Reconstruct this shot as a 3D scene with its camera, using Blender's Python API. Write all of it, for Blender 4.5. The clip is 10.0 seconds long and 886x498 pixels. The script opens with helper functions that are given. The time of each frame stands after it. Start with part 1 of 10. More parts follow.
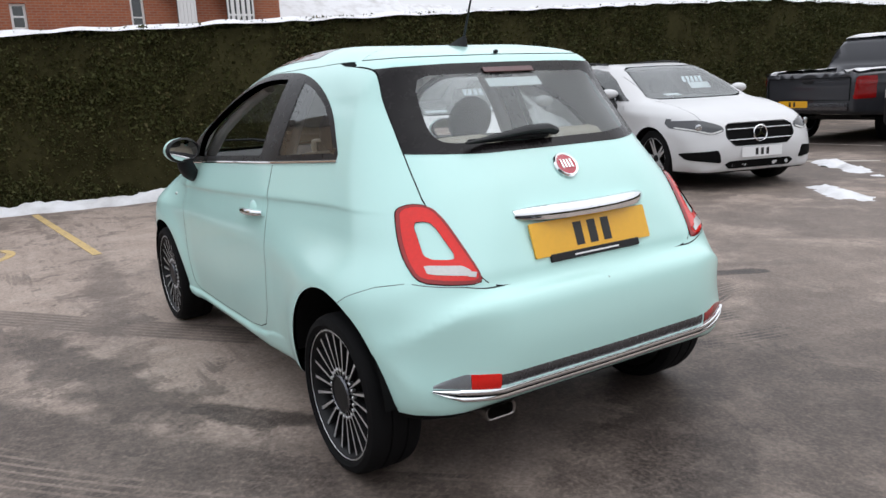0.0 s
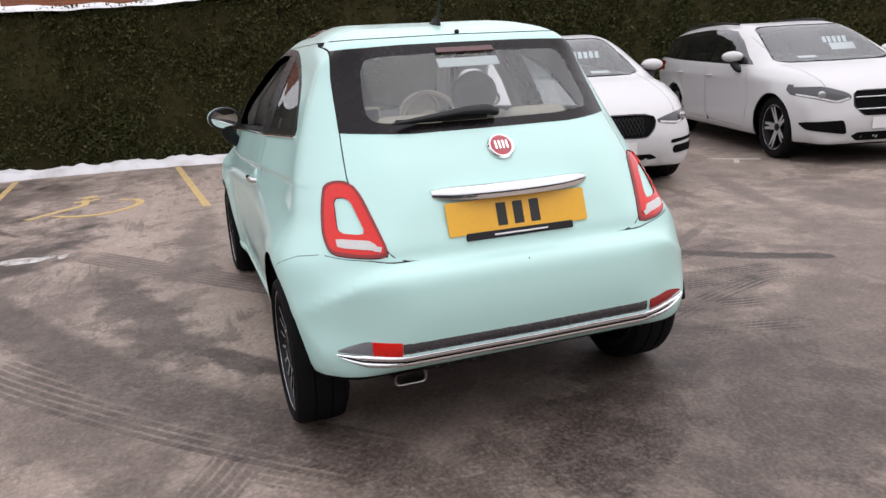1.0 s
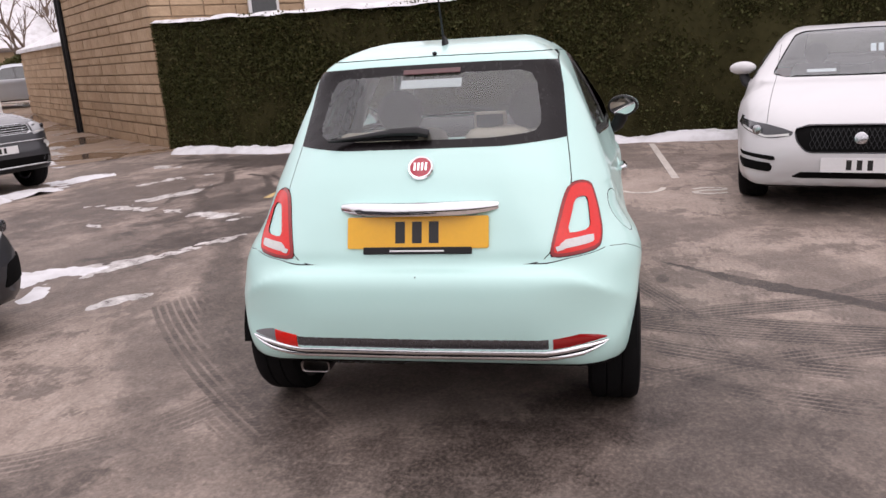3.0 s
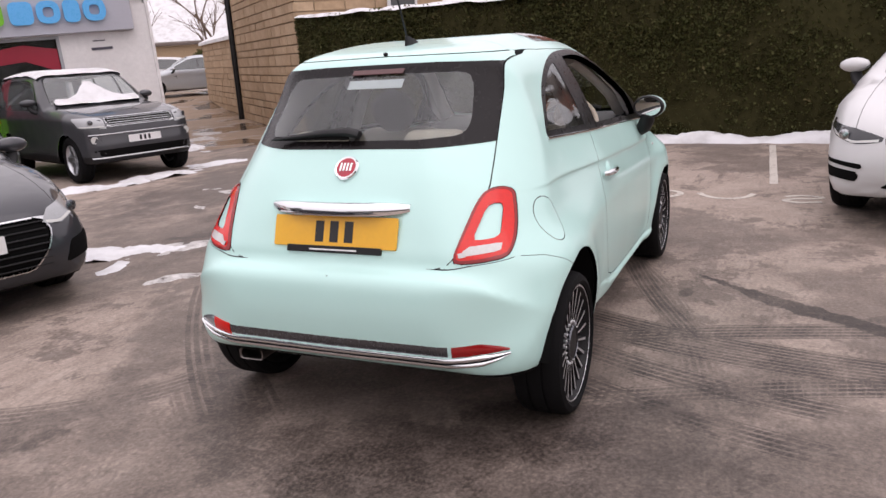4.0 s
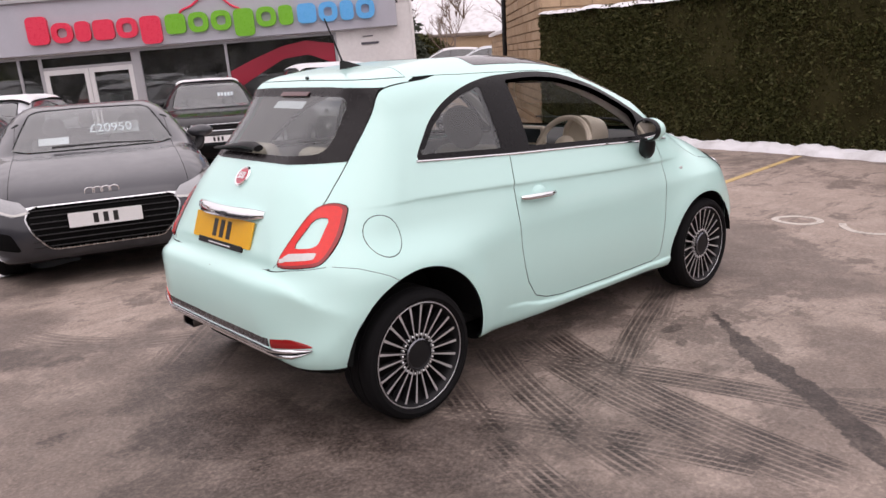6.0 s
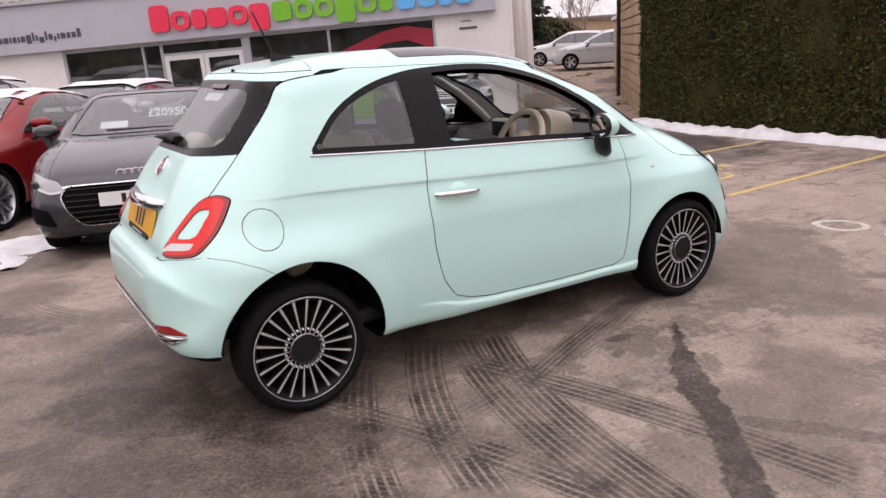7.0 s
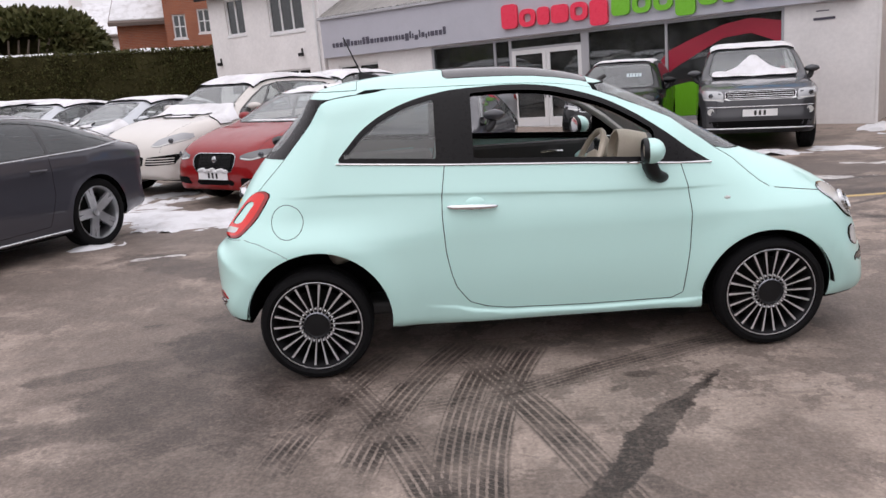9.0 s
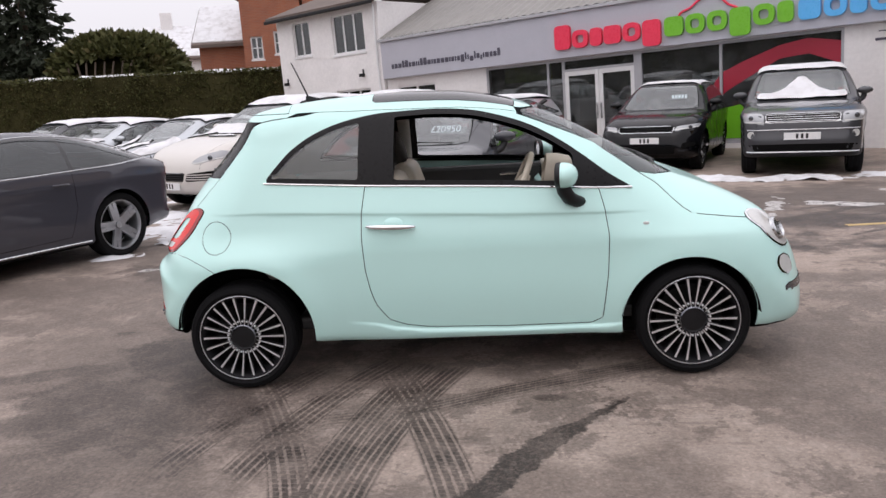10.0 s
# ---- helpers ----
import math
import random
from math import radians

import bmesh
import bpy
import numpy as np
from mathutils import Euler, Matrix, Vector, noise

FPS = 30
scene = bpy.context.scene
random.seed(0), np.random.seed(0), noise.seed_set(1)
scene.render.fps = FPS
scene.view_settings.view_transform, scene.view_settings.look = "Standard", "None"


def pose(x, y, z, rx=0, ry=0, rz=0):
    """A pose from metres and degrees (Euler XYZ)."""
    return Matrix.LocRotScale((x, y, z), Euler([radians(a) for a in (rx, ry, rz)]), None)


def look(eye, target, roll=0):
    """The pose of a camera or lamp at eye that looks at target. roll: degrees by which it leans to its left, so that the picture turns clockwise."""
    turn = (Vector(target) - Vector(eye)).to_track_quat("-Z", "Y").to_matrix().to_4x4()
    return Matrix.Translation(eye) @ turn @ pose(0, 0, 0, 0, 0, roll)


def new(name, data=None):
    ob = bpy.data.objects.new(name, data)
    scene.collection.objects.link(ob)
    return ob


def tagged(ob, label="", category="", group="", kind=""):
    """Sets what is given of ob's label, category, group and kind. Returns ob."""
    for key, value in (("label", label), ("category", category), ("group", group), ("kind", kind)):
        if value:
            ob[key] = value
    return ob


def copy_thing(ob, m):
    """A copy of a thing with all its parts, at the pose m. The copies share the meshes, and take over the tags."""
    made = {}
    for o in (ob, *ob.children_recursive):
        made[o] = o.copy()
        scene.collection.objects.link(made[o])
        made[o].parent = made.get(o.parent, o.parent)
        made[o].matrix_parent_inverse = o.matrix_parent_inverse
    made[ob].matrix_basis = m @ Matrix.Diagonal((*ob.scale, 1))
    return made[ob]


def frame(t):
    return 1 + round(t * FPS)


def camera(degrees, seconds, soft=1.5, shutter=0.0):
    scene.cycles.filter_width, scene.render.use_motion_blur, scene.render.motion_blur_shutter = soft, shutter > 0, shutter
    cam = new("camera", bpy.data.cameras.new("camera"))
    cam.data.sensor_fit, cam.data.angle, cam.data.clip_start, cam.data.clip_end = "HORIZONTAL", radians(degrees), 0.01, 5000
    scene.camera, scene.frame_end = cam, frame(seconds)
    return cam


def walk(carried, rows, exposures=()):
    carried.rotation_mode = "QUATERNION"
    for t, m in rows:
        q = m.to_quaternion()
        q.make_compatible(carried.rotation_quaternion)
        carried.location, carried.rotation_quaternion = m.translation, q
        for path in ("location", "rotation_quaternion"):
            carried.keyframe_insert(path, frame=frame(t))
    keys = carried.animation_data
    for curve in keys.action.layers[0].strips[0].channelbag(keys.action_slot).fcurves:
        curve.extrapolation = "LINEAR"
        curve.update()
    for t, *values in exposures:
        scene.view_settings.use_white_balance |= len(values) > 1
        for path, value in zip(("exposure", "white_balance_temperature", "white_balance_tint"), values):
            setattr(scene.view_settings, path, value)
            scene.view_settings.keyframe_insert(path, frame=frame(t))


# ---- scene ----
# ---- camera ----
cam = camera(60.7, 10.0)
PATH = [
    (0, (-2.265, 1.768, 1.31), (-0.618, 0.717, 0.883), -2.7),
    (0.5, (-2.479, 1.443, 1.335), (-0.744, 0.581, 0.84), -2.9),
    (1, (-2.739, 1.089, 1.362), (-0.915, 0.449, 0.847), -3.0),
    (1.5, (-2.889, 0.715, 1.387), (-1.007, 0.285, 0.866), -3.1),
    (2, (-2.964, 0.286, 1.429), (-1.045, 0.071, 0.907), -3.3),
    (2.5, (-3.025, -0.187, 1.443), (-1.098, -0.049, 0.924), -3.5),
    (3.8, (-2.803, -1.317, 1.435), (-1.008, -0.6, 0.923), -3.7),
    (4, (-2.719, -1.486, 1.426), (-0.963, -0.677, 0.915), -3.7),
    (4.5, (-2.532, -1.888, 1.437), (-0.868, -0.901, 0.929), -3.7),
    (5, (-2.345, -2.303, 1.451), (-0.807, -1.129, 0.943), -3.6),
    (6.3, (-1.629, -3.245, 1.486), (-0.434, -1.723, 0.983), -3.4),
    (6.5, (-1.428, -3.359, 1.476), (-0.305, -1.785, 0.962), -3.6),
    (7, (-1.03, -3.613, 1.466), (-0.025, -1.962, 0.952), -3.4),
    (7.5, (-0.664, -3.875, 1.492), (0.124, -2.11, 0.976), -3.5),
    (8, (-0.265, -4.059, 1.486), (0.191, -2.181, 0.974), -3.6),
    (8.5, (0.126, -4.228, 1.531), (0.385, -2.311, 1.023), -3.5),
    (9, (0.543, -4.372, 1.524), (0.602, -2.432, 1.041), -3.7),
    (9.5, (0.96, -4.388, 1.486), (0.9, -2.443, 1.022), -3.6),
    (10, (1.35, -4.452, 1.5), (1.202, -2.503, 1.078), -3.6),
]
walk(cam, [(t, look(eye, target, roll)) for t, eye, target, roll in PATH], ((0.0, 0.22, 6000, 9), (1.5, 0.26, 6400, 19), (2.5, 0.26, 6450, 21), (5.0, 0.27, 6500, 22), (7.0, 0.30, 6600, 23), (8.0, 0.25, 6350, 19), (9.0, 0.19, 6250, 16), (10.0, 0.19, 6250, 16)))

# ---- world, sun ----
world = bpy.data.worlds.new("overcast_sky")
scene.world = world
world.use_nodes = True
wn = world.node_tree
sky = wn.nodes.new("ShaderNodeTexSky")
sky.sky_type, sky.sun_disc = "NISHITA", False
sky.sun_elevation, sky.sun_rotation = radians(40), radians(200)
sky.dust_density, sky.air_density = 4.0, 1.0
# cloud cover: the clear sky's blue is mixed nearly away into a bright white-grey deck
cover = wn.nodes.new("ShaderNodeMix")
cover.data_type = "RGBA"
cover.inputs[0].default_value = 0.93
cover.inputs[7].default_value = (10.6, 10.3, 10.25, 1)
wn.links.new(sky.outputs[0], cover.inputs[6])
# an overcast deck is brighter overhead than low down
sky_at = wn.nodes.new("ShaderNodeSeparateXYZ")
wn.links.new(wn.nodes.new("ShaderNodeTexCoord").outputs["Generated"], sky_at.inputs[0])
rise_up = wn.nodes.new("ShaderNodeMapRange")
rise_up.inputs[1].default_value, rise_up.inputs[2].default_value = 0.0, 1.0
rise_up.inputs[3].default_value, rise_up.inputs[4].default_value = 0.70, 1.30
wn.links.new(sky_at.outputs[2], rise_up.inputs[0])
deck = wn.nodes.new("ShaderNodeVectorMath")
deck.operation = "SCALE"
wn.links.new(cover.outputs[2], deck.inputs[0])
wn.links.new(rise_up.outputs[0], deck.inputs["Scale"])
wn.links.new(deck.outputs[0], wn.nodes["Background"].inputs["Color"])
wn.nodes["Background"].inputs["Strength"].default_value = 0.103

sun = new("sun", bpy.data.lights.new("sun", "SUN"))
sun.data.energy, sun.data.angle, sun.data.color = 0.5, radians(60), (1.0, 0.97, 0.93)
sun.matrix_world = look((-3, -3, 14), (0, 0, 0))

# ---- materials ----
def mat_nodes(name):
    m = bpy.data.materials.new(name)
    m.use_nodes = True
    nt = m.node_tree
    return m, nt, nt.nodes["Principled BSDF"]


def node(nt, kind, **kw):
    n = nt.nodes.new(kind)
    for k, v in kw.items():
        if k in n.inputs.keys():
            n.inputs[k].default_value = v
    return n


def noise_tex(nt, scale, detail=6, rough=0.6, vec=None):
    n = node(nt, "ShaderNodeTexNoise", Scale=scale, Detail=detail, Roughness=rough)
    if vec is None:
        vec = nt.nodes.new("ShaderNodeTexCoord").outputs["Object"]
    nt.links.new(vec, n.inputs["Vector"])
    return n.outputs["Fac"]


def ramp(nt, fac, stops):
    r = nt.nodes.new("ShaderNodeValToRGB")
    while len(r.color_ramp.elements) < len(stops):
        r.color_ramp.elements.new(0.5)
    for e, (p, c) in zip(r.color_ramp.elements, stops):
        e.position, e.color = p, (*c, 1) if len(c) == 3 else c
    nt.links.new(fac, r.inputs["Fac"])
    return r.outputs["Color"]


def mixc(nt, fac, a, b, mode="MIX"):
    m = nt.nodes.new("ShaderNodeMix")
    m.data_type, m.blend_type = "RGBA", mode
    for sock, v in ((m.inputs[0], fac), (m.inputs[6], a), (m.inputs[7], b)):
        if isinstance(v, (int, float)):
            sock.default_value = v
        elif isinstance(v, tuple):
            sock.default_value = (*v, 1)
        else:
            nt.links.new(v, sock)
    return m.outputs[2]


def math_n(nt, op, a, b=0.0, c=0.0):
    m = nt.nodes.new("ShaderNodeMath")
    m.operation = op
    for s, v in zip(m.inputs, (a, b, c)):
        if isinstance(v, (int, float)):
            s.default_value = v
        else:
            nt.links.new(v, s)
    return m.outputs[0]


def bump(nt, bsdf, height, strength=0.3, dist=0.01):
    b = node(nt, "ShaderNodeBump", Strength=strength, Distance=dist)
    nt.links.new(height, b.inputs["Height"])
    nt.links.new(b.outputs["Normal"], bsdf.inputs["Normal"])


def plain(name, col, rough=0.5, metal=0.0, vary=0.12, scale=30, bumps=0.0, coat=0.0, spec=0.5):
    """A surface of one colour with fine grain and slow blotches."""
    m, nt, b = mat_nodes(name)
    f = noise_tex(nt, scale)
    g = noise_tex(nt, scale / 12, 3)
    s = math_n(nt, "ADD", math_n(nt, "MULTIPLY", f, 0.5), math_n(nt, "MULTIPLY", g, 0.5))
    c = ramp(nt, s, [(0.3, tuple(x * (1 - vary) for x in col)), (0.7, tuple(min(1, x * (1 + vary)) for x in col))])
    nt.links.new(c, b.inputs["Base Color"])
    rr = ramp(nt, f, [(0.3, (max(rough - 0.06, 0.02),) * 3), (0.7, (min(rough + 0.06, 1),) * 3)])
    nt.links.new(rr, b.inputs["Roughness"])
    b.inputs["Metallic"].default_value = metal
    b.inputs["Specular IOR Level"].default_value = spec
    b.inputs["Coat Weight"].default_value = coat
    b.inputs["Coat Roughness"].default_value = 0.04
    if bumps:
        bump(nt, b, f, bumps, 0.004)
    return m


def paint(name, col, rough=0.35, flake=0.0, dirt=0.25, metal=0.0, coat=0.6, gloss=0.05, spec=0.25):
    """Car paint under clear coat, with road film on it."""
    m, nt, b = mat_nodes(name)
    tc = nt.nodes.new("ShaderNodeTexCoord").outputs["Object"]
    blot = noise_tex(nt, 2.2, 5, 0.65, tc)
    fine = noise_tex(nt, 240, 2, 0.5, tc)
    base = mixc(nt, math_n(nt, "MULTIPLY", fine, flake), col, tuple(min(1, c * 1.5 + 0.012) for c in col))
    film = ramp(nt, blot, [(0.45, (0, 0, 0)), (0.8, (dirt,) * 3)])
    c = mixc(nt, film, base, tuple(0.85 * x + 0.012 for x in col))
    nt.links.new(c, b.inputs["Base Color"])
    nt.links.new(ramp(nt, blot, [(0.3, (rough - 0.04,) * 3), (0.8, (rough + 0.12,) * 3)]), b.inputs["Roughness"])
    b.inputs["Metallic"].default_value = metal
    b.inputs["Coat Weight"].default_value = coat
    b.inputs["Specular IOR Level"].default_value = spec
    nt.links.new(ramp(nt, blot, [(0.4, (gloss,) * 3), (0.85, (gloss + 0.10,) * 3)]), b.inputs["Coat Roughness"])
    return m


def glass(name, tint, rough=0.0, haze=(0.02, 0.14), ior=1.55, mist=0.36):
    """Thin tinted glazing: part clear, part mirror by angle, part pale haze for mist and painted sky sheen."""
    m, nt, b = mat_nodes(name)
    nt.nodes.remove(b)
    out = nt.nodes["Material Output"]
    tr = node(nt, "ShaderNodeBsdfTransparent", Color=(*tint, 1))
    gl = node(nt, "ShaderNodeBsdfGlossy", Color=(0.92, 0.95, 0.95, 1), Roughness=max(rough, 0.01))
    # the mirror share grows towards glancing angles, alike from both sides
    face = node(nt, "ShaderNodeLayerWeight", Blend=0.5).outputs["Facing"]
    r0 = min(2.0 * ((ior - 1) / (ior + 1)) ** 2, 0.3)
    share = math_n(nt, "ADD", r0, math_n(nt, "MULTIPLY", math_n(nt, "POWER", face, 4.0), 0.92 - r0))
    film = noise_tex(nt, 3.0, 4)
    df = node(nt, "ShaderNodeBsdfDiffuse", Color=(mist, mist * 1.02, mist * 1.02, 1))
    mx = nt.nodes.new("ShaderNodeMixShader")
    mx2 = nt.nodes.new("ShaderNodeMixShader")
    nt.links.new(share, mx.inputs[0])
    nt.links.new(tr.outputs[0], mx.inputs[1])
    nt.links.new(gl.outputs[0], mx.inputs[2])
    nt.links.new(ramp(nt, film, [(0.35, (haze[0],) * 3), (0.8, (haze[1],) * 3)]), mx2.inputs[0])
    nt.links.new(mx.outputs[0], mx2.inputs[1])
    nt.links.new(df.outputs[0], mx2.inputs[2])
    nt.links.new(mx2.outputs[0], out.inputs["Surface"])
    return m


def lens(name, col, rough=0.12, coat=1.0):
    m, nt, b = mat_nodes(name)
    f = noise_tex(nt, 90, 2)
    nt.links.new(ramp(nt, f, [(0.35, tuple(c * 0.9 for c in col)), (0.7, col)]), b.inputs["Base Color"])
    b.inputs["Roughness"].default_value = rough
    b.inputs["Coat Weight"].default_value = coat
    b.inputs["Specular IOR Level"].default_value = 0.3
    return m


MINT = paint("mint_paint", (0.535, 0.81, 0.755), 0.42, 0.0, 0.10, coat=0.75, gloss=0.075)
WHITE_PAINT = paint("white_paint", (0.60, 0.597, 0.60), 0.35, 0.0, 0.18, gloss=0.08)
RED_PAINT = paint("red_paint", (0.22, 0.007, 0.008), 0.42, 0.15, 0.08, 0.1, coat=0.7, gloss=0.03, spec=0.05)
GREY_PAINT = paint("grey_paint", (0.036, 0.037, 0.043), 0.36, 0.3, 0.06, 0.2, coat=0.9, gloss=0.02, spec=0.08)
SLATE_PAINT = paint("slate_paint", (0.050, 0.050, 0.062), 0.34, 0.3, 0.04, 0.15, coat=1.0, gloss=0.015, spec=0.08)
CREAM_PAINT = paint("cream_white_paint", (0.60, 0.57, 0.53), 0.35, 0.0, 0.18, gloss=0.08)
BLACK_PAINT = paint("black_paint", (0.003, 0.003, 0.004), 0.3, 0.0, 0.02, coat=0.6, gloss=0.02, spec=0.02)
SILVER_PAINT = paint("silver_paint", (0.42, 0.44, 0.46), 0.3, 0.4, 0.2, 0.5)
GUN_PAINT = paint("gunmetal_paint", (0.050, 0.051, 0.056), 0.36, 0.3, 0.1, 0.15, coat=0.9, gloss=0.02, spec=0.08)
CHROME = plain("chrome", (0.82, 0.83, 0.84), 0.07, 1.0, 0.04, 40)
SATIN = plain("satin_metal", (0.55, 0.56, 0.57), 0.25, 1.0, 0.08, 60)
DARK_CHROME = plain("dark_chrome", (0.16, 0.165, 0.18), 0.25, 0.9, 0.1, 60)
ALLOY = plain("machined_alloy", (0.80, 0.81, 0.83), 0.42, 0.9, 0.06, 90)
SILVER_ALLOY = plain("silver_alloy", (0.50, 0.51, 0.53), 0.32, 0.9, 0.1, 60)
RIM_BLACK = plain("rim_black", (0.010, 0.010, 0.011), 0.45, 0.0, 0.2, 60, 0, 0, 0.25)
RUBBER = plain("tyre_rubber", (0.0065, 0.0065, 0.007), 0.75, 0.0, 0.3, 50, 0.15, 0, 0.12)
TRIM = plain("black_trim", (0.010, 0.010, 0.011), 0.5, 0.0, 0.2, 120, 0.05, 0, 0.3)
GLOSS_BLACK = plain("gloss_black", (0.01, 0.01, 0.011), 0.12, 0.0, 0.15, 40, 0, 0.6)
PILLAR = plain("pillar_gloss", (0.007, 0.0065, 0.007), 0.30, 0.0, 0.03, 40, 0, 0, 0.16)
FRIT = plain("black_glass_band", (0.008, 0.0065, 0.007), 0.25, 0.0, 0.15, 30, 0, 0, 0.2)
SEAM = plain("shut_line", (0.008, 0.010, 0.010), 0.9, 0.0, 0.1, 50, 0, 0, 0.1)
LINER = plain("arch_liner", (0.006, 0.006, 0.006), 0.95, 0.0, 0.3, 20, 0.3, 0, 0.1)
IVORY = plain("ivory_leather", (0.52, 0.46, 0.37), 0.5, 0.0, 0.1, 140, 0.12)
CLOTH = plain("grey_cloth", (0.22, 0.20, 0.19), 0.9, 0.0, 0.15, 220, 0.2)
DARK_TRIM = plain("dark_cabin_plastic", (0.030, 0.029, 0.029), 0.6, 0.0, 0.2, 160, 0.1)
HEADLINE = plain("headlining", (0.50, 0.49, 0.47), 0.95, 0.0, 0.08, 200, 0.1)
CAR_GLASS = glass("car_glass", (0.80, 0.84, 0.83))
REAR_GLASS = glass("rear_glass", (0.66, 0.69, 0.68), haze=(0.035, 0.06), ior=1.45, mist=0.5)
QUARTER_GLASS = glass("quarter_glass", (0.50, 0.53, 0.53), haze=(0.04, 0.07), ior=1.5)
MIST_GLASS = glass("misted_glass", (0.78, 0.82, 0.82), haze=(0.07, 0.18), mist=0.6)
TINT_GLASS = glass("tinted_glass", (0.10, 0.11, 0.12), haze=(0.01, 0.05))
SHOP_GLASS = glass("shop_glass", (0.45, 0.48, 0.48))
RED_LENS = lens("red_lens", (0.74, 0.014, 0.008), 0.10, 0.45)
DIM_RED = lens("dim_red_lens", (0.11, 0.05, 0.05), 0.3, 0.2)
DEEP_RED = lens("deep_red_lens", (0.30, 0.008, 0.008), 0.12, 0.6)
CLEAR_LENS = lens("clear_lens", (0.62, 0.62, 0.60), 0.15)
GREY_LENS = lens("grey_lens", (0.20, 0.21, 0.22), 0.12)
HEAD_PALE = lens("headlamp_clear", (0.36, 0.37, 0.38), 0.12, 0.8)
HEAD_MID = lens("headlamp_smoked", (0.14, 0.145, 0.15), 0.12, 0.8)
HEAD_DARK = lens("headlamp_housing", (0.045, 0.047, 0.052), 0.15, 0.6)
GRILLE_BLACK = plain("grille_black", (0.005, 0.005, 0.005), 0.9, 0.0, 0.2, 40, 0, 0, 0.08)
HEAD_CLOTH = plain("headrest_cloth", (0.055, 0.048, 0.045), 0.85, 0.0, 0.15, 200, 0.15)
BRAKE_IRON = plain("brake_iron", (0.010, 0.0095, 0.009), 0.7, 0.2, 0.3, 30, 0, 0, 0.15)
BADGE_RED = lens("badge_red", (0.42, 0.012, 0.035), 0.2)
YELLOW = plain("yellow_plate", (0.80, 0.42, 0.012), 0.35, 0, 0.05, 60, 0, 0.3)
WHITE_PLATE = plain("white_plate", (0.78, 0.78, 0.78), 0.35, 0, 0.05, 60, 0, 0.3)
INK = plain("plate_black", (0.012, 0.012, 0.012), 0.4, 0, 0.1)
PIPE = plain("sooty_steel", (0.22, 0.20, 0.19), 0.32, 1.0, 0.3, 40)
MIRROR = plain("mirror_glass", (0.9, 0.9, 0.9), 0.02, 1.0, 0.02)
SCREEN_DARK = plain("screen_dark", (0.03, 0.04, 0.045), 0.15, 0, 0.1)
PAPER = plain("paper_card", (0.72, 0.78, 0.80), 0.7, 0, 0.06)
PRICE = plain("price_print", (0.72, 0.82, 0.86), 0.6, 0, 0.05)


def snow_mat():
    m, nt, b = mat_nodes("snow")
    f = noise_tex(nt, 14, 8, 0.7)
    g = noise_tex(nt, 2.5, 5, 0.6)
    c = ramp(nt, g, [(0.25, (0.50, 0.49, 0.485)), (0.55, (0.72, 0.72, 0.735))])
    nt.links.new(c, b.inputs["Base Color"])
    b.inputs["Roughness"].default_value = 0.8
    b.inputs["Subsurface Weight"].default_value = 0.0
    bump(nt, b, f, 0.6, 0.02)
    return m


SNOW = snow_mat()


def slush_mat():
    m, nt, b = mat_nodes("slush")
    f = noise_tex(nt, 9, 8, 0.75)
    c = ramp(nt, f, [(0.35, (0.16, 0.14, 0.125)), (0.6, (0.62, 0.60, 0.58))])
    nt.links.new(c, b.inputs["Base Color"])
    nt.links.new(ramp(nt, f, [(0.35, (0.15,) * 3), (0.6, (0.7,) * 3)]), b.inputs["Roughness"])
    bump(nt, b, f, 0.5, 0.01)
    return m


SLUSH = slush_mat()

import itertools

# ---- mesh helpers ----
def link_mesh(name, verts, faces, mat, parent=None, label="", smooth=True, normals=None, mats=None, fmats=None):
    """One mesh object from plain data, under a parent."""
    me = bpy.data.meshes.new(name)
    me.from_pydata([tuple(v) for v in verts], [], faces)
    for m_ in (mats or [mat]):
        me.materials.append(m_)
    if fmats is not None:
        me.polygons.foreach_set("material_index", fmats)
    me.polygons.foreach_set("use_smooth", [smooth] * len(me.polygons))
    me.validate()
    if normals is not None and len(me.vertices) == len(normals):
        me.normals_split_custom_set_from_vertices([tuple(n) for n in normals])
    ob = new(name, me)
    ob.parent = parent
    if label:
        tagged(ob, label)
    return ob


def part(name, bm, material, parent=None, label="", smooth=False, angle=40):
    """Links a bmesh as one mesh object under a thing or a part."""
    me = bpy.data.meshes.new(name)
    bmesh.ops.recalc_face_normals(bm, faces=bm.faces[:])
    if smooth:
        lim = radians(angle)
        for f in bm.faces:
            f.smooth = True
        for e in bm.edges:
            if len(e.link_faces) == 2 and e.calc_face_angle(0.0) > lim:
                e.smooth = False
    bm.to_mesh(me)
    bm.free()
    me.materials.append(material)
    ob = new(name, me)
    ob.parent = parent
    if label:
        tagged(ob, label)
    return ob


def thing(name, label, category, m=None, group="", kind=""):
    ob = new(name)
    ob.empty_display_size = 0.1
    ob.matrix_basis = m if m is not None else Matrix()
    return tagged(ob, label, category, group, kind)


def box(bm, lo, hi, bevel=0.0, m=None, seg=2):
    c = [(a + b) / 2 for a, b in zip(lo, hi)]
    s = [max(abs(b - a), 1e-4) for a, b in zip(lo, hi)]
    mat = Matrix.Translation(c) @ Matrix.Diagonal((*s, 1))
    r = bmesh.ops.create_cube(bm, size=1.0, matrix=(m @ mat) if m is not None else mat)
    if bevel > 0:
        es = list({e for v in r["verts"] for e in v.link_edges})
        bmesh.ops.bevel(bm, geom=es, offset=min(bevel, min(s) * 0.45), segments=seg, profile=0.5, affect="EDGES")
    return bm


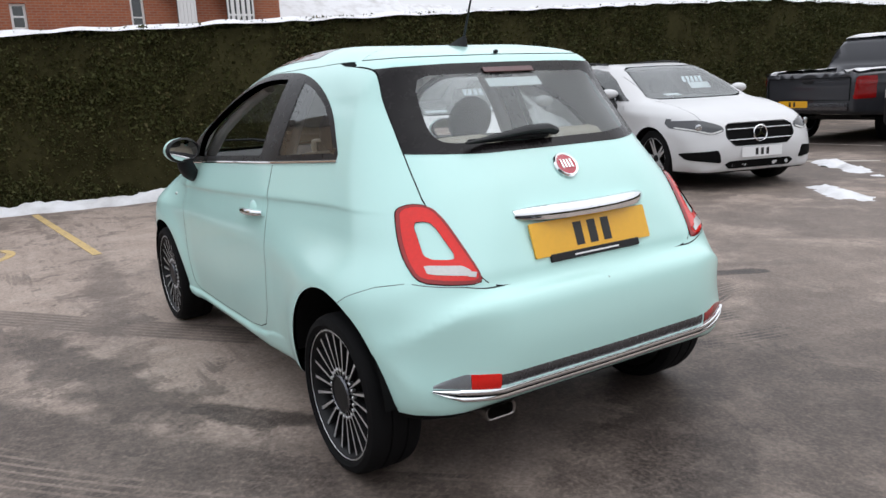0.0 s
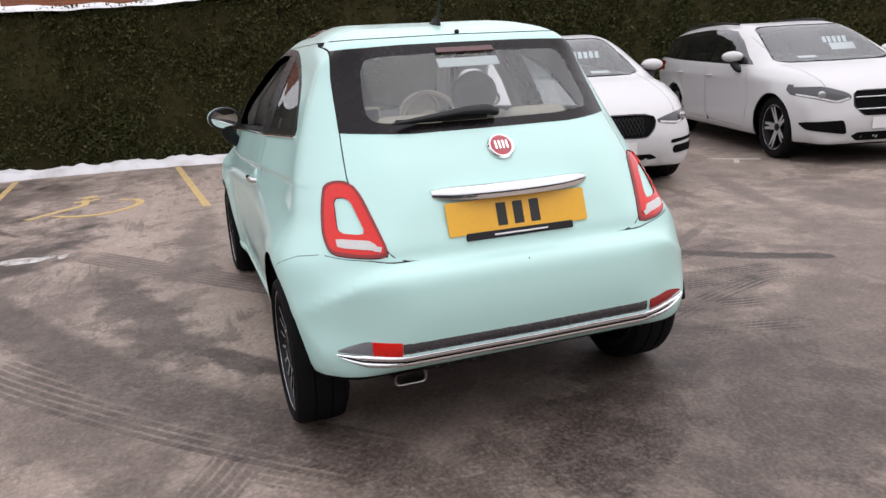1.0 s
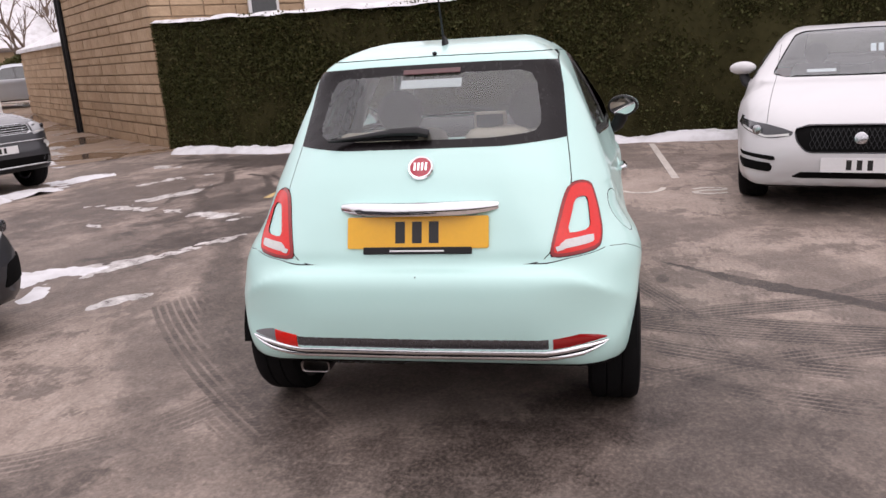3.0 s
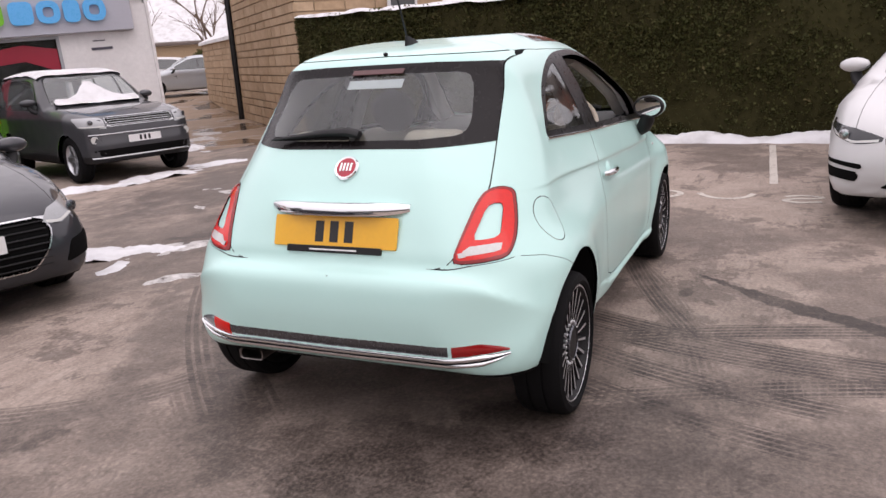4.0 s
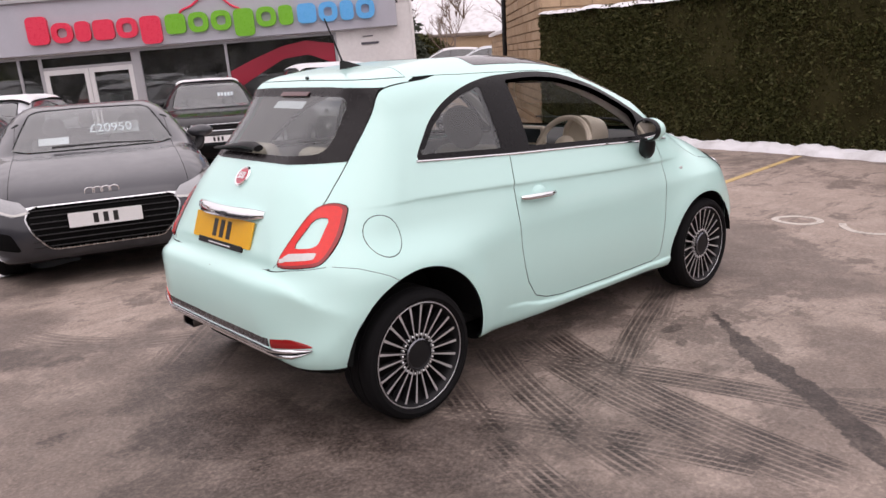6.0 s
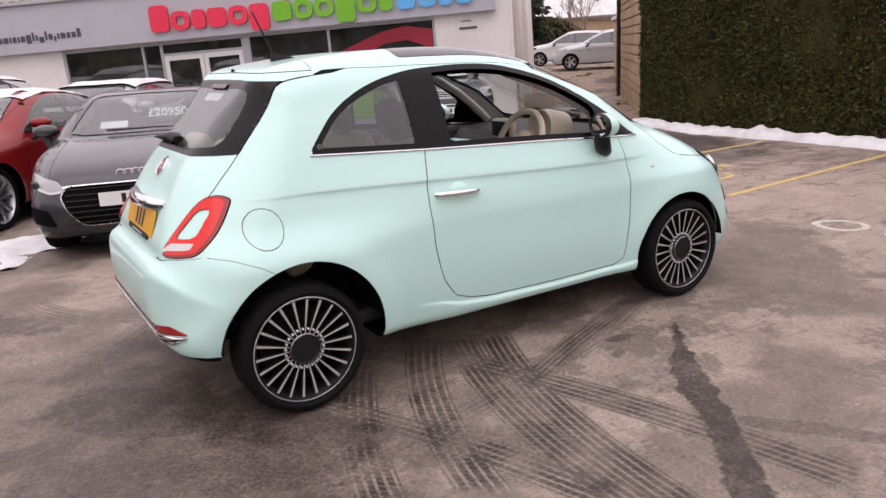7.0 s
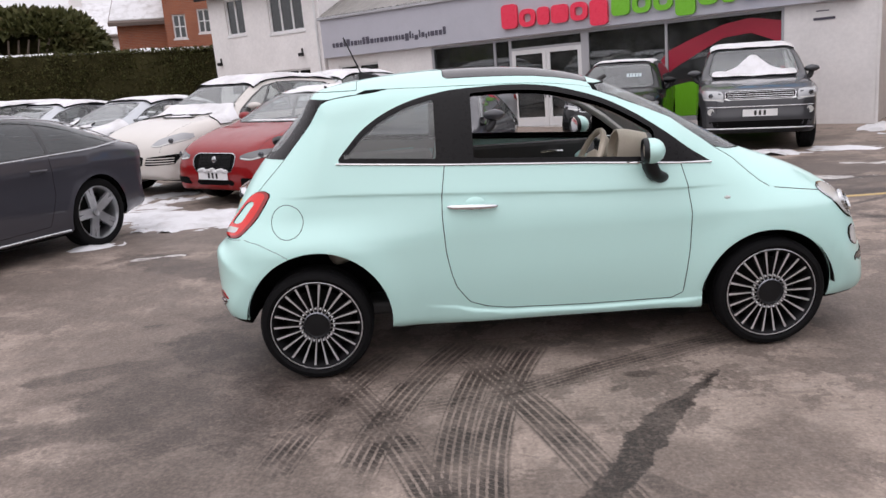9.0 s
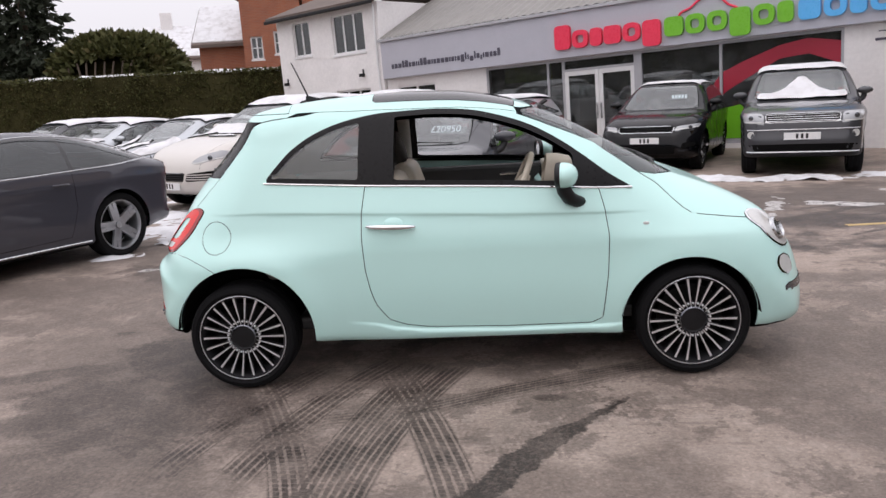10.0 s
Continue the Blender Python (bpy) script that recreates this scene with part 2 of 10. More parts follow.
def prism(bm, poly, lo, hi, axis="z", m=None):
    """A polygon in two axes, carried from lo to hi along the third."""
    def put(p, w):
        v = {"x": (w, p[0], p[1]), "y": (p[0], w, p[1]), "z": (p[0], p[1], w)}[axis]
        return bm.verts.new(m @ Vector(v) if m is not None else v)
    a, b = [put(p, lo) for p in poly], [put(p, hi) for p in poly]
    n = len(poly)
    bm.faces.new(a[::-1])
    bm.faces.new(b)
    for i in range(n):
        bm.faces.new((a[i], a[(i + 1) % n], b[(i + 1) % n], b[i]))
    return bm


def tube(bm, path, r, seg=8, closed=False, flat=1.0):
    """A round bar along a path; r a number or one per point."""
    pts = [Vector(p) for p in path]
    rs = r if isinstance(r, (list, tuple)) else [r] * len(pts)
    rings, n = [], len(pts)
    up = Vector((0, 0, 1))
    prev = None
    for i, p in enumerate(pts):
        a = pts[(i - 1) % n] if (closed or i) else p
        b = pts[(i + 1) % n] if (closed or i < n - 1) else p
        t = (b - a).normalized()
        side = t.cross(up) if prev is None else prev - t * prev.dot(t)
        if side.length < 1e-4:
            side = t.cross(Vector((1, 0, 0)))
        side.normalize()
        prev = side
        o = side.cross(t)
        rings.append([bm.verts.new(p + rs[i] * (math.cos(2 * math.pi * k / seg) * side + flat * math.sin(2 * math.pi * k / seg) * o)) for k in range(seg)])
    for i in range(n if closed else n - 1):
        A, B = rings[i], rings[(i + 1) % n]
        for k in range(seg):
            bm.faces.new((A[k], A[(k + 1) % seg], B[(k + 1) % seg], B[k]))
    if not closed:
        bm.faces.new(rings[0][::-1])
        bm.faces.new(rings[-1])
    return bm


def lathe(bm, prof, seg=32, m=None, closed=False):
    """Turns (radius, height) pairs about the local z axis."""
    rings = []
    for r, h in prof:
        ring = []
        if r < 1e-5:
            v = Vector((0, 0, h))
            ring = [bm.verts.new(m @ v if m is not None else v)]
        else:
            for k in range(seg):
                a = 2 * math.pi * k / seg
                v = Vector((r * math.cos(a), r * math.sin(a), h))
                ring.append(bm.verts.new(m @ v if m is not None else v))
        rings.append(ring)
    pairs = list(zip(rings, rings[1:])) + ([(rings[-1], rings[0])] if closed else [])
    for A, B in pairs:
        for k in range(seg):
            j = (k + 1) % seg
            q = [A[k % len(A)], A[j % len(A)], B[j % len(B)], B[k % len(B)]]
            q = list(dict.fromkeys(q))
            if len(q) >= 3:
                bm.faces.new(q)
    return bm


def blob(bm, c, s, sub=2, rough=0.0, seed=0, m=None):
    r = bmesh.ops.create_icosphere(bm, subdivisions=sub, radius=1.0)
    for v in r["verts"]:
        k = 1 + rough * noise.noise(v.co * 1.7 + Vector((seed * 7.3, seed, 0)))
        p = Vector((c[0] + v.co.x * s[0] * k, c[1] + v.co.y * s[1] * k, c[2] + v.co.z * s[2] * k))
        v.co = m @ p if m is not None else p
    return bm


def spline(pts, per=8, closed=False):
    """Catmull-Rom through points of any size."""
    P = np.array(pts, float)
    n = len(P)
    out = []
    last = n if closed else n - 1
    for i in range(last):
        p0 = P[(i - 1) % n] if (closed or i > 0) else 2 * P[0] - P[1]
        p1, p2 = P[i % n], P[(i + 1) % n]
        p3 = P[(i + 2) % n] if (closed or i + 2 < n) else 2 * P[-1] - P[-2]
        for k in range(per):
            t = k / per
            out.append(0.5 * (2 * p1 + (p2 - p0) * t + (2 * p0 - 5 * p1 + 4 * p2 - p3) * t * t + (3 * p1 - p0 - 3 * p2 + p3) * t ** 3))
    if not closed:
        out.append(P[-1])
    return np.array(out)


def sdf2(P, poly):
    """Signed distance of points (n,2) to a closed polygon: negative within. Also the nearest edge."""
    A = np.asarray(poly, float)
    B = np.roll(A, -1, 0)
    E = B - A
    L = (E ** 2).sum(1) + 1e-12
    best, near = np.full(len(P), 1e9), np.zeros(len(P), int)
    wind = np.zeros(len(P), bool)
    for s in range(0, len(P), 4096):
        Q = P[s:s + 4096, None, :]
        w = Q - A
        t = np.clip((w * E).sum(-1) / L, 0, 1)
        d = ((w - t[..., None] * E) ** 2).sum(-1)
        k = d.argmin(1)
        best[s:s + 4096], near[s:s + 4096] = d[np.arange(len(k)), k], k
        cr = ((A[:, 1] > Q[..., 1]) != (B[:, 1] > Q[..., 1])) & (Q[..., 0] < E[:, 0] * (Q[..., 1] - A[:, 1]) / np.where(np.abs(E[:, 1]) < 1e-12, 1e-12, E[:, 1]) + A[:, 0])
        wind[s:s + 4096] = cr.sum(1) % 2 == 1
    best = np.sqrt(best)
    return np.where(wind, -best, best), near


class Body:
    """A car body: a side profile and a half-width, rounded into one another, as a half shell that can be cut into panels."""

    def __init__(self, profile, width, axis, rows=(14, 60, 14), ring=44, per=6):
        prof = spline(profile, per, closed=True)
        self.poly, self.rad, self.width = prof[:, :2], np.maximum(prof[:, 2], 0.01), width
        (xa, xb, za) = axis
        nr, nm, nf = rows
        st = []
        for i in range(nr):
            st.append((xa, math.pi / 2 * (1 - i / nr), -1))
        for i in range(nm + 1):
            st.append((xa + (xb - xa) * i / nm, 0.0, 1))
        for i in range(1, nf + 1):
            st.append((xb, math.pi / 2 * i / nf, 1))
        O, D = [], []
        for x, al, sg in st:
            al = min(al, math.pi / 2 - 0.004)
            for k in range(ring + 1):
                ph = -math.pi / 2 + math.pi * k / ring
                O.append((x, 0, za))
                D.append((sg * math.sin(al), math.cos(al) * math.cos(ph), math.cos(al) * math.sin(ph)))
        O, D = np.array(O), np.array(D)
        lo, hi = np.zeros(len(O)), np.full(len(O), 3.2)
        for _ in range(17):
            mid = (lo + hi) / 2
            out = self.f(O + D * mid[:, None]) > 0
            hi, lo = np.where(out, mid, hi), np.where(out, lo, mid)
        V = O + D * ((lo + hi) / 2)[:, None]
        R = len(st)
        for r in range(R):
            V[r * (ring + 1), 1] = 0
            V[r * (ring + 1) + ring, 1] = 0
        self.V = V
        self.N = self.normal(V)
        self.F = [[r * (ring + 1) + k, r * (ring + 1) + k + 1, (r + 1) * (ring + 1) + k + 1, (r + 1) * (ring + 1) + k] for r in range(R - 1) for k in range(ring)]
        self.L = ["body"] * len(self.F)

    def f(self, P):
        d, near = sdf2(P[:, [0, 2]], self.poly)
        a = np.abs(P[:, 1]) - self.width(P[:, 0], P[:, 2])
        r = self.radius(P[:, [0, 2]])
        u, v = np.maximum(a + r, 0), np.maximum(d + r, 0)
        return np.minimum(np.maximum(a, d), -r) + np.sqrt(u * u + v * v)

    def radius(self, Q):
        """The rounding at a place: the profile's own, blended over its near points."""
        out = np.empty(len(Q))
        S, R = self.poly[::2], self.rad[::2]
        for s in range(0, len(Q), 8192):
            d = ((Q[s:s + 8192, None, :] - S) ** 2).sum(-1)
            w = 1.0 / (d + 0.0016) ** 2
            out[s:s + 8192] = (w @ R) / w.sum(1)
        return out

    def flat(self):
        n = np.fromiter(map(len, self.F), int, len(self.F))
        return np.fromiter(itertools.chain.from_iterable(self.F), int, int(n.sum())), n, np.r_[0, np.cumsum(n)[:-1]]

    def middles(self, A):
        ids, n, at = self.flat()
        return np.add.reduceat(A[ids], at, axis=0) / n[:, None]

    def normal(self, P, h=0.016):
        g = np.zeros_like(P)
        for i in range(3):
            e = np.zeros(3)
            e[i] = h
            g[:, i] = self.f(P + e) - self.f(P - e)
        g[:, 1] = np.where(np.abs(P[:, 1]) < 1e-6, 0, g[:, 1])
        return g / (np.linalg.norm(g, axis=1, keepdims=True) + 1e-9)

    def cut(self, g, dom=None):
        """Splits the faces along g = 0, where all their corners lie in dom."""
        ok = dom(self.V) if dom else np.ones(len(self.V), bool)
        val = np.ones(len(self.V))
        if ok.any():
            val[ok] = g(self.V[ok])
        val = np.where(np.abs(val) < 3e-4, 3e-4, val)
        pos = val > 0
        edges, jobs = {}, []
        base = len(self.V)

        def mixed():
            ids, n, at = self.flat()
            k = np.add.reduceat(pos[ids].astype(int), at)
            return np.nonzero((k > 0) & (k < n) & (np.add.reduceat(ok[ids].astype(int), at) == n))[0]

        more = []
        for i in mixed():
            f = self.F[i]
            n = len(f)
            if n > 3 and sum(pos[f[k]] != pos[f[(k + 1) % n]] for k in range(n)) > 2:
                self.F[i] = [f[0], f[1], f[2]]
                more += [([f[0], f[k], f[k + 1]], self.L[i]) for k in range(2, n - 1)]
        for f, l in more:
            self.F.append(f)
            self.L.append(l)
        for i in mixed():
            f = self.F[i]
            n = len(f)
            cross = [k for k in range(n) if pos[f[k]] != pos[f[(k + 1) % n]]]
            if len(cross) != 2:
                continue
            ids = []
            for k in cross:
                key = (min(f[k], f[(k + 1) % n]), max(f[k], f[(k + 1) % n]))
                ids.append(edges.setdefault(key, base + len(edges)))
            jobs.append((i, cross, ids))
        if not edges:
            return self
        K = np.array(list(edges))
        A, B, va, vb = self.V[K[:, 0]], self.V[K[:, 1]], val[K[:, 0]], val[K[:, 1]]
        lo, hi = np.zeros(len(K)), np.ones(len(K))
        t = va / (va - vb)
        for _ in range(6):
            gm = g(A + (B - A) * t[:, None])
            same = (gm > 0) == (va > 0)
            lo, hi = np.where(same, t, lo), np.where(same, hi, t)
            va, vb = np.where(same, gm, va), np.where(same, vb, gm)
            t = lo + (hi - lo) * np.clip(va / (va - vb + 1e-12), 0.05, 0.95)
        W = A + (B - A) * t[:, None]
        nn = self.N[K[:, 0]] * (1 - t[:, None]) + self.N[K[:, 1]] * t[:, None]
        nn /= np.linalg.norm(nn, axis=1, keepdims=True) + 1e-9
        self.V, self.N = np.vstack([self.V, W]), np.vstack([self.N, nn])
        for i, (a, b), (p, q) in jobs:
            f, lab = self.F[i], self.L[i]
            self.F[i] = [p] + f[a + 1:b + 1] + [q]
            self.F.append([q] + f[b + 1:] + f[:a + 1] + [p])
            self.L.append(lab)
        return self

    def settle(self, pick, h=0.005):
        """Lays the chosen corners on the true surface and takes their slopes anew, finely."""
        at = np.nonzero(pick(self.V))[0]
        P = self.V[at]
        for _ in range(4):
            n = self.normal(P, h)
            P = P - n * self.f(P)[:, None] * 0.9
        self.V[at], self.N[at] = P, self.normal(P, h)
        return self

    def mark(self, name, g, dom=None, only=None):
        C = self.middles(self.V)
        pick = np.ones(len(C), bool) if only is None else np.fromiter((l in only for l in self.L), bool, len(self.L))
        if dom:
            pick &= dom(C)
        at = np.nonzero(pick)[0]
        if len(at):
            for i in at[g(C[at]) < 0]:
                self.L[i] = name
        return self

    def panel(self, name, poly, axes, dom=None, only=None, gap=0.0, seam="seam"):
        """Cuts a panel out by a polygon in two axes, with a seam round it where gap is given."""
        g = lambda P: sdf2(P[:, axes], poly)[0]
        if gap:
            self.cut(lambda P: g(P) - gap, dom)
        self.cut(g, dom)
        if gap:
            self.mark(seam, lambda P: g(P) - gap, dom, only)
            only2 = None if only is None else list(only) + [seam]
            return self.mark(name, g, dom, only2)
        return self.mark(name, g, dom, only)

    def solve_x(self, y, z, back=True):
        """Where the tail's (or the nose's) surface stands at given y and z."""
        y, z = np.atleast_1d(np.asarray(y, float)), np.atleast_1d(np.asarray(z, float))
        mid_x = self.poly[:, 0].mean()
        a, c = np.full(len(y), mid_x), np.full(len(y), self.poly[:, 0].min() - 0.1 if back else self.poly[:, 0].max() + 0.1)
        for _ in range(20):
            m = (a + c) / 2
            out = self.f(np.column_stack([m, np.abs(y), z])) > 0
            c, a = np.where(out, m, c), np.where(out, a, m)
        return (a + c) / 2

    def strip(self, ys, lo, hi, proud, name, mat, parent, back=True, label="", bulge=0.0, rows=4):
        """A moulding laid on the tail or nose between the heights lo(y) and hi(y), standing proud."""
        V, F, ny = [], [], len(ys)
        m = rows + 3
        Z = np.array([np.linspace(lo(y), hi(y), rows + 1) for y in ys])
        Y = np.repeat(np.array(ys, float)[:, None], rows + 1, 1)
        X = self.solve_x(Y.ravel(), Z.ravel(), back)
        A = np.column_stack([X, np.abs(Y).ravel(), Z.ravel()])
        B = self.normal(A)
        u = np.linspace(-1, 1, rows + 1)
        for i, y in enumerate(ys):
            P, N = A[i * (rows + 1):(i + 1) * (rows + 1)], B[i * (rows + 1):(i + 1) * (rows + 1)]
            Q = P + N * (proud + bulge * (1 - u * u))[:, None]
            Q = np.vstack([P[0] - N[0] * 0.004, Q, P[-1] - N[-1] * 0.004])
            Q[:, 1] *= 1 if y >= 0 else -1
            V += list(Q)
        for i in range(ny - 1):
            for k in range(m - 1):
                F.append((i * m + k, (i + 1) * m + k, (i + 1) * m + k + 1, i * m + k + 1))
        F.append(tuple(range(m)))
        F.append(tuple((ny - 1) * m + k for k in range(m))[::-1])
        bm = bmesh.new()
        vs = [bm.verts.new(v) for v in V]
        for f in F:
            bm.faces.new([vs[i] for i in f])
        return part(name, bm, mat, parent, label, smooth=True, angle=40)

    def piece(self, labels, name, mat, parent, side=0, off=0.0, rim=0.0, label="", lump=None):
        """The faces with these labels as one mesh. side: 0 both, 1 left, -1 right. rim: a folded edge of that depth."""
        idx = [i for i, l in enumerate(self.L) if l in labels]
        if not idx:
            return None
        verts, norms, faces, made = [], [], [], {}
        for sg in ((1, -1) if side == 0 else (side,)):
            for i in idx:
                q = []
                for v in self.F[i]:
                    p, n = self.V[v], self.N[v]
                    key = (v, sg if abs(p[1]) > 1e-5 else 0)
                    if key not in made:
                        made[key] = len(verts)
                        o = off if lump is None else off + lump(p)
                        verts.append(((p + n * o) * (1, sg, 1)))
                        norms.append(n * (1, sg, 1))
                    q.append(made[key])
                if sg < 0:
                    q = q[::-1]
                q = list(dict.fromkeys(q))
                if len(q) > 2:
                    faces.append(q)
        if rim:
            count = {}
            for f in faces:
                for a, b in zip(f, f[1:] + f[:1]):
                    count[(a, b)] = 1
            for a, b in [e for e in count if (e[1], e[0]) not in count]:
                k = len(verts)
                va, vb = verts[a], verts[b]
                wa, wb = va - norms[a] * rim, vb - norms[b] * rim
                fn = np.cross(va - vb, wa - va)
                ln = np.linalg.norm(fn)
                if ln < 1e-9:
                    continue
                verts += [va, vb, wb, wa]
                norms += [fn / ln] * 4
                faces.append([k, k + 1, k + 2, k + 3])
        return link_mesh(name, verts, faces, mat, parent, label, True, norms)


def cover(b, name, mat, m, pick, depth, label, seed):
    """Snow lying on a body: the faces that pick chooses, raised unevenly, as a thing of its own."""
    keep = list(b.L)
    C, N = b.middles(b.V), b.middles(b.N)
    hit = pick(C, N)
    b.L = ["snow" if h else "-" for h in hit]
    lump = lambda p: 0.02 * noise.noise(Vector((p[0] * 3, p[1] * 3 + seed, p[2]))) + 0.008 * noise.noise(Vector((p[0] * 11, p[1] * 11, seed)))
    ob = b.piece(["snow"], name, mat, None, off=depth, rim=depth + 0.02, lump=lump)
    b.L = keep
    if ob is not None:
        ob.matrix_basis = m
        tagged(ob, label, "snow")
    return ob


def circle_poly(cx, cz, r, n=48, sx=1.0):
    return [(cx + sx * r * math.cos(2 * math.pi * k / n), cz + r * math.sin(2 * math.pi * k / n)) for k in range(n)]


def round_poly(pts, r, n=5):
    """A polygon with its corners rounded."""
    out, m_ = [], len(pts)
    P = [Vector((p[0], p[1])) for p in pts]
    for i in range(m_):
        a, b, c = P[i - 1], P[i], P[(i + 1) % m_]
        d1, d2 = (a - b), (c - b)
        k = min(r, d1.length * 0.45, d2.length * 0.45)
        p, q = b + d1.normalized() * k, b + d2.normalized() * k
        for j in range(n + 1):
            t = j / n
            v = p * (1 - t) ** 2 + b * 2 * t * (1 - t) + q * t * t
            out.append((v.x, v.y))
    return out

# ---- the ground and what is built on it ----
def gz(x, y):
    """The yard's height: level round the car, falling gently towards the showroom."""
    t = (y - 2.0) / 0.6
    u = 0.6 * (t if t > 20 else math.log1p(math.exp(t)) if t > -20 else 0.0)
    s = min(max((0.68 * x + 0.73 * y - 24.0) / 12.0, 0.0), 1.0) * min(max((x - 10.0) / 6.0, 0.0), 1.0)
    return -0.30 * (1.0 - math.exp(-u / 5.0)) + 0.50 * s * s * (3 - 2 * s)


def mask_group(name, values, build):
    """A node group that turns a place and some numbers into one mask."""
    g = bpy.data.node_groups.new(name, "ShaderNodeTree")
    for v in ("X", "Y", "Mid", "Fine", "Wear", *values):
        g.interface.new_socket(v, in_out="INPUT", socket_type="NodeSocketFloat")
    g.interface.new_socket("Mask", in_out="OUTPUT", socket_type="NodeSocketFloat")
    gi, go = g.nodes.new("NodeGroupInput"), g.nodes.new("NodeGroupOutput")
    I = {o.name: o for o in gi.outputs if o.name}
    M = lambda op, a, b=0.0, c=0.0: math_n(g, op, a, b, c)

    def smooth(v, a, c):
        mr = g.nodes.new("ShaderNodeMapRange")
        mr.interpolation_type = "SMOOTHSTEP"
        g.links.new(v, mr.inputs[0])
        for k, x in ((1, a), (2, c)):
            if isinstance(x, (int, float)):
                mr.inputs[k].default_value = x
            else:
                g.links.new(x, mr.inputs[k])
        return mr.outputs[0]

    g.links.new(build(I, M, smooth), go.inputs[0])
    return g


def track_mask(I, M, smooth):
    ax, ay = M("SUBTRACT", I["X"], I["cx"]), M("SUBTRACT", I["Y"], I["cy"])
    off = M("SUBTRACT", M("ADD", M("SQRT", M("ADD", M("MULTIPLY", ax, ax), M("MULTIPLY", ay, ay))), M("MULTIPLY", M("SUBTRACT", I["Fine"], 0.5), 0.022)), I["R"])
    s = M("ADD", M("MULTIPLY", M("SUBTRACT", I["X"], I["mx"]), I["tx"]), M("MULTIPLY", M("SUBTRACT", I["Y"], I["my"]), I["ty"]))
    half = M("MULTIPLY", I["w"], 0.5)
    band = smooth(M("ABSOLUTE", off), M("ADD", half, 0.012), M("SUBTRACT", half, 0.012))
    wob = M("MULTIPLY", M("SUBTRACT", I["Mid"], 0.5), 0.6)
    ends = smooth(M("ADD", M("ABSOLUTE", s), wob), M("ADD", I["half"], 0.12), M("SUBTRACT", I["half"], 0.12))
    rib = smooth(M("ABSOLUTE", M("SUBTRACT", M("FRACT", M("DIVIDE", M("MULTIPLY", off, I["ribs"]), I["w"])), 0.5)), 0.40, 0.28)
    blk = smooth(M("ABSOLUTE", M("SUBTRACT", M("FRACT", M("ADD", M("ADD", M("MULTIPLY", s, 30.0), M("MULTIPLY", off, 14.0)), M("MULTIPLY", I["Mid"], 3.0))), 0.5)), 0.46, 0.36)
    tread = M("MULTIPLY", M("ADD", M("MULTIPLY", rib, 0.56), 0.44), M("ADD", M("MULTIPLY", blk, 0.24), 0.76))
    worn = M("MULTIPLY", M("ADD", M("MULTIPLY", I["Wear"], 0.30), 0.75), I["k"])
    return M("MULTIPLY", M("MULTIPLY", band, ends), M("MULTIPLY", tread, worn))


def patch_mask(I, M, smooth):
    ax, ay = M("SUBTRACT", I["X"], I["cx"]), M("SUBTRACT", I["Y"], I["cy"])
    u = M("DIVIDE", M("ADD", M("MULTIPLY", ax, I["c"]), M("MULTIPLY", ay, I["s"])), I["rx"])
    v = M("DIVIDE", M("SUBTRACT", M("MULTIPLY", ay, I["c"]), M("MULTIPLY", ax, I["s"])), I["ry"])
    d = M("SQRT", M("ADD", M("MULTIPLY", u, u), M("MULTIPLY", v, v)))
    d = M("ADD", d, M("MULTIPLY", M("SUBTRACT", I["Mid"], 0.5), M("MULTIPLY", I["rough"], 2.6)))
    return M("MULTIPLY", smooth(d, M("ADD", I["edge"], 1.0), M("SUBTRACT", 1.0, I["edge"])), I["k"])


def segment_mask(I, M, smooth):
    ax, ay = M("SUBTRACT", I["X"], I["x1"]), M("SUBTRACT", I["Y"], I["y1"])
    L2 = M("ADD", M("MULTIPLY", I["ex"], I["ex"]), M("MULTIPLY", I["ey"], I["ey"]))
    t = M("MINIMUM", M("MAXIMUM", M("DIVIDE", M("ADD", M("MULTIPLY", ax, I["ex"]), M("MULTIPLY", ay, I["ey"])), L2), 0.0), 1.0)
    dx, dy = M("SUBTRACT", ax, M("MULTIPLY", t, I["ex"])), M("SUBTRACT", ay, M("MULTIPLY", t, I["ey"]))
    d = M("SQRT", M("ADD", M("MULTIPLY", dx, dx), M("MULTIPLY", dy, dy)))
    return M("SUBTRACT", d, M("ADD", M("MULTIPLY", t, I["dw"]), I["w"]))


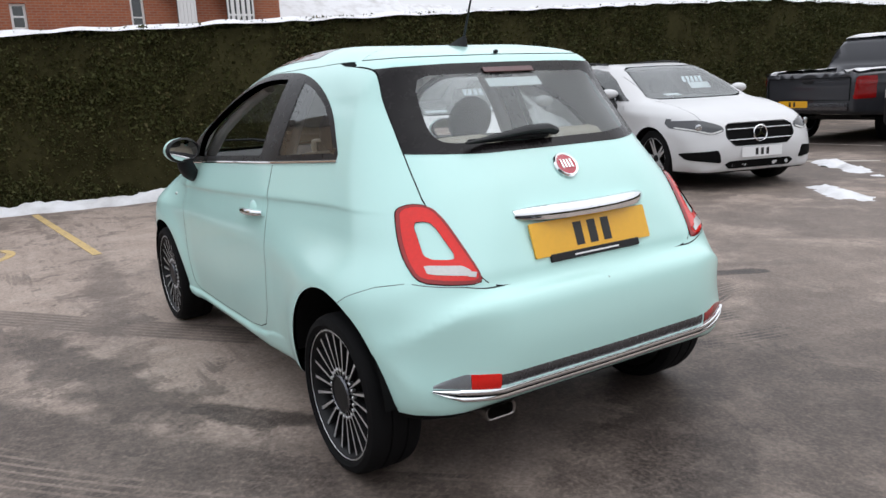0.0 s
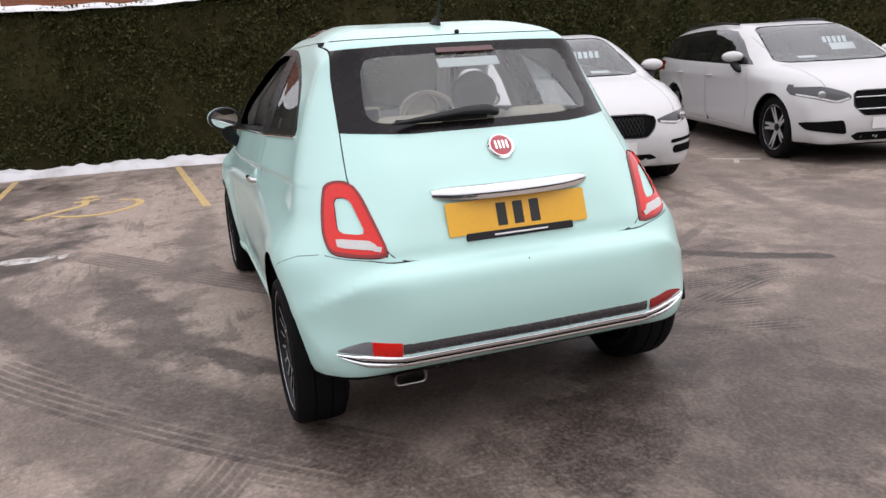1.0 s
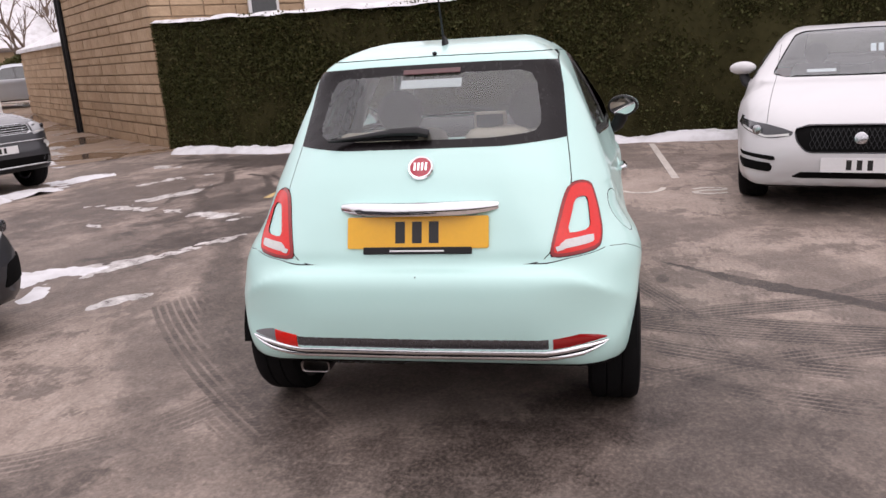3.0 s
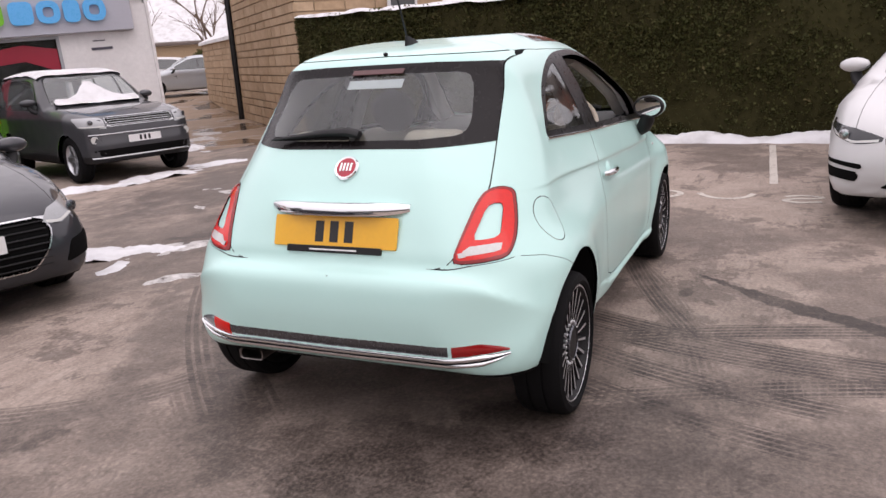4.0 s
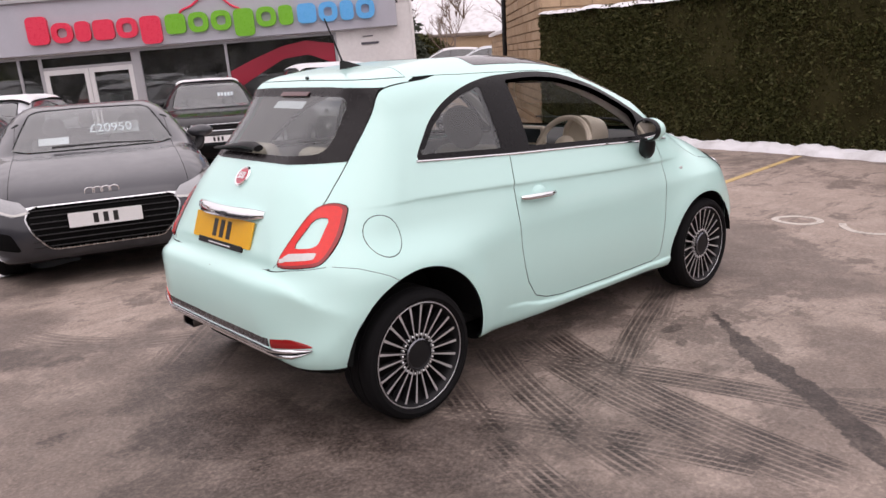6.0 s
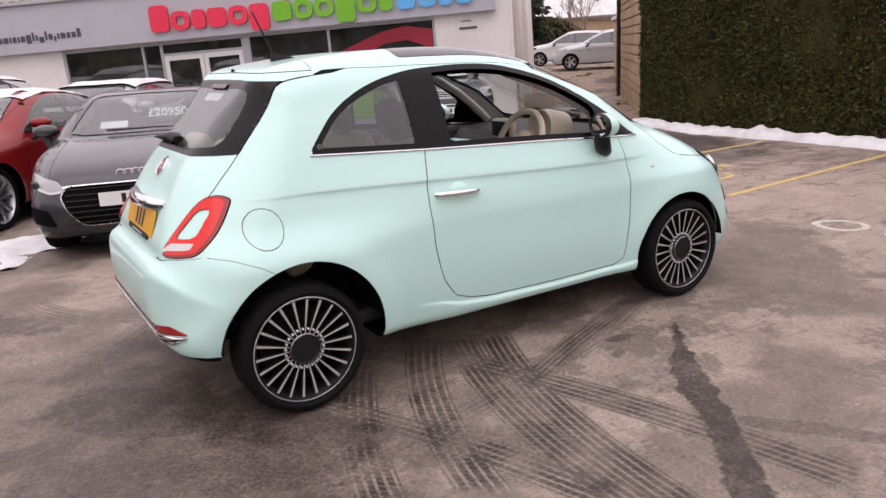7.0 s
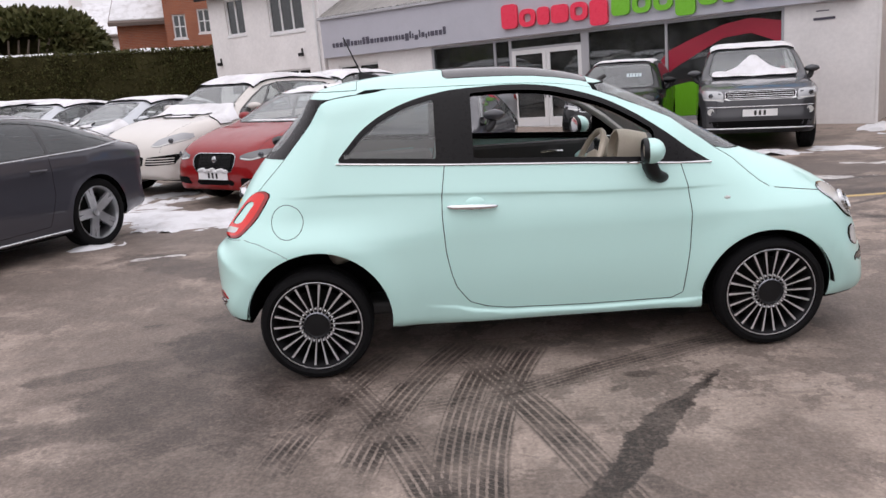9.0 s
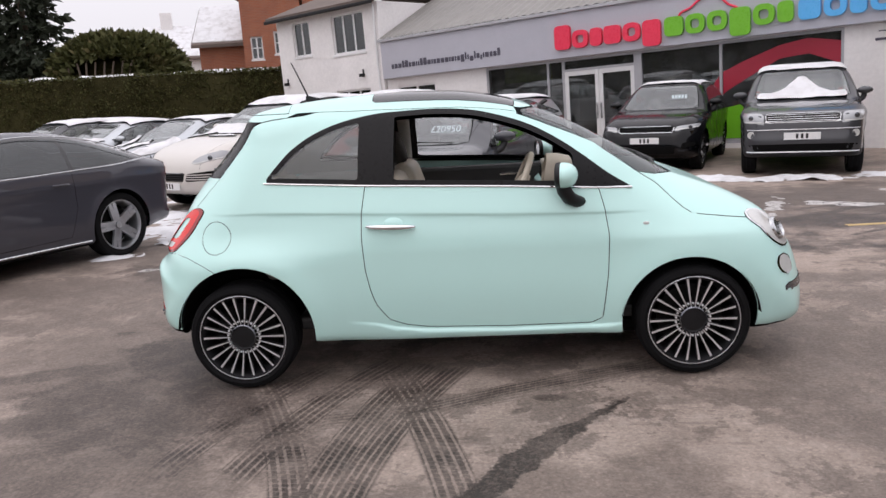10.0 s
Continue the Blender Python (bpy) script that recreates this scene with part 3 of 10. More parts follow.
def asphalt_mat():
    m, nt, b = mat_nodes("yard_asphalt")
    pos = nt.nodes.new("ShaderNodeNewGeometry").outputs["Position"]
    big = noise_tex(nt, 0.45, 6, 0.62, pos)
    mid = noise_tex(nt, 2.3, 8, 0.68, pos)
    fine = noise_tex(nt, 55, 6, 0.75, pos)
    grit = noise_tex(nt, 210, 2, 0.6, pos)
    fray = noise_tex(nt, 9, 5, 0.65, pos)
    col = ramp(nt, mid, [(0.25, (0.22, 0.170, 0.140)), (0.5, (0.335, 0.268, 0.225)), (0.78, (0.44, 0.362, 0.308))])
    col = mixc(nt, 0.38, col, ramp(nt, fine, [(0.3, (0.09, 0.076, 0.066)), (0.52, (0.29, 0.24, 0.205)), (0.78, (0.52, 0.45, 0.40))]))
    # single stones in the surface, pale and dark
    chips = nt.nodes.new("ShaderNodeTexVoronoi")
    chips.inputs["Scale"].default_value = 75.0
    nt.links.new(pos, chips.inputs["Vector"])
    tone = nt.nodes.new("ShaderNodeSeparateXYZ")
    nt.links.new(chips.outputs["Color"], tone.inputs[0])
    col = mixc(nt, 0.26, col, mixc(nt, 1.0, col, ramp(nt, tone.outputs[0], [(0.0, (0.52, 0.50, 0.48)), (0.45, (0.95, 0.94, 0.93)), (0.8, (1.12, 1.1, 1.08)), (1.0, (1.7, 1.65, 1.6))]), "MULTIPLY"))
    # pale scuffs
    col = mixc(nt, ramp(nt, noise_tex(nt, 6.5, 9, 0.72, pos), [(0.52, (0, 0, 0)), (0.68, (0.40,) * 3)]), col, (0.46, 0.39, 0.34))
    sep = nt.nodes.new("ShaderNodeSeparateXYZ")
    nt.links.new(pos, sep.inputs[0])
    wob = math_n(nt, "MULTIPLY", math_n(nt, "SUBTRACT", mid, 0.5), 0.30)

    def smooth(v, a, c):
        mr = nt.nodes.new("ShaderNodeMapRange")
        mr.interpolation_type = "SMOOTHSTEP"
        nt.links.new(v, mr.inputs[0])
        mr.inputs[1].default_value, mr.inputs[2].default_value = a, c
        return mr.outputs[0]

    wear = smooth(math_n(nt, "ADD", noise_tex(nt, 5.5, 5, 0.7, pos), math_n(nt, "MULTIPLY", math_n(nt, "SUBTRACT", fine, 0.5), 0.5)), 0.36, 0.62)
    share = {"X": sep.outputs[0], "Y": sep.outputs[1], "Mid": mid, "Fine": fine, "Wear": wear}
    total = None

    def add(mask):
        nonlocal total
        total = mask if total is None else math_n(nt, "MAXIMUM", total, mask)

    def use(group, **values):
        n = nt.nodes.new("ShaderNodeGroup")
        n.node_tree = group
        for k, v in share.items():
            nt.links.new(v, n.inputs[k])
        for k, v in values.items():
            n.inputs[k].default_value = v
        return n.outputs[0]

    g_track = mask_group("tyre_mark", ("cx", "cy", "R", "mx", "my", "tx", "ty", "half", "w", "ribs", "k"), track_mask)
    g_patch = mask_group("damp_stain", ("cx", "cy", "c", "s", "rx", "ry", "edge", "rough", "k"), patch_mask)
    g_seg = mask_group("smear_stretch", ("x1", "y1", "ex", "ey", "w", "dw"), segment_mask)

    def track(p, q, r, w, k, ribs=5):
        """A tyre mark along the arc through three places, w wide, k dark."""
        (x1, y1), (x2, y2), (x3, y3) = p, q, r
        d = 2 * (x1 * (y2 - y3) + x2 * (y3 - y1) + x3 * (y1 - y2))
        if abs(d) < 1e-3:
            d = 1e-3
        s1, s2, s3 = x1 * x1 + y1 * y1, x2 * x2 + y2 * y2, x3 * x3 + y3 * y3
        cx, cy = (s1 * (y2 - y3) + s2 * (y3 - y1) + s3 * (y1 - y2)) / d, (s1 * (x3 - x2) + s2 * (x1 - x3) + s3 * (x2 - x1)) / d
        R = math.hypot(x1 - cx, y1 - cy)
        tx, ty = -(y2 - cy) / R, (x2 - cx) / R
        half = max(abs((x1 - x2) * tx + (y1 - y2) * ty), abs((x3 - x2) * tx + (y3 - y2) * ty))
        add(use(g_track, cx=cx, cy=cy, R=R, mx=x2, my=y2, tx=tx, ty=ty, half=half, w=w, ribs=ribs, k=k))

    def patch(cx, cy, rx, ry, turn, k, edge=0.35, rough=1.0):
        """A turned oval with a frayed outline: damp, oil, and the tail's shade painted in."""
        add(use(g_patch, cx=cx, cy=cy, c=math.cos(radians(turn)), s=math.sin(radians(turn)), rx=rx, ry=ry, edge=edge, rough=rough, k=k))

    def streak(pts, k=1.0, soft=0.014, frayed=1.0):
        """A run of spilt oil or a wet smear: a frayed line through places (x, y, half width)."""
        best = None
        for (x1, y1, w1), (x2, y2, w2) in zip(pts, pts[1:]):
            d = use(g_seg, x1=x1, y1=y1, ex=x2 - x1, ey=y2 - y1, w=w1, dw=w2 - w1)
            best = d if best is None else math_n(nt, "MINIMUM", best, d)
        f = math_n(nt, "ADD", math_n(nt, "MULTIPLY", math_n(nt, "SUBTRACT", fray, 0.5), 0.11 * frayed), math_n(nt, "MULTIPLY", math_n(nt, "SUBTRACT", fine, 0.5), 0.03 * frayed))
        add(math_n(nt, "MULTIPLY", smooth(math_n(nt, "ADD", best, f), soft, -soft), k))

    for args in TRACKS:
        track(*args)
    for args in STAINS_AND_SHADE:
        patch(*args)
    streak(OIL)
    for run in WET_RUNS:
        streak(run, 0.95, 0.03)
    for args in SMEARS:
        streak(*args)
    # long scuffs swept by turning tyres
    swept = smooth(noise_tex(nt, 0.8, 3, 0.5, pos), 0.42, 0.62)
    for turn, thr, k in ((28, 0.53, 0.62), (-62, 0.55, 0.55), (75, 0.58, 0.42)):
        mp = nt.nodes.new("ShaderNodeMapping")
        mp.inputs["Rotation"].default_value = (0, 0, radians(turn))
        mp.inputs["Scale"].default_value = (1.1, 8.0, 1.0)
        nt.links.new(pos, mp.inputs["Vector"])
        add(math_n(nt, "MULTIPLY", smooth(math_n(nt, "ADD", noise_tex(nt, 1.0, 7, 0.68, mp.outputs[0]), math_n(nt, "MULTIPLY", wob, 0.5)), thr, thr + 0.10), math_n(nt, "MULTIPLY", swept, k)))
    mott = math_n(nt, "ADD", noise_tex(nt, 3.4, 9, 0.74, pos), math_n(nt, "MULTIPLY", math_n(nt, "SUBTRACT", big, 0.5), 0.9))
    add(math_n(nt, "MULTIPLY", smooth(mott, 0.51, 0.58), 0.58))
    damp = math_n(nt, "MULTIPLY", smooth(math_n(nt, "ADD", big, math_n(nt, "MULTIPLY", wob, 0.6)), 0.50, 0.62), 0.45)
    add(damp)
    # the marks are broken up by wear and by the stone's own grain
    total = math_n(nt, "MULTIPLY", total, math_n(nt, "ADD", 0.86, math_n(nt, "MULTIPLY", smooth(noise_tex(nt, 5, 9, 0.78, pos), 0.60, 0.44), 0.20)))
    total = math_n(nt, "MULTIPLY", total, math_n(nt, "ADD", 0.80, math_n(nt, "MULTIPLY", smooth(fine, 0.66, 0.38), 0.20)))
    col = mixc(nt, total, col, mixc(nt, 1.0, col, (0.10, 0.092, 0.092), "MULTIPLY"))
    nt.links.new(col, b.inputs["Base Color"])
    rg = math_n(nt, "SUBTRACT", math_n(nt, "ADD", 0.70, math_n(nt, "MULTIPLY", fine, 0.2)), math_n(nt, "MULTIPLY", total, 0.28))
    nt.links.new(rg, b.inputs["Roughness"])
    b.inputs["Specular IOR Level"].default_value = 0.35
    h = math_n(nt, "ADD", math_n(nt, "MULTIPLY", fine, 0.6), math_n(nt, "MULTIPLY", grit, 0.5))
    bump(nt, b, h, 0.3, 0.006)
    return m


TRACKS = [
    ((0.36, -0.50), (0.07, -1.10), (-0.12, -1.75), 0.18, 1.00),
    ((0.78, -0.40), (0.42, -1.08), (0.22, -1.80), 0.19, 1.00),
    ((0.93, -0.50), (0.66, -1.35), (0.58, -2.15), 0.17, 1.00),
    ((1.13, -0.52), (0.82, -1.36), (0.70, -2.20), 0.17, 1.00),
    ((0.05, -0.75), (0.30, -1.28), (0.56, -2.05), 0.18, 0.96),
    ((0.86, -0.90), (1.05, -1.48), (1.26, -2.40), 0.19, 1.00),
    ((0.95, -1.10), (1.48, -0.86), (2.15, -0.62), 0.14, 1.00),
    ((2.17, -0.60), (1.00, -1.08), (-0.30, -1.28), 0.16, 0.72),
    ((1.25, 2.05), (0.34, 1.33), (-0.30, 0.70), 0.36, 0.90, 8),
    ((-0.90, 1.95), (-0.55, 1.25), (-0.20, 1.00), 0.22, 0.72),
    ((0.05, 1.00), (-0.50, 0.44), (-0.95, -0.30), 0.20, 0.72),
    ((-0.30, 0.95), (-0.85, 0.25), (-1.30, -0.60), 0.20, 0.66),
    ((3.30, 1.75), (2.44, 1.12), (1.60, 0.45), 0.26, 0.72, 6),
    ((-0.45, -0.30), (-0.50, -1.30), (-0.90, -2.40), 0.22, 0.72),
    ((2.60, 2.20), (1.20, 2.60), (-0.6, 3.3), 0.24, 0.60),
]
OIL = [(1.93, -1.05, 0.015), (1.70, -1.28, 0.035), (1.52, -1.47, 0.075), (1.41, -1.62, 0.085), (1.27, -1.84, 0.065), (0.96, -2.20, 0.075), (0.70, -2.6, 0.07)]
SMEARS = [([(3.5, 2.85, 0.10), (2.6, 2.35, 0.14), (1.47, 1.85, 0.17), (0.66, 1.40, 0.18), (0.19, 1.04, 0.18), (-0.20, 0.74, 0.16), (-0.75, 0.36, 0.14)], 0.80, 0.07, 1.6),
          ([(-0.20, 0.30, 0.30), (-0.42, -0.40, 0.30), (-0.55, -0.85, 0.20)], 0.62, 0.12, 2.2),
          ([(-3.2, 1.6, 0.40), (-1.7, 1.55, 0.35), (-0.9, 2.2, 0.35)], 0.62, 0.15, 2.5),
          ([(-1.55, -0.55, 0.10), (-0.84, -0.35, 0.13), (-0.31, -0.41, 0.12)], 0.80, 0.05, 1.8),
          ([(-1.45, -1.12, 0.07), (-0.70, -1.12, 0.09), (-0.07, -1.02, 0.09)], 0.70, 0.05, 1.8),
          ([(-1.1, -1.52, 0.08), (-0.35, -1.62, 0.12), (0.12, -1.90, 0.10)], 0.65, 0.06, 2.0),
          ([(-0.10, -1.23, 0.16), (-0.47, -1.12, 0.28), (-1.0, -0.78, 0.26)], 0.85, 0.10, 2.2),
          ([(1.02, -2.50, 0.06), (0.65, -3.02, 0.09)], 0.6, 0.03, 1.0),
          ([(1.40, -3.45, 0.05), (0.71, -4.14, 0.07)], 0.55, 0.04, 1.2),
          ([(0.98, 1.12, 0.06), (0.55, 0.86, 0.07)], 0.9, 0.03, 1.2)]
# ovals round the hatchback's tail mix oily damp with painted bumper shade
STAINS_AND_SHADE = [(-1.05, 0.05, 1.0, 1.25, 0, 0.55, 0.6, 1.3), (-0.2, -1.95, 0.9, 0.45, 25, 0.6, 0.6, 1.4), (0.9, -3.2, 1.3, 0.7, 20, 0.45, 0.6, 1.4), (-2.2, 1.2, 1.0, 0.6, 30, 0.5, 0.6, 1.4), (-0.62, -0.05, 0.42, 0.80, 0, 0.80, 0.5, 1.1), (-0.25, -0.95, 0.55, 0.30, 20, 0.75, 0.5, 1.3), (0.20, -1.30, 0.55, 0.16, -20, 0.6, 0.5, 1.3), (-0.55, 1.15, 0.35, 0.22, 40, 0.6, 0.5, 1.3), (-0.85, -0.75, 0.5, 0.30, 30, 0.7, 0.5, 1.4), (-0.35, -1.45, 0.55, 0.22, 15, 0.6, 0.5, 1.4), (0.2, 1.6, 0.9, 0.18, 35, 0.6, 0.5, 1.4), (3.1, 2.75, 1.5, 0.55, -30, 0.95, 0.5, 1.3), (4.6, 3.4, 1.3, 0.6, -20, 0.95, 0.5, 1.3), (1.56, -1.02, 0.11, 0.045, -10, 0.85), (1.42, -1.16, 0.07, 0.03, 30, 0.7),
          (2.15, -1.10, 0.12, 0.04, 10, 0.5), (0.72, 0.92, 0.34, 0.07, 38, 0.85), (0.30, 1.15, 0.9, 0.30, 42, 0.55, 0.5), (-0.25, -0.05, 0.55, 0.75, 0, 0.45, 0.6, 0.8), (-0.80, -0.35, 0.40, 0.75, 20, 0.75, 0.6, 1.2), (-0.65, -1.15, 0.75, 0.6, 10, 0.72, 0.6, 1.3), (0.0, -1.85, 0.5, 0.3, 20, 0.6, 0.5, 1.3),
          (1.5, -2.2, 0.5, 0.06, -55, 0.75, 0.4), (2.5, -3.6, 1.6, 0.12, -20, 0.55, 0.5), (0.4, -2.6, 0.8, 0.5, 20, 0.45, 0.6), (-0.4, -1.5, 0.6, 0.4, 10, 0.5, 0.6), (-1.6, 1.6, 0.9, 0.35, 50, 0.35, 0.6),
          (5.6, 4.1, 1.2, 0.5, -35, 0.75, 0.4, 1.2), (4.4, 3.1, 0.7, 0.35, 0, 0.65, 0.5, 1.2), (2.4, 3.4, 1.6, 1.2, 30, 0.6, 0.6, 1.0), (-1.6, 3.4, 1.8, 0.9, 20, 0.6, 0.6), (5.2, 5.2, 2.2, 1.2, 10, 0.75, 0.5, 1.2), (10.6, 9.6, 2.0, 1.1, 50, 0.8, 0.5, 1.0), (2.45, 1.02, 0.12, 0.03, 20, 0.7),
          (5.8, -0.9, 0.28, 0.12, 5, 0.6), (8.1, 4.5, 2.4, 0.75, 66, 0.95, 0.4, 1.1), (7.3, 3.1, 1.5, 0.8, 55, 0.7, 0.5, 1.2), (3.9, -7.2, 2.2, 1.6, 40, 0.7, 0.4, 0.9), (5.2, -11.2, 2.5, 2.0, 20, 0.7, 0.4, 0.7), (1.3, -4.6, 1.6, 0.9, 30, 0.6, 0.5, 1.1), (-1.0, -1.1, 0.55, 0.22, 25, 0.8, 0.3, 1.4), (-0.55, -0.35, 0.75, 0.30, -40, 0.92, 0.3, 1.3), (-0.6, -1.25, 0.6, 0.2, -25, 0.85, 0.3, 1.5), (-0.2, -0.8, 0.55, 0.28, -50, 0.85, 0.35, 1.3), (-1.5, 1.9, 1.1, 0.25, -40, 0.8, 0.35, 1.3), (-0.75, 1.35, 0.5, 0.12, -40, 0.7, 0.35, 1.3), (-0.45, -1.6, 0.8, 0.5, 20, 0.7, 0.5, 1.3), (-0.6, -0.8, 0.9, 0.6, 60, 0.75, 0.5, 1.2), (-0.15, -2.2, 0.8, 0.5, 30, 0.6, 0.5, 1.3), (1.6, 1.35, 1.0, 0.18, 15, 0.8, 0.4, 1.4), (3.2, 1.0, 1.6, 0.14, -8, 0.6, 0.5, 1.4), (1.4, -2.0, 0.9, 0.4, 20, 0.5, 0.5, 1.3), (4.0, -4.0, 1.2, 0.8, 10, 0.35, 0.6)]
# melt water running in loops beside the bay line
WET_RUNS = [[(4.81, 4.26, 0.05), (5.12, 4.34, 0.07), (5.68, 4.48, 0.06), (6.06, 4.58, 0.03)],
            [(7.39, 4.31, 0.04), (7.09, 4.60, 0.07), (6.08, 4.10, 0.08), (5.80, 4.24, 0.09), (5.20, 4.07, 0.09), (4.78, 3.72, 0.06), (4.73, 3.37, 0.06), (5.31, 3.60, 0.05)],
            [(6.72, 4.11, 0.04), (6.39, 3.70, 0.06), (5.48, 3.26, 0.06), (5.02, 2.92, 0.03)], [(6.51, 3.68, 0.04), (5.94, 3.28, 0.06), (5.31, 2.90, 0.05), (4.53, 2.44, 0.03)]]
ASPHALT = asphalt_mat()


def build_ground():
    def lines(lo, hi, step, far):
        a = list(np.arange(lo, hi + 1e-6, step))
        ext = [1, 2.5, 5, 9, 15, 25, 45, 90, 200, 420]
        return [lo - e for e in ext[::-1]] + a + [hi + e for e in ext]
    xs, ys = lines(-9, 22, 0.5, 400), lines(-16, 24, 0.5, 400)
    V = [(x, y, gz(x, y) if abs(y) < 60 else -1.5) for x in xs for y in ys]
    n = len(ys)
    F = [(i * n + j, (i + 1) * n + j, (i + 1) * n + j + 1, i * n + j + 1) for i in range(len(xs) - 1) for j in range(n - 1)]
    g = link_mesh("ground", V, F, ASPHALT)
    tagged(g, "brown-grey worn asphalt yard, damp patches, tyre marks and painted shade by the car's tail", "ground", kind="structure")


build_ground()


def build_lane():
    """The tan concrete lane beside the showroom, laid on the yard and following its slope."""
    m, nt, b = mat_nodes("lane_concrete")
    pos = nt.nodes.new("ShaderNodeNewGeometry").outputs["Position"]
    f, g, w = noise_tex(nt, 26, 7, 0.72, pos), noise_tex(nt, 1.1, 5, 0.65, pos), noise_tex(nt, 0.55, 4, 0.6, pos)
    c = mixc(nt, 0.5, ramp(nt, g, [(0.3, (0.20, 0.135, 0.085)), (0.7, (0.37, 0.27, 0.19))]), ramp(nt, f, [(0.3, (0.15, 0.105, 0.07)), (0.75, (0.42, 0.32, 0.24))]))
    wet = ramp(nt, w, [(0.50, (0, 0, 0)), (0.58, (1, 1, 1))])
    nt.links.new(mixc(nt, wet, c, mixc(nt, 1.0, c, (0.5, 0.48, 0.47), "MULTIPLY")), b.inputs["Base Color"])
    nt.links.new(ramp(nt, w, [(0.50, (0.75,) * 3), (0.58, (0.12,) * 3)]), b.inputs["Roughness"])
    bump(nt, b, f, 0.2, 0.004)
    V, F, n, k = [], [], 60, 10
    for i in range(n + 1):
        for j in range(k + 1):
            u, v = i / n, j / k
            near, far = Vector((8.95 + 1.75 * v, 8.95 - 1.75 * v)), Vector((24.0 + 3.4 * v, 27.0 - 2.9 * v))
            p = near.lerp(far, u)
            V.append((p.x, p.y, gz(p.x, p.y) + 0.004))
    for i in range(n):
        for j in range(k):
            o = i * (k + 1) + j
            F.append((o, o + k + 1, o + k + 2, o + 1))
    tagged(link_mesh("lane", V, F, m), "tan concrete lane beside the showroom, wet in places", "lane", kind="structure")


build_lane()


# ---- hedges ----
def hedge_mat():
    m, nt, b = mat_nodes("yew_leaves")
    rnd = nt.nodes.new("ShaderNodeNewGeometry").outputs["Random Per Island"]
    pos = nt.nodes.new("ShaderNodeNewGeometry").outputs["Position"]
    c = ramp(nt, rnd, [(0.0, (0.046, 0.050, 0.016)), (0.5, (0.066, 0.070, 0.023)), (0.9, (0.092, 0.094, 0.034)), (1.0, (0.125, 0.100, 0.045))])
    brown = ramp(nt, noise_tex(nt, 0.9, 5, 0.7, pos), [(0.54, (0, 0, 0)), (0.78, (0.5,) * 3)])
    c = mixc(nt, brown, c, (0.125, 0.095, 0.042))
    nt.links.new(c, b.inputs["Base Color"])
    b.inputs["Roughness"].default_value = 0.65
    b.inputs["Specular IOR Level"].default_value = 0.2
    return m


LEAF = hedge_mat()
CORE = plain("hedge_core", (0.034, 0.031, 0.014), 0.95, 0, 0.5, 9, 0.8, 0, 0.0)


def leaf_cloud(pts, nrm, size, rng, spread=0.9):
    """Small pointed sprigs standing off a surface: two crossed blades each."""
    n = len(pts)
    d = nrm + rng.normal(0, spread, (n, 3))
    d /= np.linalg.norm(d, axis=1, keepdims=True)
    a = np.cross(d, rng.normal(0, 1, (n, 3)))
    a /= np.linalg.norm(a, axis=1, keepdims=True) + 1e-9
    L = size * rng.uniform(0.5, 1.4, (n, 1))
    w = L * 0.26
    V = np.stack([pts - a * w * 0.3, pts + d * L * 0.45 - a * w, pts + d * L, pts + d * L * 0.45 + a * w], 1).reshape(-1, 3)
    F = [(4 * i, 4 * i + 1, 4 * i + 2, 4 * i + 3) for i in range(n)]
    return V, F


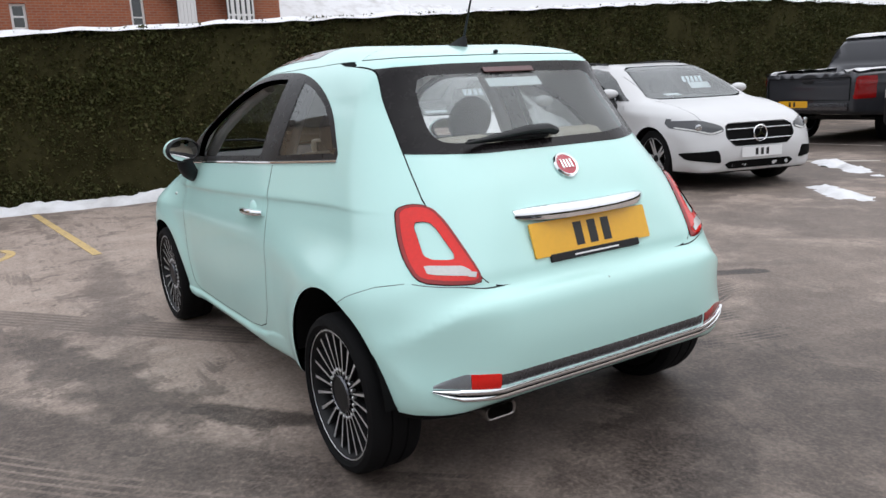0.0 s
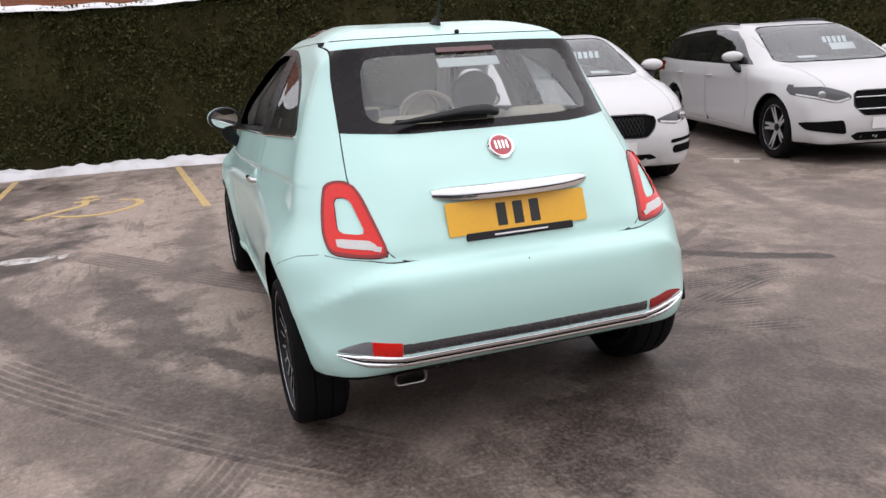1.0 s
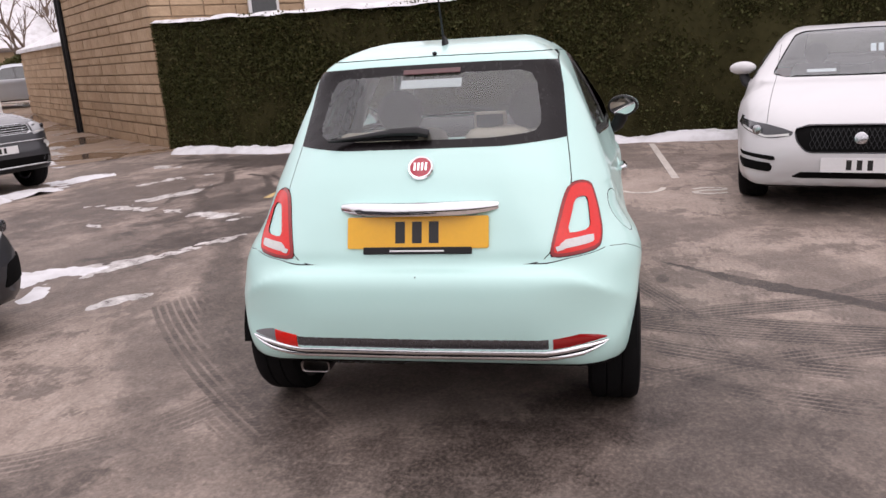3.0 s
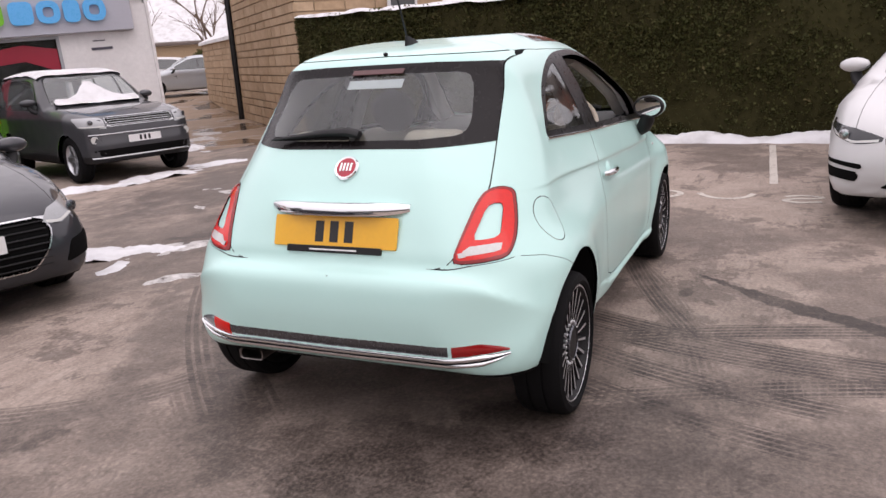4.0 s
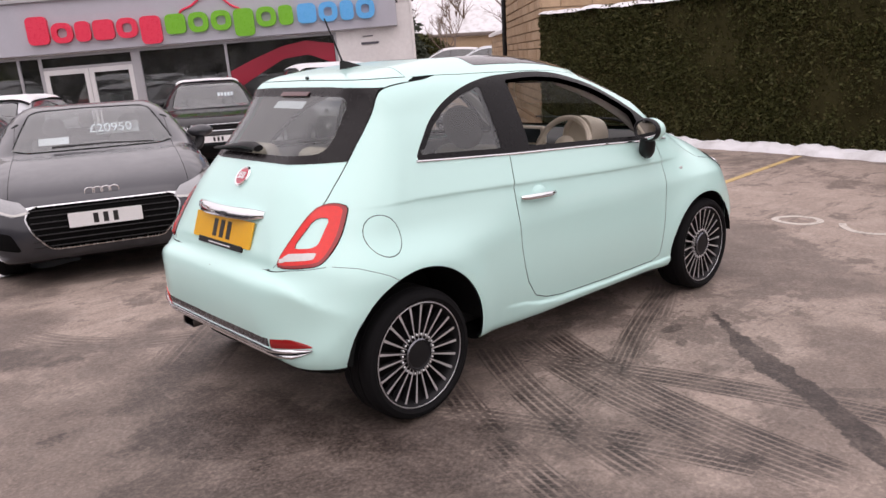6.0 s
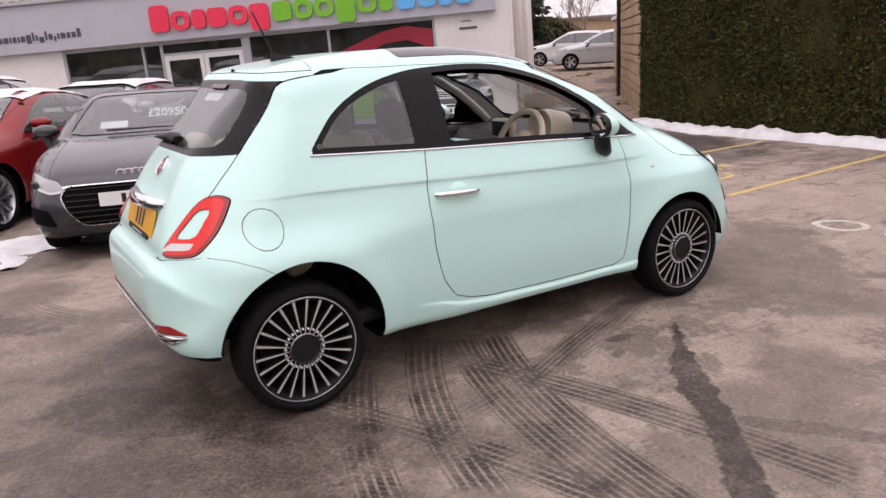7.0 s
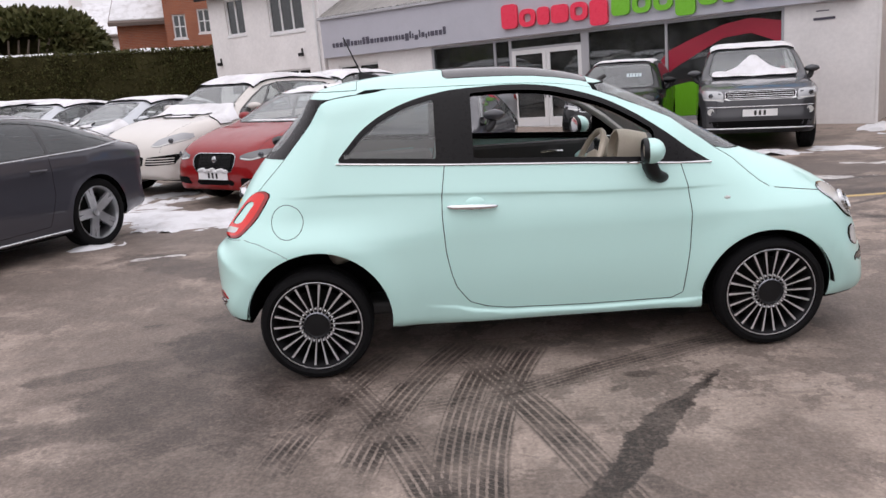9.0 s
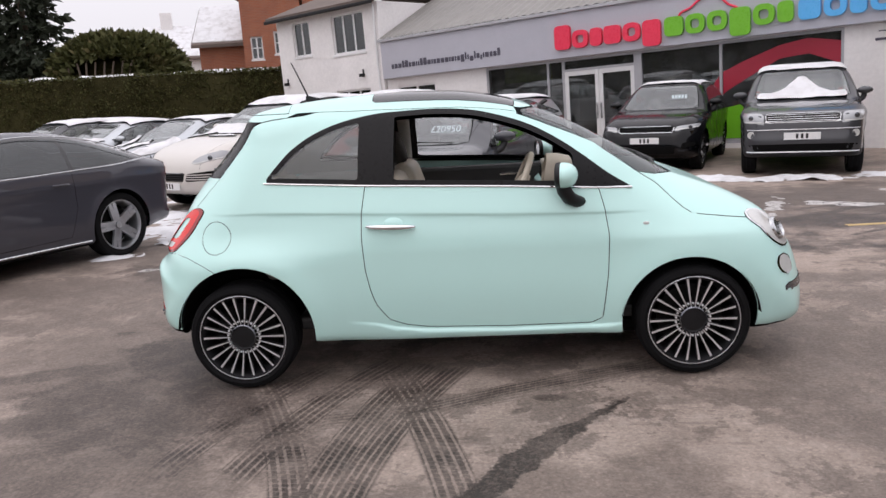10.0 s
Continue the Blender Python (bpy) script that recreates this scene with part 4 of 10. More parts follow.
def build_hedge(name, foot, thick, top, count, size, label, seed, lean=0.0):
    """A clipped hedge along a line of feet, with a dark core, a coat of sprigs and snow along its top."""
    rng = np.random.default_rng(seed)
    foot = np.array(foot, float)
    hedge = thing(name, label, "hedge")
    seg = np.diff(foot, axis=0)
    ln = np.linalg.norm(seg, axis=1)
    V, F = [], []
    back = np.array([-(seg.sum(0))[1], seg.sum(0)[0]]) / np.linalg.norm(seg.sum(0))
    for i in range(len(foot) - 1):
        a, b = foot[i], foot[i + 1]
        za, zb = gz(*a), gz(*b)
        k = int(ln[i] / 0.25) + 1
        for j in range(k):
            p, q = a + (b - a) * j / k, a + (b - a) * (j + 1) / k
            quad = [(*p, za - 0.05), (*q, zb - 0.05), (*q, zb + top(q[1]) - 0.05), (*p, za + top(p[1]) - 0.05), (*(p + back * thick), za - 0.05), (*(q + back * thick), zb - 0.05), (*(q + back * thick), zb + top(q[1]) - 0.05), (*(p + back * thick), za + top(p[1]) - 0.05)]
            o = len(V)
            V += quad
            F += [(o, o + 1, o + 2, o + 3), (o + 3, o + 2, o + 6, o + 7), (o + 5, o + 4, o + 7, o + 6)]
            if i == 0 and j == 0:
                F.append((o + 4, o, o + 3, o + 7))
            if i == len(foot) - 2 and j == k - 1:
                F.append((o + 1, o + 5, o + 6, o + 2))
    V = np.array(V)
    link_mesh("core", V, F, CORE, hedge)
    pts, nr = [], []
    w = ln / ln.sum()
    wob = lambda p: 0.07 * np.array([noise.noise(Vector(v) * 0.9) + 0.6 * noise.noise(Vector(v) * 2.6) for v in p])
    pick = rng.choice(len(ln), count, p=w)
    t = rng.random(count)
    base = foot[pick] + seg[pick] * t[:, None]
    tops = np.array([top(b_[1]) for b_ in base])
    hh = rng.random(count) * tops
    face = np.tile(-back, (count, 1))
    P = np.column_stack([base, np.array([gz(*b_) for b_ in base]) + hh])
    off = wob(P)
    P[:, :2] += face * (off[:, None] + rng.uniform(-0.10, 0.02, (count, 1)))
    pts.append(P)
    nr.append(np.column_stack([face, np.full(count, 0.35)]))
    nt_ = count // 4
    pick = rng.choice(len(ln), nt_, p=w)
    base = foot[pick] + seg[pick] * rng.random(nt_)[:, None]
    dep = rng.random(nt_)[:, None] * thick
    P = np.column_stack([base + back * dep, np.array([gz(*b_) for b_ in base]) + np.array([top(b_[1]) for b_ in base]) + rng.uniform(-0.08, 0.02, nt_)])
    pts.append(P)
    nr.append(np.tile([0, 0, 1.0], (nt_, 1)))
    for end, sg in ((foot[0], -1), (foot[-1], 1)):
        ne = int(count * thick / ln.sum())
        u = seg[0] / ln[0] if sg < 0 else seg[-1] / ln[-1]
        P = np.column_stack([end + back * rng.random((ne, 1)) * thick + u * sg * rng.uniform(-0.08, 0.02, (ne, 1)), gz(*end) + rng.random(ne) * top(end[1])])
        P[:, :2] += (u * sg)[None] * wob(P)[:, None]
        pts.append(P)
        nr.append(np.tile([*(u * sg), 0.3], (ne, 1)))
    V, F = leaf_cloud(np.vstack(pts), np.vstack(nr), size, rng)
    link_mesh("foliage", V, F, LEAF, hedge, smooth=False)["kind"] = "stuff"
    return hedge


HEDGE_FOOT = [(10.92, 7.78), (9.95, 5.6), (9.20, 3.5), (8.62, 1.4), (8.32, -0.5), (8.18, -2.2), (8.1, -5.0), (8.2, -10.0), (8.5, -16.0), (9.0, -26.0)]
HEDGE_TOP = lambda y: 2.10 + 0.02 * max(0.0, y - 3.0) - gz(0, y) + 0.045 * max(0.0, 1.0 - y) * (y > -14) + 0.675 * (y <= -14)
FAR_FOOT = [(-27, 11.5), (-18, 18.0), (-5.9, 22.75)]
build_hedge("hedge", HEDGE_FOOT, 1.7, HEDGE_TOP, 420000, 0.055, "tall clipped dark green yew hedge with snow along its foot", 3)
build_hedge("hedge", FAR_FOOT, 1.4, lambda y: 2.75, 60000, 0.09, "clipped dark green hedge behind the parked cars", 4)
# made-up hedges closing the yard out of view, added to darken reflections
build_hedge("hedge", [(9.5, -26), (-16, -24)], 1.5, lambda y: 3.6, 5000, 0.5, "unseen dark green hedge added to darken reflections", 8)
build_hedge("hedge", [(-16, -24), (-27, 11.0)], 1.5, lambda y: 3.6, 5000, 0.5, "unseen dark green hedge added to darken reflections", 9)


def snow_bank(name, path, w, h, label, seed, step=0.05):
    """A ridge of shovelled snow along a line, lumpy and uneven."""
    P = spline(path, 24)
    d = np.r_[0, np.cumsum(np.linalg.norm(np.diff(P, axis=0), axis=1))]
    n = int(d[-1] / step)
    P = np.column_stack([np.interp(np.linspace(0, d[-1], n), d, P[:, k]) for k in (0, 1)])
    T = np.gradient(P, axis=0)
    T /= np.linalg.norm(T, axis=1, keepdims=True)
    S = np.column_stack([-T[:, 1], T[:, 0]])
    V, m = [], 13
    for i in range(n):
        s = i * step
        fade = min(1, s / 0.3, (d[-1] - s) / 0.3 + 0.02)
        ww = w * (0.75 + 0.5 * noise.noise(Vector((s * 0.9, seed, 0))) + 0.22 * noise.noise(Vector((s * 4.0, seed, 3)))) * fade
        hh = h * (0.8 + 0.7 * noise.noise(Vector((s * 1.3, seed, 5)))) * fade
        for k in range(m):
            u = -1 + 2 * k / (m - 1)
            p = P[i] + S[i] * u * ww / 2
            z = max(hh, 0.02) * (1 - u * u) ** 0.7 * (1 + 0.55 * noise.noise(Vector((p[0] * 6, p[1] * 6, seed)))) + 0.02 * noise.noise(Vector((p[0] * 17, p[1] * 17, 2)))
            V.append((p[0], p[1], gz(*p) + (max(z, 0.0) if 0 < k < m - 1 else -0.02)))
    F = [(i * m + k, (i + 1) * m + k, (i + 1) * m + k + 1, i * m + k + 1) for i in range(n - 1) for k in range(m - 1)]
    ob = link_mesh(name, V, F, SNOW)
    return tagged(ob, label, "snow", kind="stuff")


snow_bank("snow_bank", [(10.25, 7.35), (9.45, 5.45), (8.86, 3.5), (8.35, 1.5), (8.02, -0.3), (7.95, -2.2), (7.88, -5.5), (7.98, -9)], 0.60, 0.125, "ridge of white shovelled snow along the hedge foot", 1)


def hedge_snow(foot, thick, top, seed, cover):
    """Snow lying along the hedge's top in broken strips."""
    foot = np.array(foot)
    V, F = [], []
    P = spline(foot, 60)
    back = np.array([-(foot[-1] - foot[0])[1], (foot[-1] - foot[0])[0]])
    back = back / np.linalg.norm(back)
    m = 12
    for i, p in enumerate(P):
        for k in range(m):
            q = p + back * (thick * k / (m - 1) - 0.07 - 0.04 * noise.noise(Vector((p[0] * 5, p[1] * 5, seed + 8))))
            z = (0.065 if k else 0.0) + 0.05 * noise.noise(Vector((q[0] * 2, q[1] * 2, seed)))
            keep = noise.noise(Vector((q[0] * 0.8, q[1] * 0.8, seed + 4))) + cover
            V.append((q[0], q[1], gz(*p) + top(p[1]) + (z if keep > 0 else -0.08)))
    for i in range(len(P) - 1):
        for k in range(m - 1):
            F.append((i * m + k, (i + 1) * m + k, (i + 1) * m + k + 1, i * m + k + 1))
    ob = link_mesh("hedge_snow", V, F, SNOW)
    tagged(ob, "patchy white snow lying along the hedge top", "snow", kind="stuff")


hedge_snow(HEDGE_FOOT, 1.7, HEDGE_TOP, 2, 0.62)
hedge_snow(FAR_FOOT, 1.4, lambda y: 2.75, 7, 0.0)


# ---- painted marks ----
def worn_paint(name, col):
    m, nt, b = mat_nodes(name)
    pos = nt.nodes.new("ShaderNodeNewGeometry").outputs["Position"]
    f = noise_tex(nt, 28, 7, 0.75, pos)
    g = noise_tex(nt, 3.5, 4, 0.6, pos)
    k = math_n(nt, "ADD", math_n(nt, "MULTIPLY", f, 0.6), math_n(nt, "MULTIPLY", g, 0.4))
    c = ramp(nt, k, [(0.36, (0.20, 0.165, 0.14)), (0.48, col), (0.8, tuple(min(1, x * 1.1) for x in col))])
    nt.links.new(c, b.inputs["Base Color"])
    b.inputs["Roughness"].default_value = 0.7
    bump(nt, b, f, 0.3, 0.004)
    return m


LINE_YELLOW, LINE_WHITE = worn_paint("worn_yellow_line", (0.50, 0.36, 0.15)), worn_paint("worn_white_line", (0.50, 0.46, 0.41))


def ground_strip(name, path, w, mat, label, lift=0.004, cat="road marking"):
    """A painted stroke on the ground, 4 mm proud."""
    P = [Vector((p[0], p[1])) for p in path]
    bm = bmesh.new()
    rows = []
    for i, p in enumerate(P):
        a, c = P[max(i - 1, 0)], P[min(i + 1, len(P) - 1)]
        t = (c - a).normalized()
        s = Vector((-t.y, t.x)) * w / 2
        rows.append([bm.verts.new((*(p + s * e), gz(*p) + z)) for e, z in ((1, -0.003), (1, lift), (-1, lift), (-1, -0.003))])
    for A, B in zip(rows, rows[1:]):
        for k in range(3):
            bm.faces.new((A[k], A[k + 1], B[k + 1], B[k]))
    return tagged(part(name, bm, mat), label, cat, {"bay_line": "parking bay lines", "painted_letter": "painted letters", "bay_sign": "strokes of the wheelchair sign"}.get(name, ""))


for a, c in (((7.95, 1.03), (4.78, 0.83)), ((8.40, 3.04), (4.70, 2.96)), ((7.62, -1.36), (4.95, -1.42))):
    n_ = 12
    ground_strip("bay_line", [(a[0] + (c[0] - a[0]) * i / n_, a[1] + (c[1] - a[1]) * i / n_) for i in range(n_ + 1)], 0.075, LINE_YELLOW if a[1] > 0 else LINE_WHITE, "worn painted parking bay line on the asphalt")


def letter(pts, name):
    ground_strip("painted_letter", spline(pts, 8), 0.055, LINE_WHITE, "worn white painted letter %s on the asphalt" % name)


# the letters read from the yard's side
letter([(4.42, -0.30), (4.53, -0.40), (4.53, -0.56), (4.42, -0.64), (4.28, -0.58), (4.26, -0.42), (4.33, -0.31), (4.42, -0.30)], "O")
letter([(4.46, -0.80), (4.34, -0.86), (4.24, -0.98), (4.24, -1.12), (4.33, -1.22), (4.46, -1.26)], "U")
letter([(4.36, -1.52), (4.41, -1.66), (4.36, -1.80), (4.29, -1.76), (4.27, -1.60), (4.20, -1.52), (4.12, -1.62), (4.15, -1.80)], "S")

# the wheelchair sign of the bay
for s_ in ([(5.30, 2.48), (5.52, 2.22), (5.70, 2.02), (5.88, 2.0), (6.08, 2.02)], [(5.96, 2.12), (6.00, 1.86)],
           [(5.30, 2.25), (5.12, 2.02), (5.08, 1.78), (5.22, 1.56), (5.45, 1.45), (5.68, 1.50), (5.80, 1.66)], [(6.14, 1.98), (6.19, 2.04), (6.24, 1.98), (6.19, 1.93), (6.14, 1.98)]):
    ground_strip("bay_sign", spline(s_, 8), 0.075, LINE_YELLOW, "worn yellow wheelchair sign painted on the asphalt")

# ---- the showroom ----
TILT_B = -1.7
SHOP = Matrix.Translation((1.23, 16.92, 0)) @ Euler((0, radians(TILT_B), radians(-36.26))).to_matrix().to_4x4()
RENDER = plain("white_render", (0.80, 0.78, 0.77), 0.85, 0, 0.1, 12, 0.25)
FASCIA = plain("grey_fascia", (0.44, 0.44, 0.49), 0.45, 0, 0.05, 30)
FRAME_GREY = plain("grey_frame", (0.42, 0.42, 0.44), 0.4, 0.2, 0.06, 40)
UPVC = plain("white_frame", (0.74, 0.74, 0.74), 0.4, 0, 0.05, 40)
# DARK_IN: the unlit rooms' dimness is put into a near-black wall colour
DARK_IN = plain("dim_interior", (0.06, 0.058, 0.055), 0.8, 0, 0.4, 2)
FLOOR_IN = plain("showroom_floor", (0.20, 0.19, 0.18), 0.25, 0, 0.15, 3)
TIN = plain("ribbed_roof", (0.22, 0.21, 0.195), 0.6, 0, 0.25, 4, 0.2)
TILE = plain("roof_tile", (0.13, 0.10, 0.085), 0.85, 0, 0.3, 14, 0.3)
SIGN_RED, SIGN_GREEN, SIGN_BLUE = (plain(n_, c_, 0.3, 0, 0.05, 40) for n_, c_ in (("sign_red", (0.80, 0.035, 0.085)), ("sign_green", (0.16, 0.46, 0.02)), ("sign_blue", (0.10, 0.42, 0.80))))
FILM_RED = plain("red_film", (0.34, 0.012, 0.035), 0.35, 0, 0.08, 6)
POSTER = plain("poster_green", (0.42, 0.46, 0.10), 0.5, 0, 0.5, 5)
SIGN_DARK = plain("sign_dark", (0.07, 0.065, 0.09), 0.4, 0, 0.1, 40)


def wall_with_holes(name, x0, x1, z0, z1, y0, y1, holes, mat, parent):
    """A wall of boxes round rectangular openings (xa, xb, za, zb)."""
    bm = bmesh.new()
    xs = sorted({x0, x1, *[h[0] for h in holes], *[h[1] for h in holes]})
    for a, c in zip(xs, xs[1:]):
        col = sorted([(h[2], h[3]) for h in holes if h[0] <= a + 1e-6 and h[1] >= c - 1e-6])
        z = z0
        for lo, hi in col + [(z1, z1)]:
            if lo - z > 1e-4:
                box(bm, (a, y0, z), (c, y1, lo))
            z = hi
    bmesh.ops.remove_doubles(bm, verts=bm.verts[:], dist=1e-5)
    return part(name, bm, mat, parent)


def window_unit(x0, x1, z0, z1, y, cols, parent, frame=UPVC, bar=0.06, gl=SHOP_GLASS, rows=1, sill=False):
    """A framed window in a local wall: frame, sill and panes."""
    w = new("window")
    w.parent = parent
    bm = bmesh.new()
    for a, c in ((x0, x0 + bar), (x1 - bar, x1)):
        box(bm, (a, y, z0), (c, y + 0.07, z1), 0.006)
    for a, c in ((z0, z0 + bar), (z1 - bar, z1)):
        box(bm, (x0 + bar, y, a), (x1 - bar, y + 0.07, c), 0.006)
    for k in range(1, cols):
        x = x0 + (x1 - x0) * k / cols
        box(bm, (x - bar / 2, y + 0.003, z0 + bar), (x + bar / 2, y + 0.067, z1 - bar), 0.006)
    for k in range(1, rows):
        z = z0 + (z1 - z0) * k / rows
        box(bm, (x0 + bar, y + 0.006, z - bar / 3), (x1 - bar, y + 0.06, z + bar / 3), 0.004)
    part("frame", bm, frame, w)
    for k in range(cols):
        bm = bmesh.new()
        a, c = x0 + (x1 - x0) * k / cols, x0 + (x1 - x0) * (k + 1) / cols
        box(bm, (a + bar * 0.5, y + 0.03, z0 + bar * 0.5), (c - bar * 0.5, y + 0.036, z1 - bar * 0.5))
        p = part("pane", bm, gl, w)
        p.visible_shadow = False
    if sill:
        bm = bmesh.new()
        box(bm, (x0 - 0.05, y - 0.09, z0 - 0.07), (x1 + 0.05, y + 0.02, z0 - 0.002), 0.01)
        part("sill", bm, frame, w)
    return w


def build_showroom():
    b = thing("showroom", "white rendered car showroom with grey fascia and large shop windows", "building", SHOP)
    B0 = -1.2
    holes = [(-3.35, -1.83, 0.75, 1.66), (0.03, 8.95, -0.36, 1.88)]
    wall_with_holes("wall", -3.74, 10.66, B0, 2.4, 0.0, 0.25, holes, RENDER, b)
    for nm, lo, hi, mt in (("pier", (10.66, -0.05, B0), (10.72, 0.25, 3.1), RENDER),
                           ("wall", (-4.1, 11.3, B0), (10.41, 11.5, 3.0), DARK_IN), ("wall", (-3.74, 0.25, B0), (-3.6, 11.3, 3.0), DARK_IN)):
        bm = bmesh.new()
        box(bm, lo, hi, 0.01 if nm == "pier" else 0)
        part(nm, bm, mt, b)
    # the lane side: not quite square to the front, with a step and a set-back far bay
    side = lambda d, y: 10.66 + 0.062 * y + d
    bm = bmesh.new()
    prism(bm, [(side(-0.25, 0.25), 0.25), (side(0, 0.25), 0.25), (side(0, 8.6), 8.6), (side(-0.25, 8.6), 8.6)], B0, 3.0, "z")
    part("wall", bm, RENDER, b)
    bm = bmesh.new()
    prism(bm, [(side(-0.1, 8.6), 8.6), (side(0.16, 8.6), 8.6), (side(0.16, 17.5), 17.5), (side(-0.1, 17.5), 17.5)], B0, 3.3, "z")
    part("wall", bm, RENDER, b)
    for y in (3.1, 12.2):
        bm = bmesh.new()
        d = 0.002 if y < 8 else 0.162
        prism(bm, [(side(d, y), y), (side(d + 0.09, y), y), (side(d + 0.09, y + 0.35), y + 0.35), (side(d, y + 0.35), y + 0.35)], B0, 2.95, "z")
        part("pier", bm, RENDER, b)
    bm = bmesh.new()
    box(bm, (-3.9, 0.25, -0.5), (10.41, 11.3, -0.36))
    part("floor", bm, FLOOR_IN, b)
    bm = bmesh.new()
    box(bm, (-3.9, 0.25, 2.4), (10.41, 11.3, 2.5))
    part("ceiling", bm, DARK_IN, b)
    bm = bmesh.new()
    box(bm, (-3.68, -0.22, 1.90), (10.35, -0.002, 2.98), 0.012)
    fas = part("fascia", bm, FASCIA, b, "pale grey sign fascia")
    bm = bmesh.new()
    box(bm, (-3.72, -0.30, 2.98), (10.42, 0.1, 3.06), 0.01)
    part("gutter", bm, FRAME_GREY, b)
    # ribbed roof, snow on it
    bm = bmesh.new()
    n = 110
    rows = []
    for i in range(n + 1):
        x = -3.72 + 14.2 * i / n
        z = 0.025 * (i % 2)
        rows.append([bm.verts.new((x, -0.28, 3.06 + z)), bm.verts.new((x, 3.6, 4.9 + z)), bm.verts.new((x, 11.6, 3.0 + z))])
    for A, C in zip(rows, rows[1:]):
        for k in range(2):
            bm.faces.new((A[k], C[k], C[k + 1], A[k + 1]))
    part("roof", bm, TIN, b, "ribbed sheet roof")
    # shop front bars and glass
    bars = [("mullion", (x, 0.02, -0.36), (x + w, 0.10, 1.82)) for x, w in ((0.03, 0.06), (1.97, 0.06), (2.42, 0.07), (4.40, 0.2), (6.44, 0.06), (8.89, 0.06))]
    bars += [("head_rail", (0.03, 0.022, 1.82), (8.95, 0.098, 1.88)), ("transom", (2.49, 0.022, 1.56), (4.40, 0.098, 1.62)), ("plinth", (0.09, 0.022, -0.36), (1.97, 0.098, -0.26)), ("plinth", (2.03, 0.022, -0.36), (2.42, 0.098, -0.26)),
             ("plinth", (4.60, 0.022, -0.36), (6.44, 0.098, -0.26)), ("plinth", (6.50, 0.022, -0.36), (8.89, 0.098, -0.26))]
    for nm, lo, hi in bars:
        bm = bmesh.new()
        box(bm, lo, hi, 0.006)
        part(nm, bm, FRAME_GREY, b)
    for a, c, z0, z1 in ((0.09, 1.97, -0.26, 1.82), (2.03, 2.42, -0.26, 1.82), (4.60, 6.44, -0.26, 1.82), (6.50, 8.89, -0.26, 1.82), (2.49, 4.40, 1.62, 1.82)):
        bm = bmesh.new()
        box(bm, (a, 0.055, z0), (c, 0.065, z1))
        part("pane", bm, SHOP_GLASS, b).visible_shadow = False
    for a, c in ((2.49, 3.445), (3.455, 4.40)):
        d = new("door")
        d.parent = b
        bm = bmesh.new()
        for e, f in ((a, a + 0.10), (c - 0.10, c)):
            box(bm, (e, 0.03, -0.35), (f, 0.09, 1.56), 0.006)
        box(bm, (a + 0.1, 0.03, 1.45), (c - 0.1, 0.09, 1.56), 0.006)
        box(bm, (a + 0.1, 0.03, -0.35), (c - 0.1, 0.09, -0.13), 0.006)
        part("door_frame", bm, UPVC, d)
        bm = bmesh.new()
        box(bm, (a + 0.09, 0.055, -0.14), (c - 0.09, 0.065, 1.46))
        part("pane", bm, SHOP_GLASS, d).visible_shadow = False
        bm = bmesh.new()
        x = c - 0.05 if a < 3 else a + 0.05
        box(bm, (x - 0.02, -0.01, 0.35), (x + 0.02, 0.02, 0.75), 0.01)
        part("door_handle", bm, SATIN, d)
    window_unit(-3.35, -1.83, 0.75, 1.66, 0.05, 2, b, UPVC)
    # red and green film on the big panes
    top_z = lambda x: float(np.interp(x, [6.05, 6.47, 7.02, 7.72, 8.27, 8.90], [0.62, 1.20, 1.43, 1.67, 1.75, 1.63]))
    low_z = lambda x: float(np.interp(x, [6.05, 6.30, 6.65, 7.26, 7.72, 8.28, 8.90], [0.50, 0.58, 0.83, 1.16, 1.39, 1.44, 1.18]))
    for xa, xb in ((6.05, 6.43), (6.51, 8.88)):
        bm = bmesh.new()
        n = 4 if xb < 6.5 else 24
        cols = []
        for k in range(n + 1):
            x = xa + (xb - xa) * k / n
            cols.append([bm.verts.new((x, 0.05, low_z(x))), bm.verts.new((x, 0.05, top_z(x)))])
        for A, C in zip(cols, cols[1:]):
            bm.faces.new((A[0], C[0], C[1], A[1]))
        part("red_film", bm, FILM_RED, b, "red sweep of film on the shop window")
    for pts in ([(6.51, -0.25), (8.88, -0.25), (8.88, 0.05), (8.2, 0.30), (7.5, 0.46), (6.96, 0.50), (6.51, 0.42)], [(5.9, -0.25), (6.43, -0.25), (6.43, 0.40), (6.2, 0.30), (6.0, 0.05)]):
        bm = bmesh.new()
        bm.faces.new([bm.verts.new((p[0], 0.05, p[1])) for p in pts])
        part("green_film", bm, SIGN_GREEN, b, "green film on the shop window")
    bm = bmesh.new()
    box(bm, (0.30, 0.50, 1.42), (1.80, 0.53, 1.86), 0.005)
    part("poster", bm, POSTER, b, "yellow-green poster inside the window")
    for x, z0, z1 in ((4.95, 0.75, 1.25), (5.45, 0.75, 1.25), (3.1, 0.0, 0.9)):
        bm = bmesh.new()
        box(bm, (x, 2.2, z0), (x + 0.36, 2.24, z1), 0.006)
        part("display_board", bm, PAPER, b)
    # notices on the white pier
    bm = bmesh.new()
    box(bm, (9.5, -0.02, 1.55), (9.9, 0.0, 1.60))
    box(bm, (9.55, -0.02, 1.72), (9.78, 0.0, 1.74))
    part("notice", bm, SIGN_DARK, b)
    return b


build_showroom()


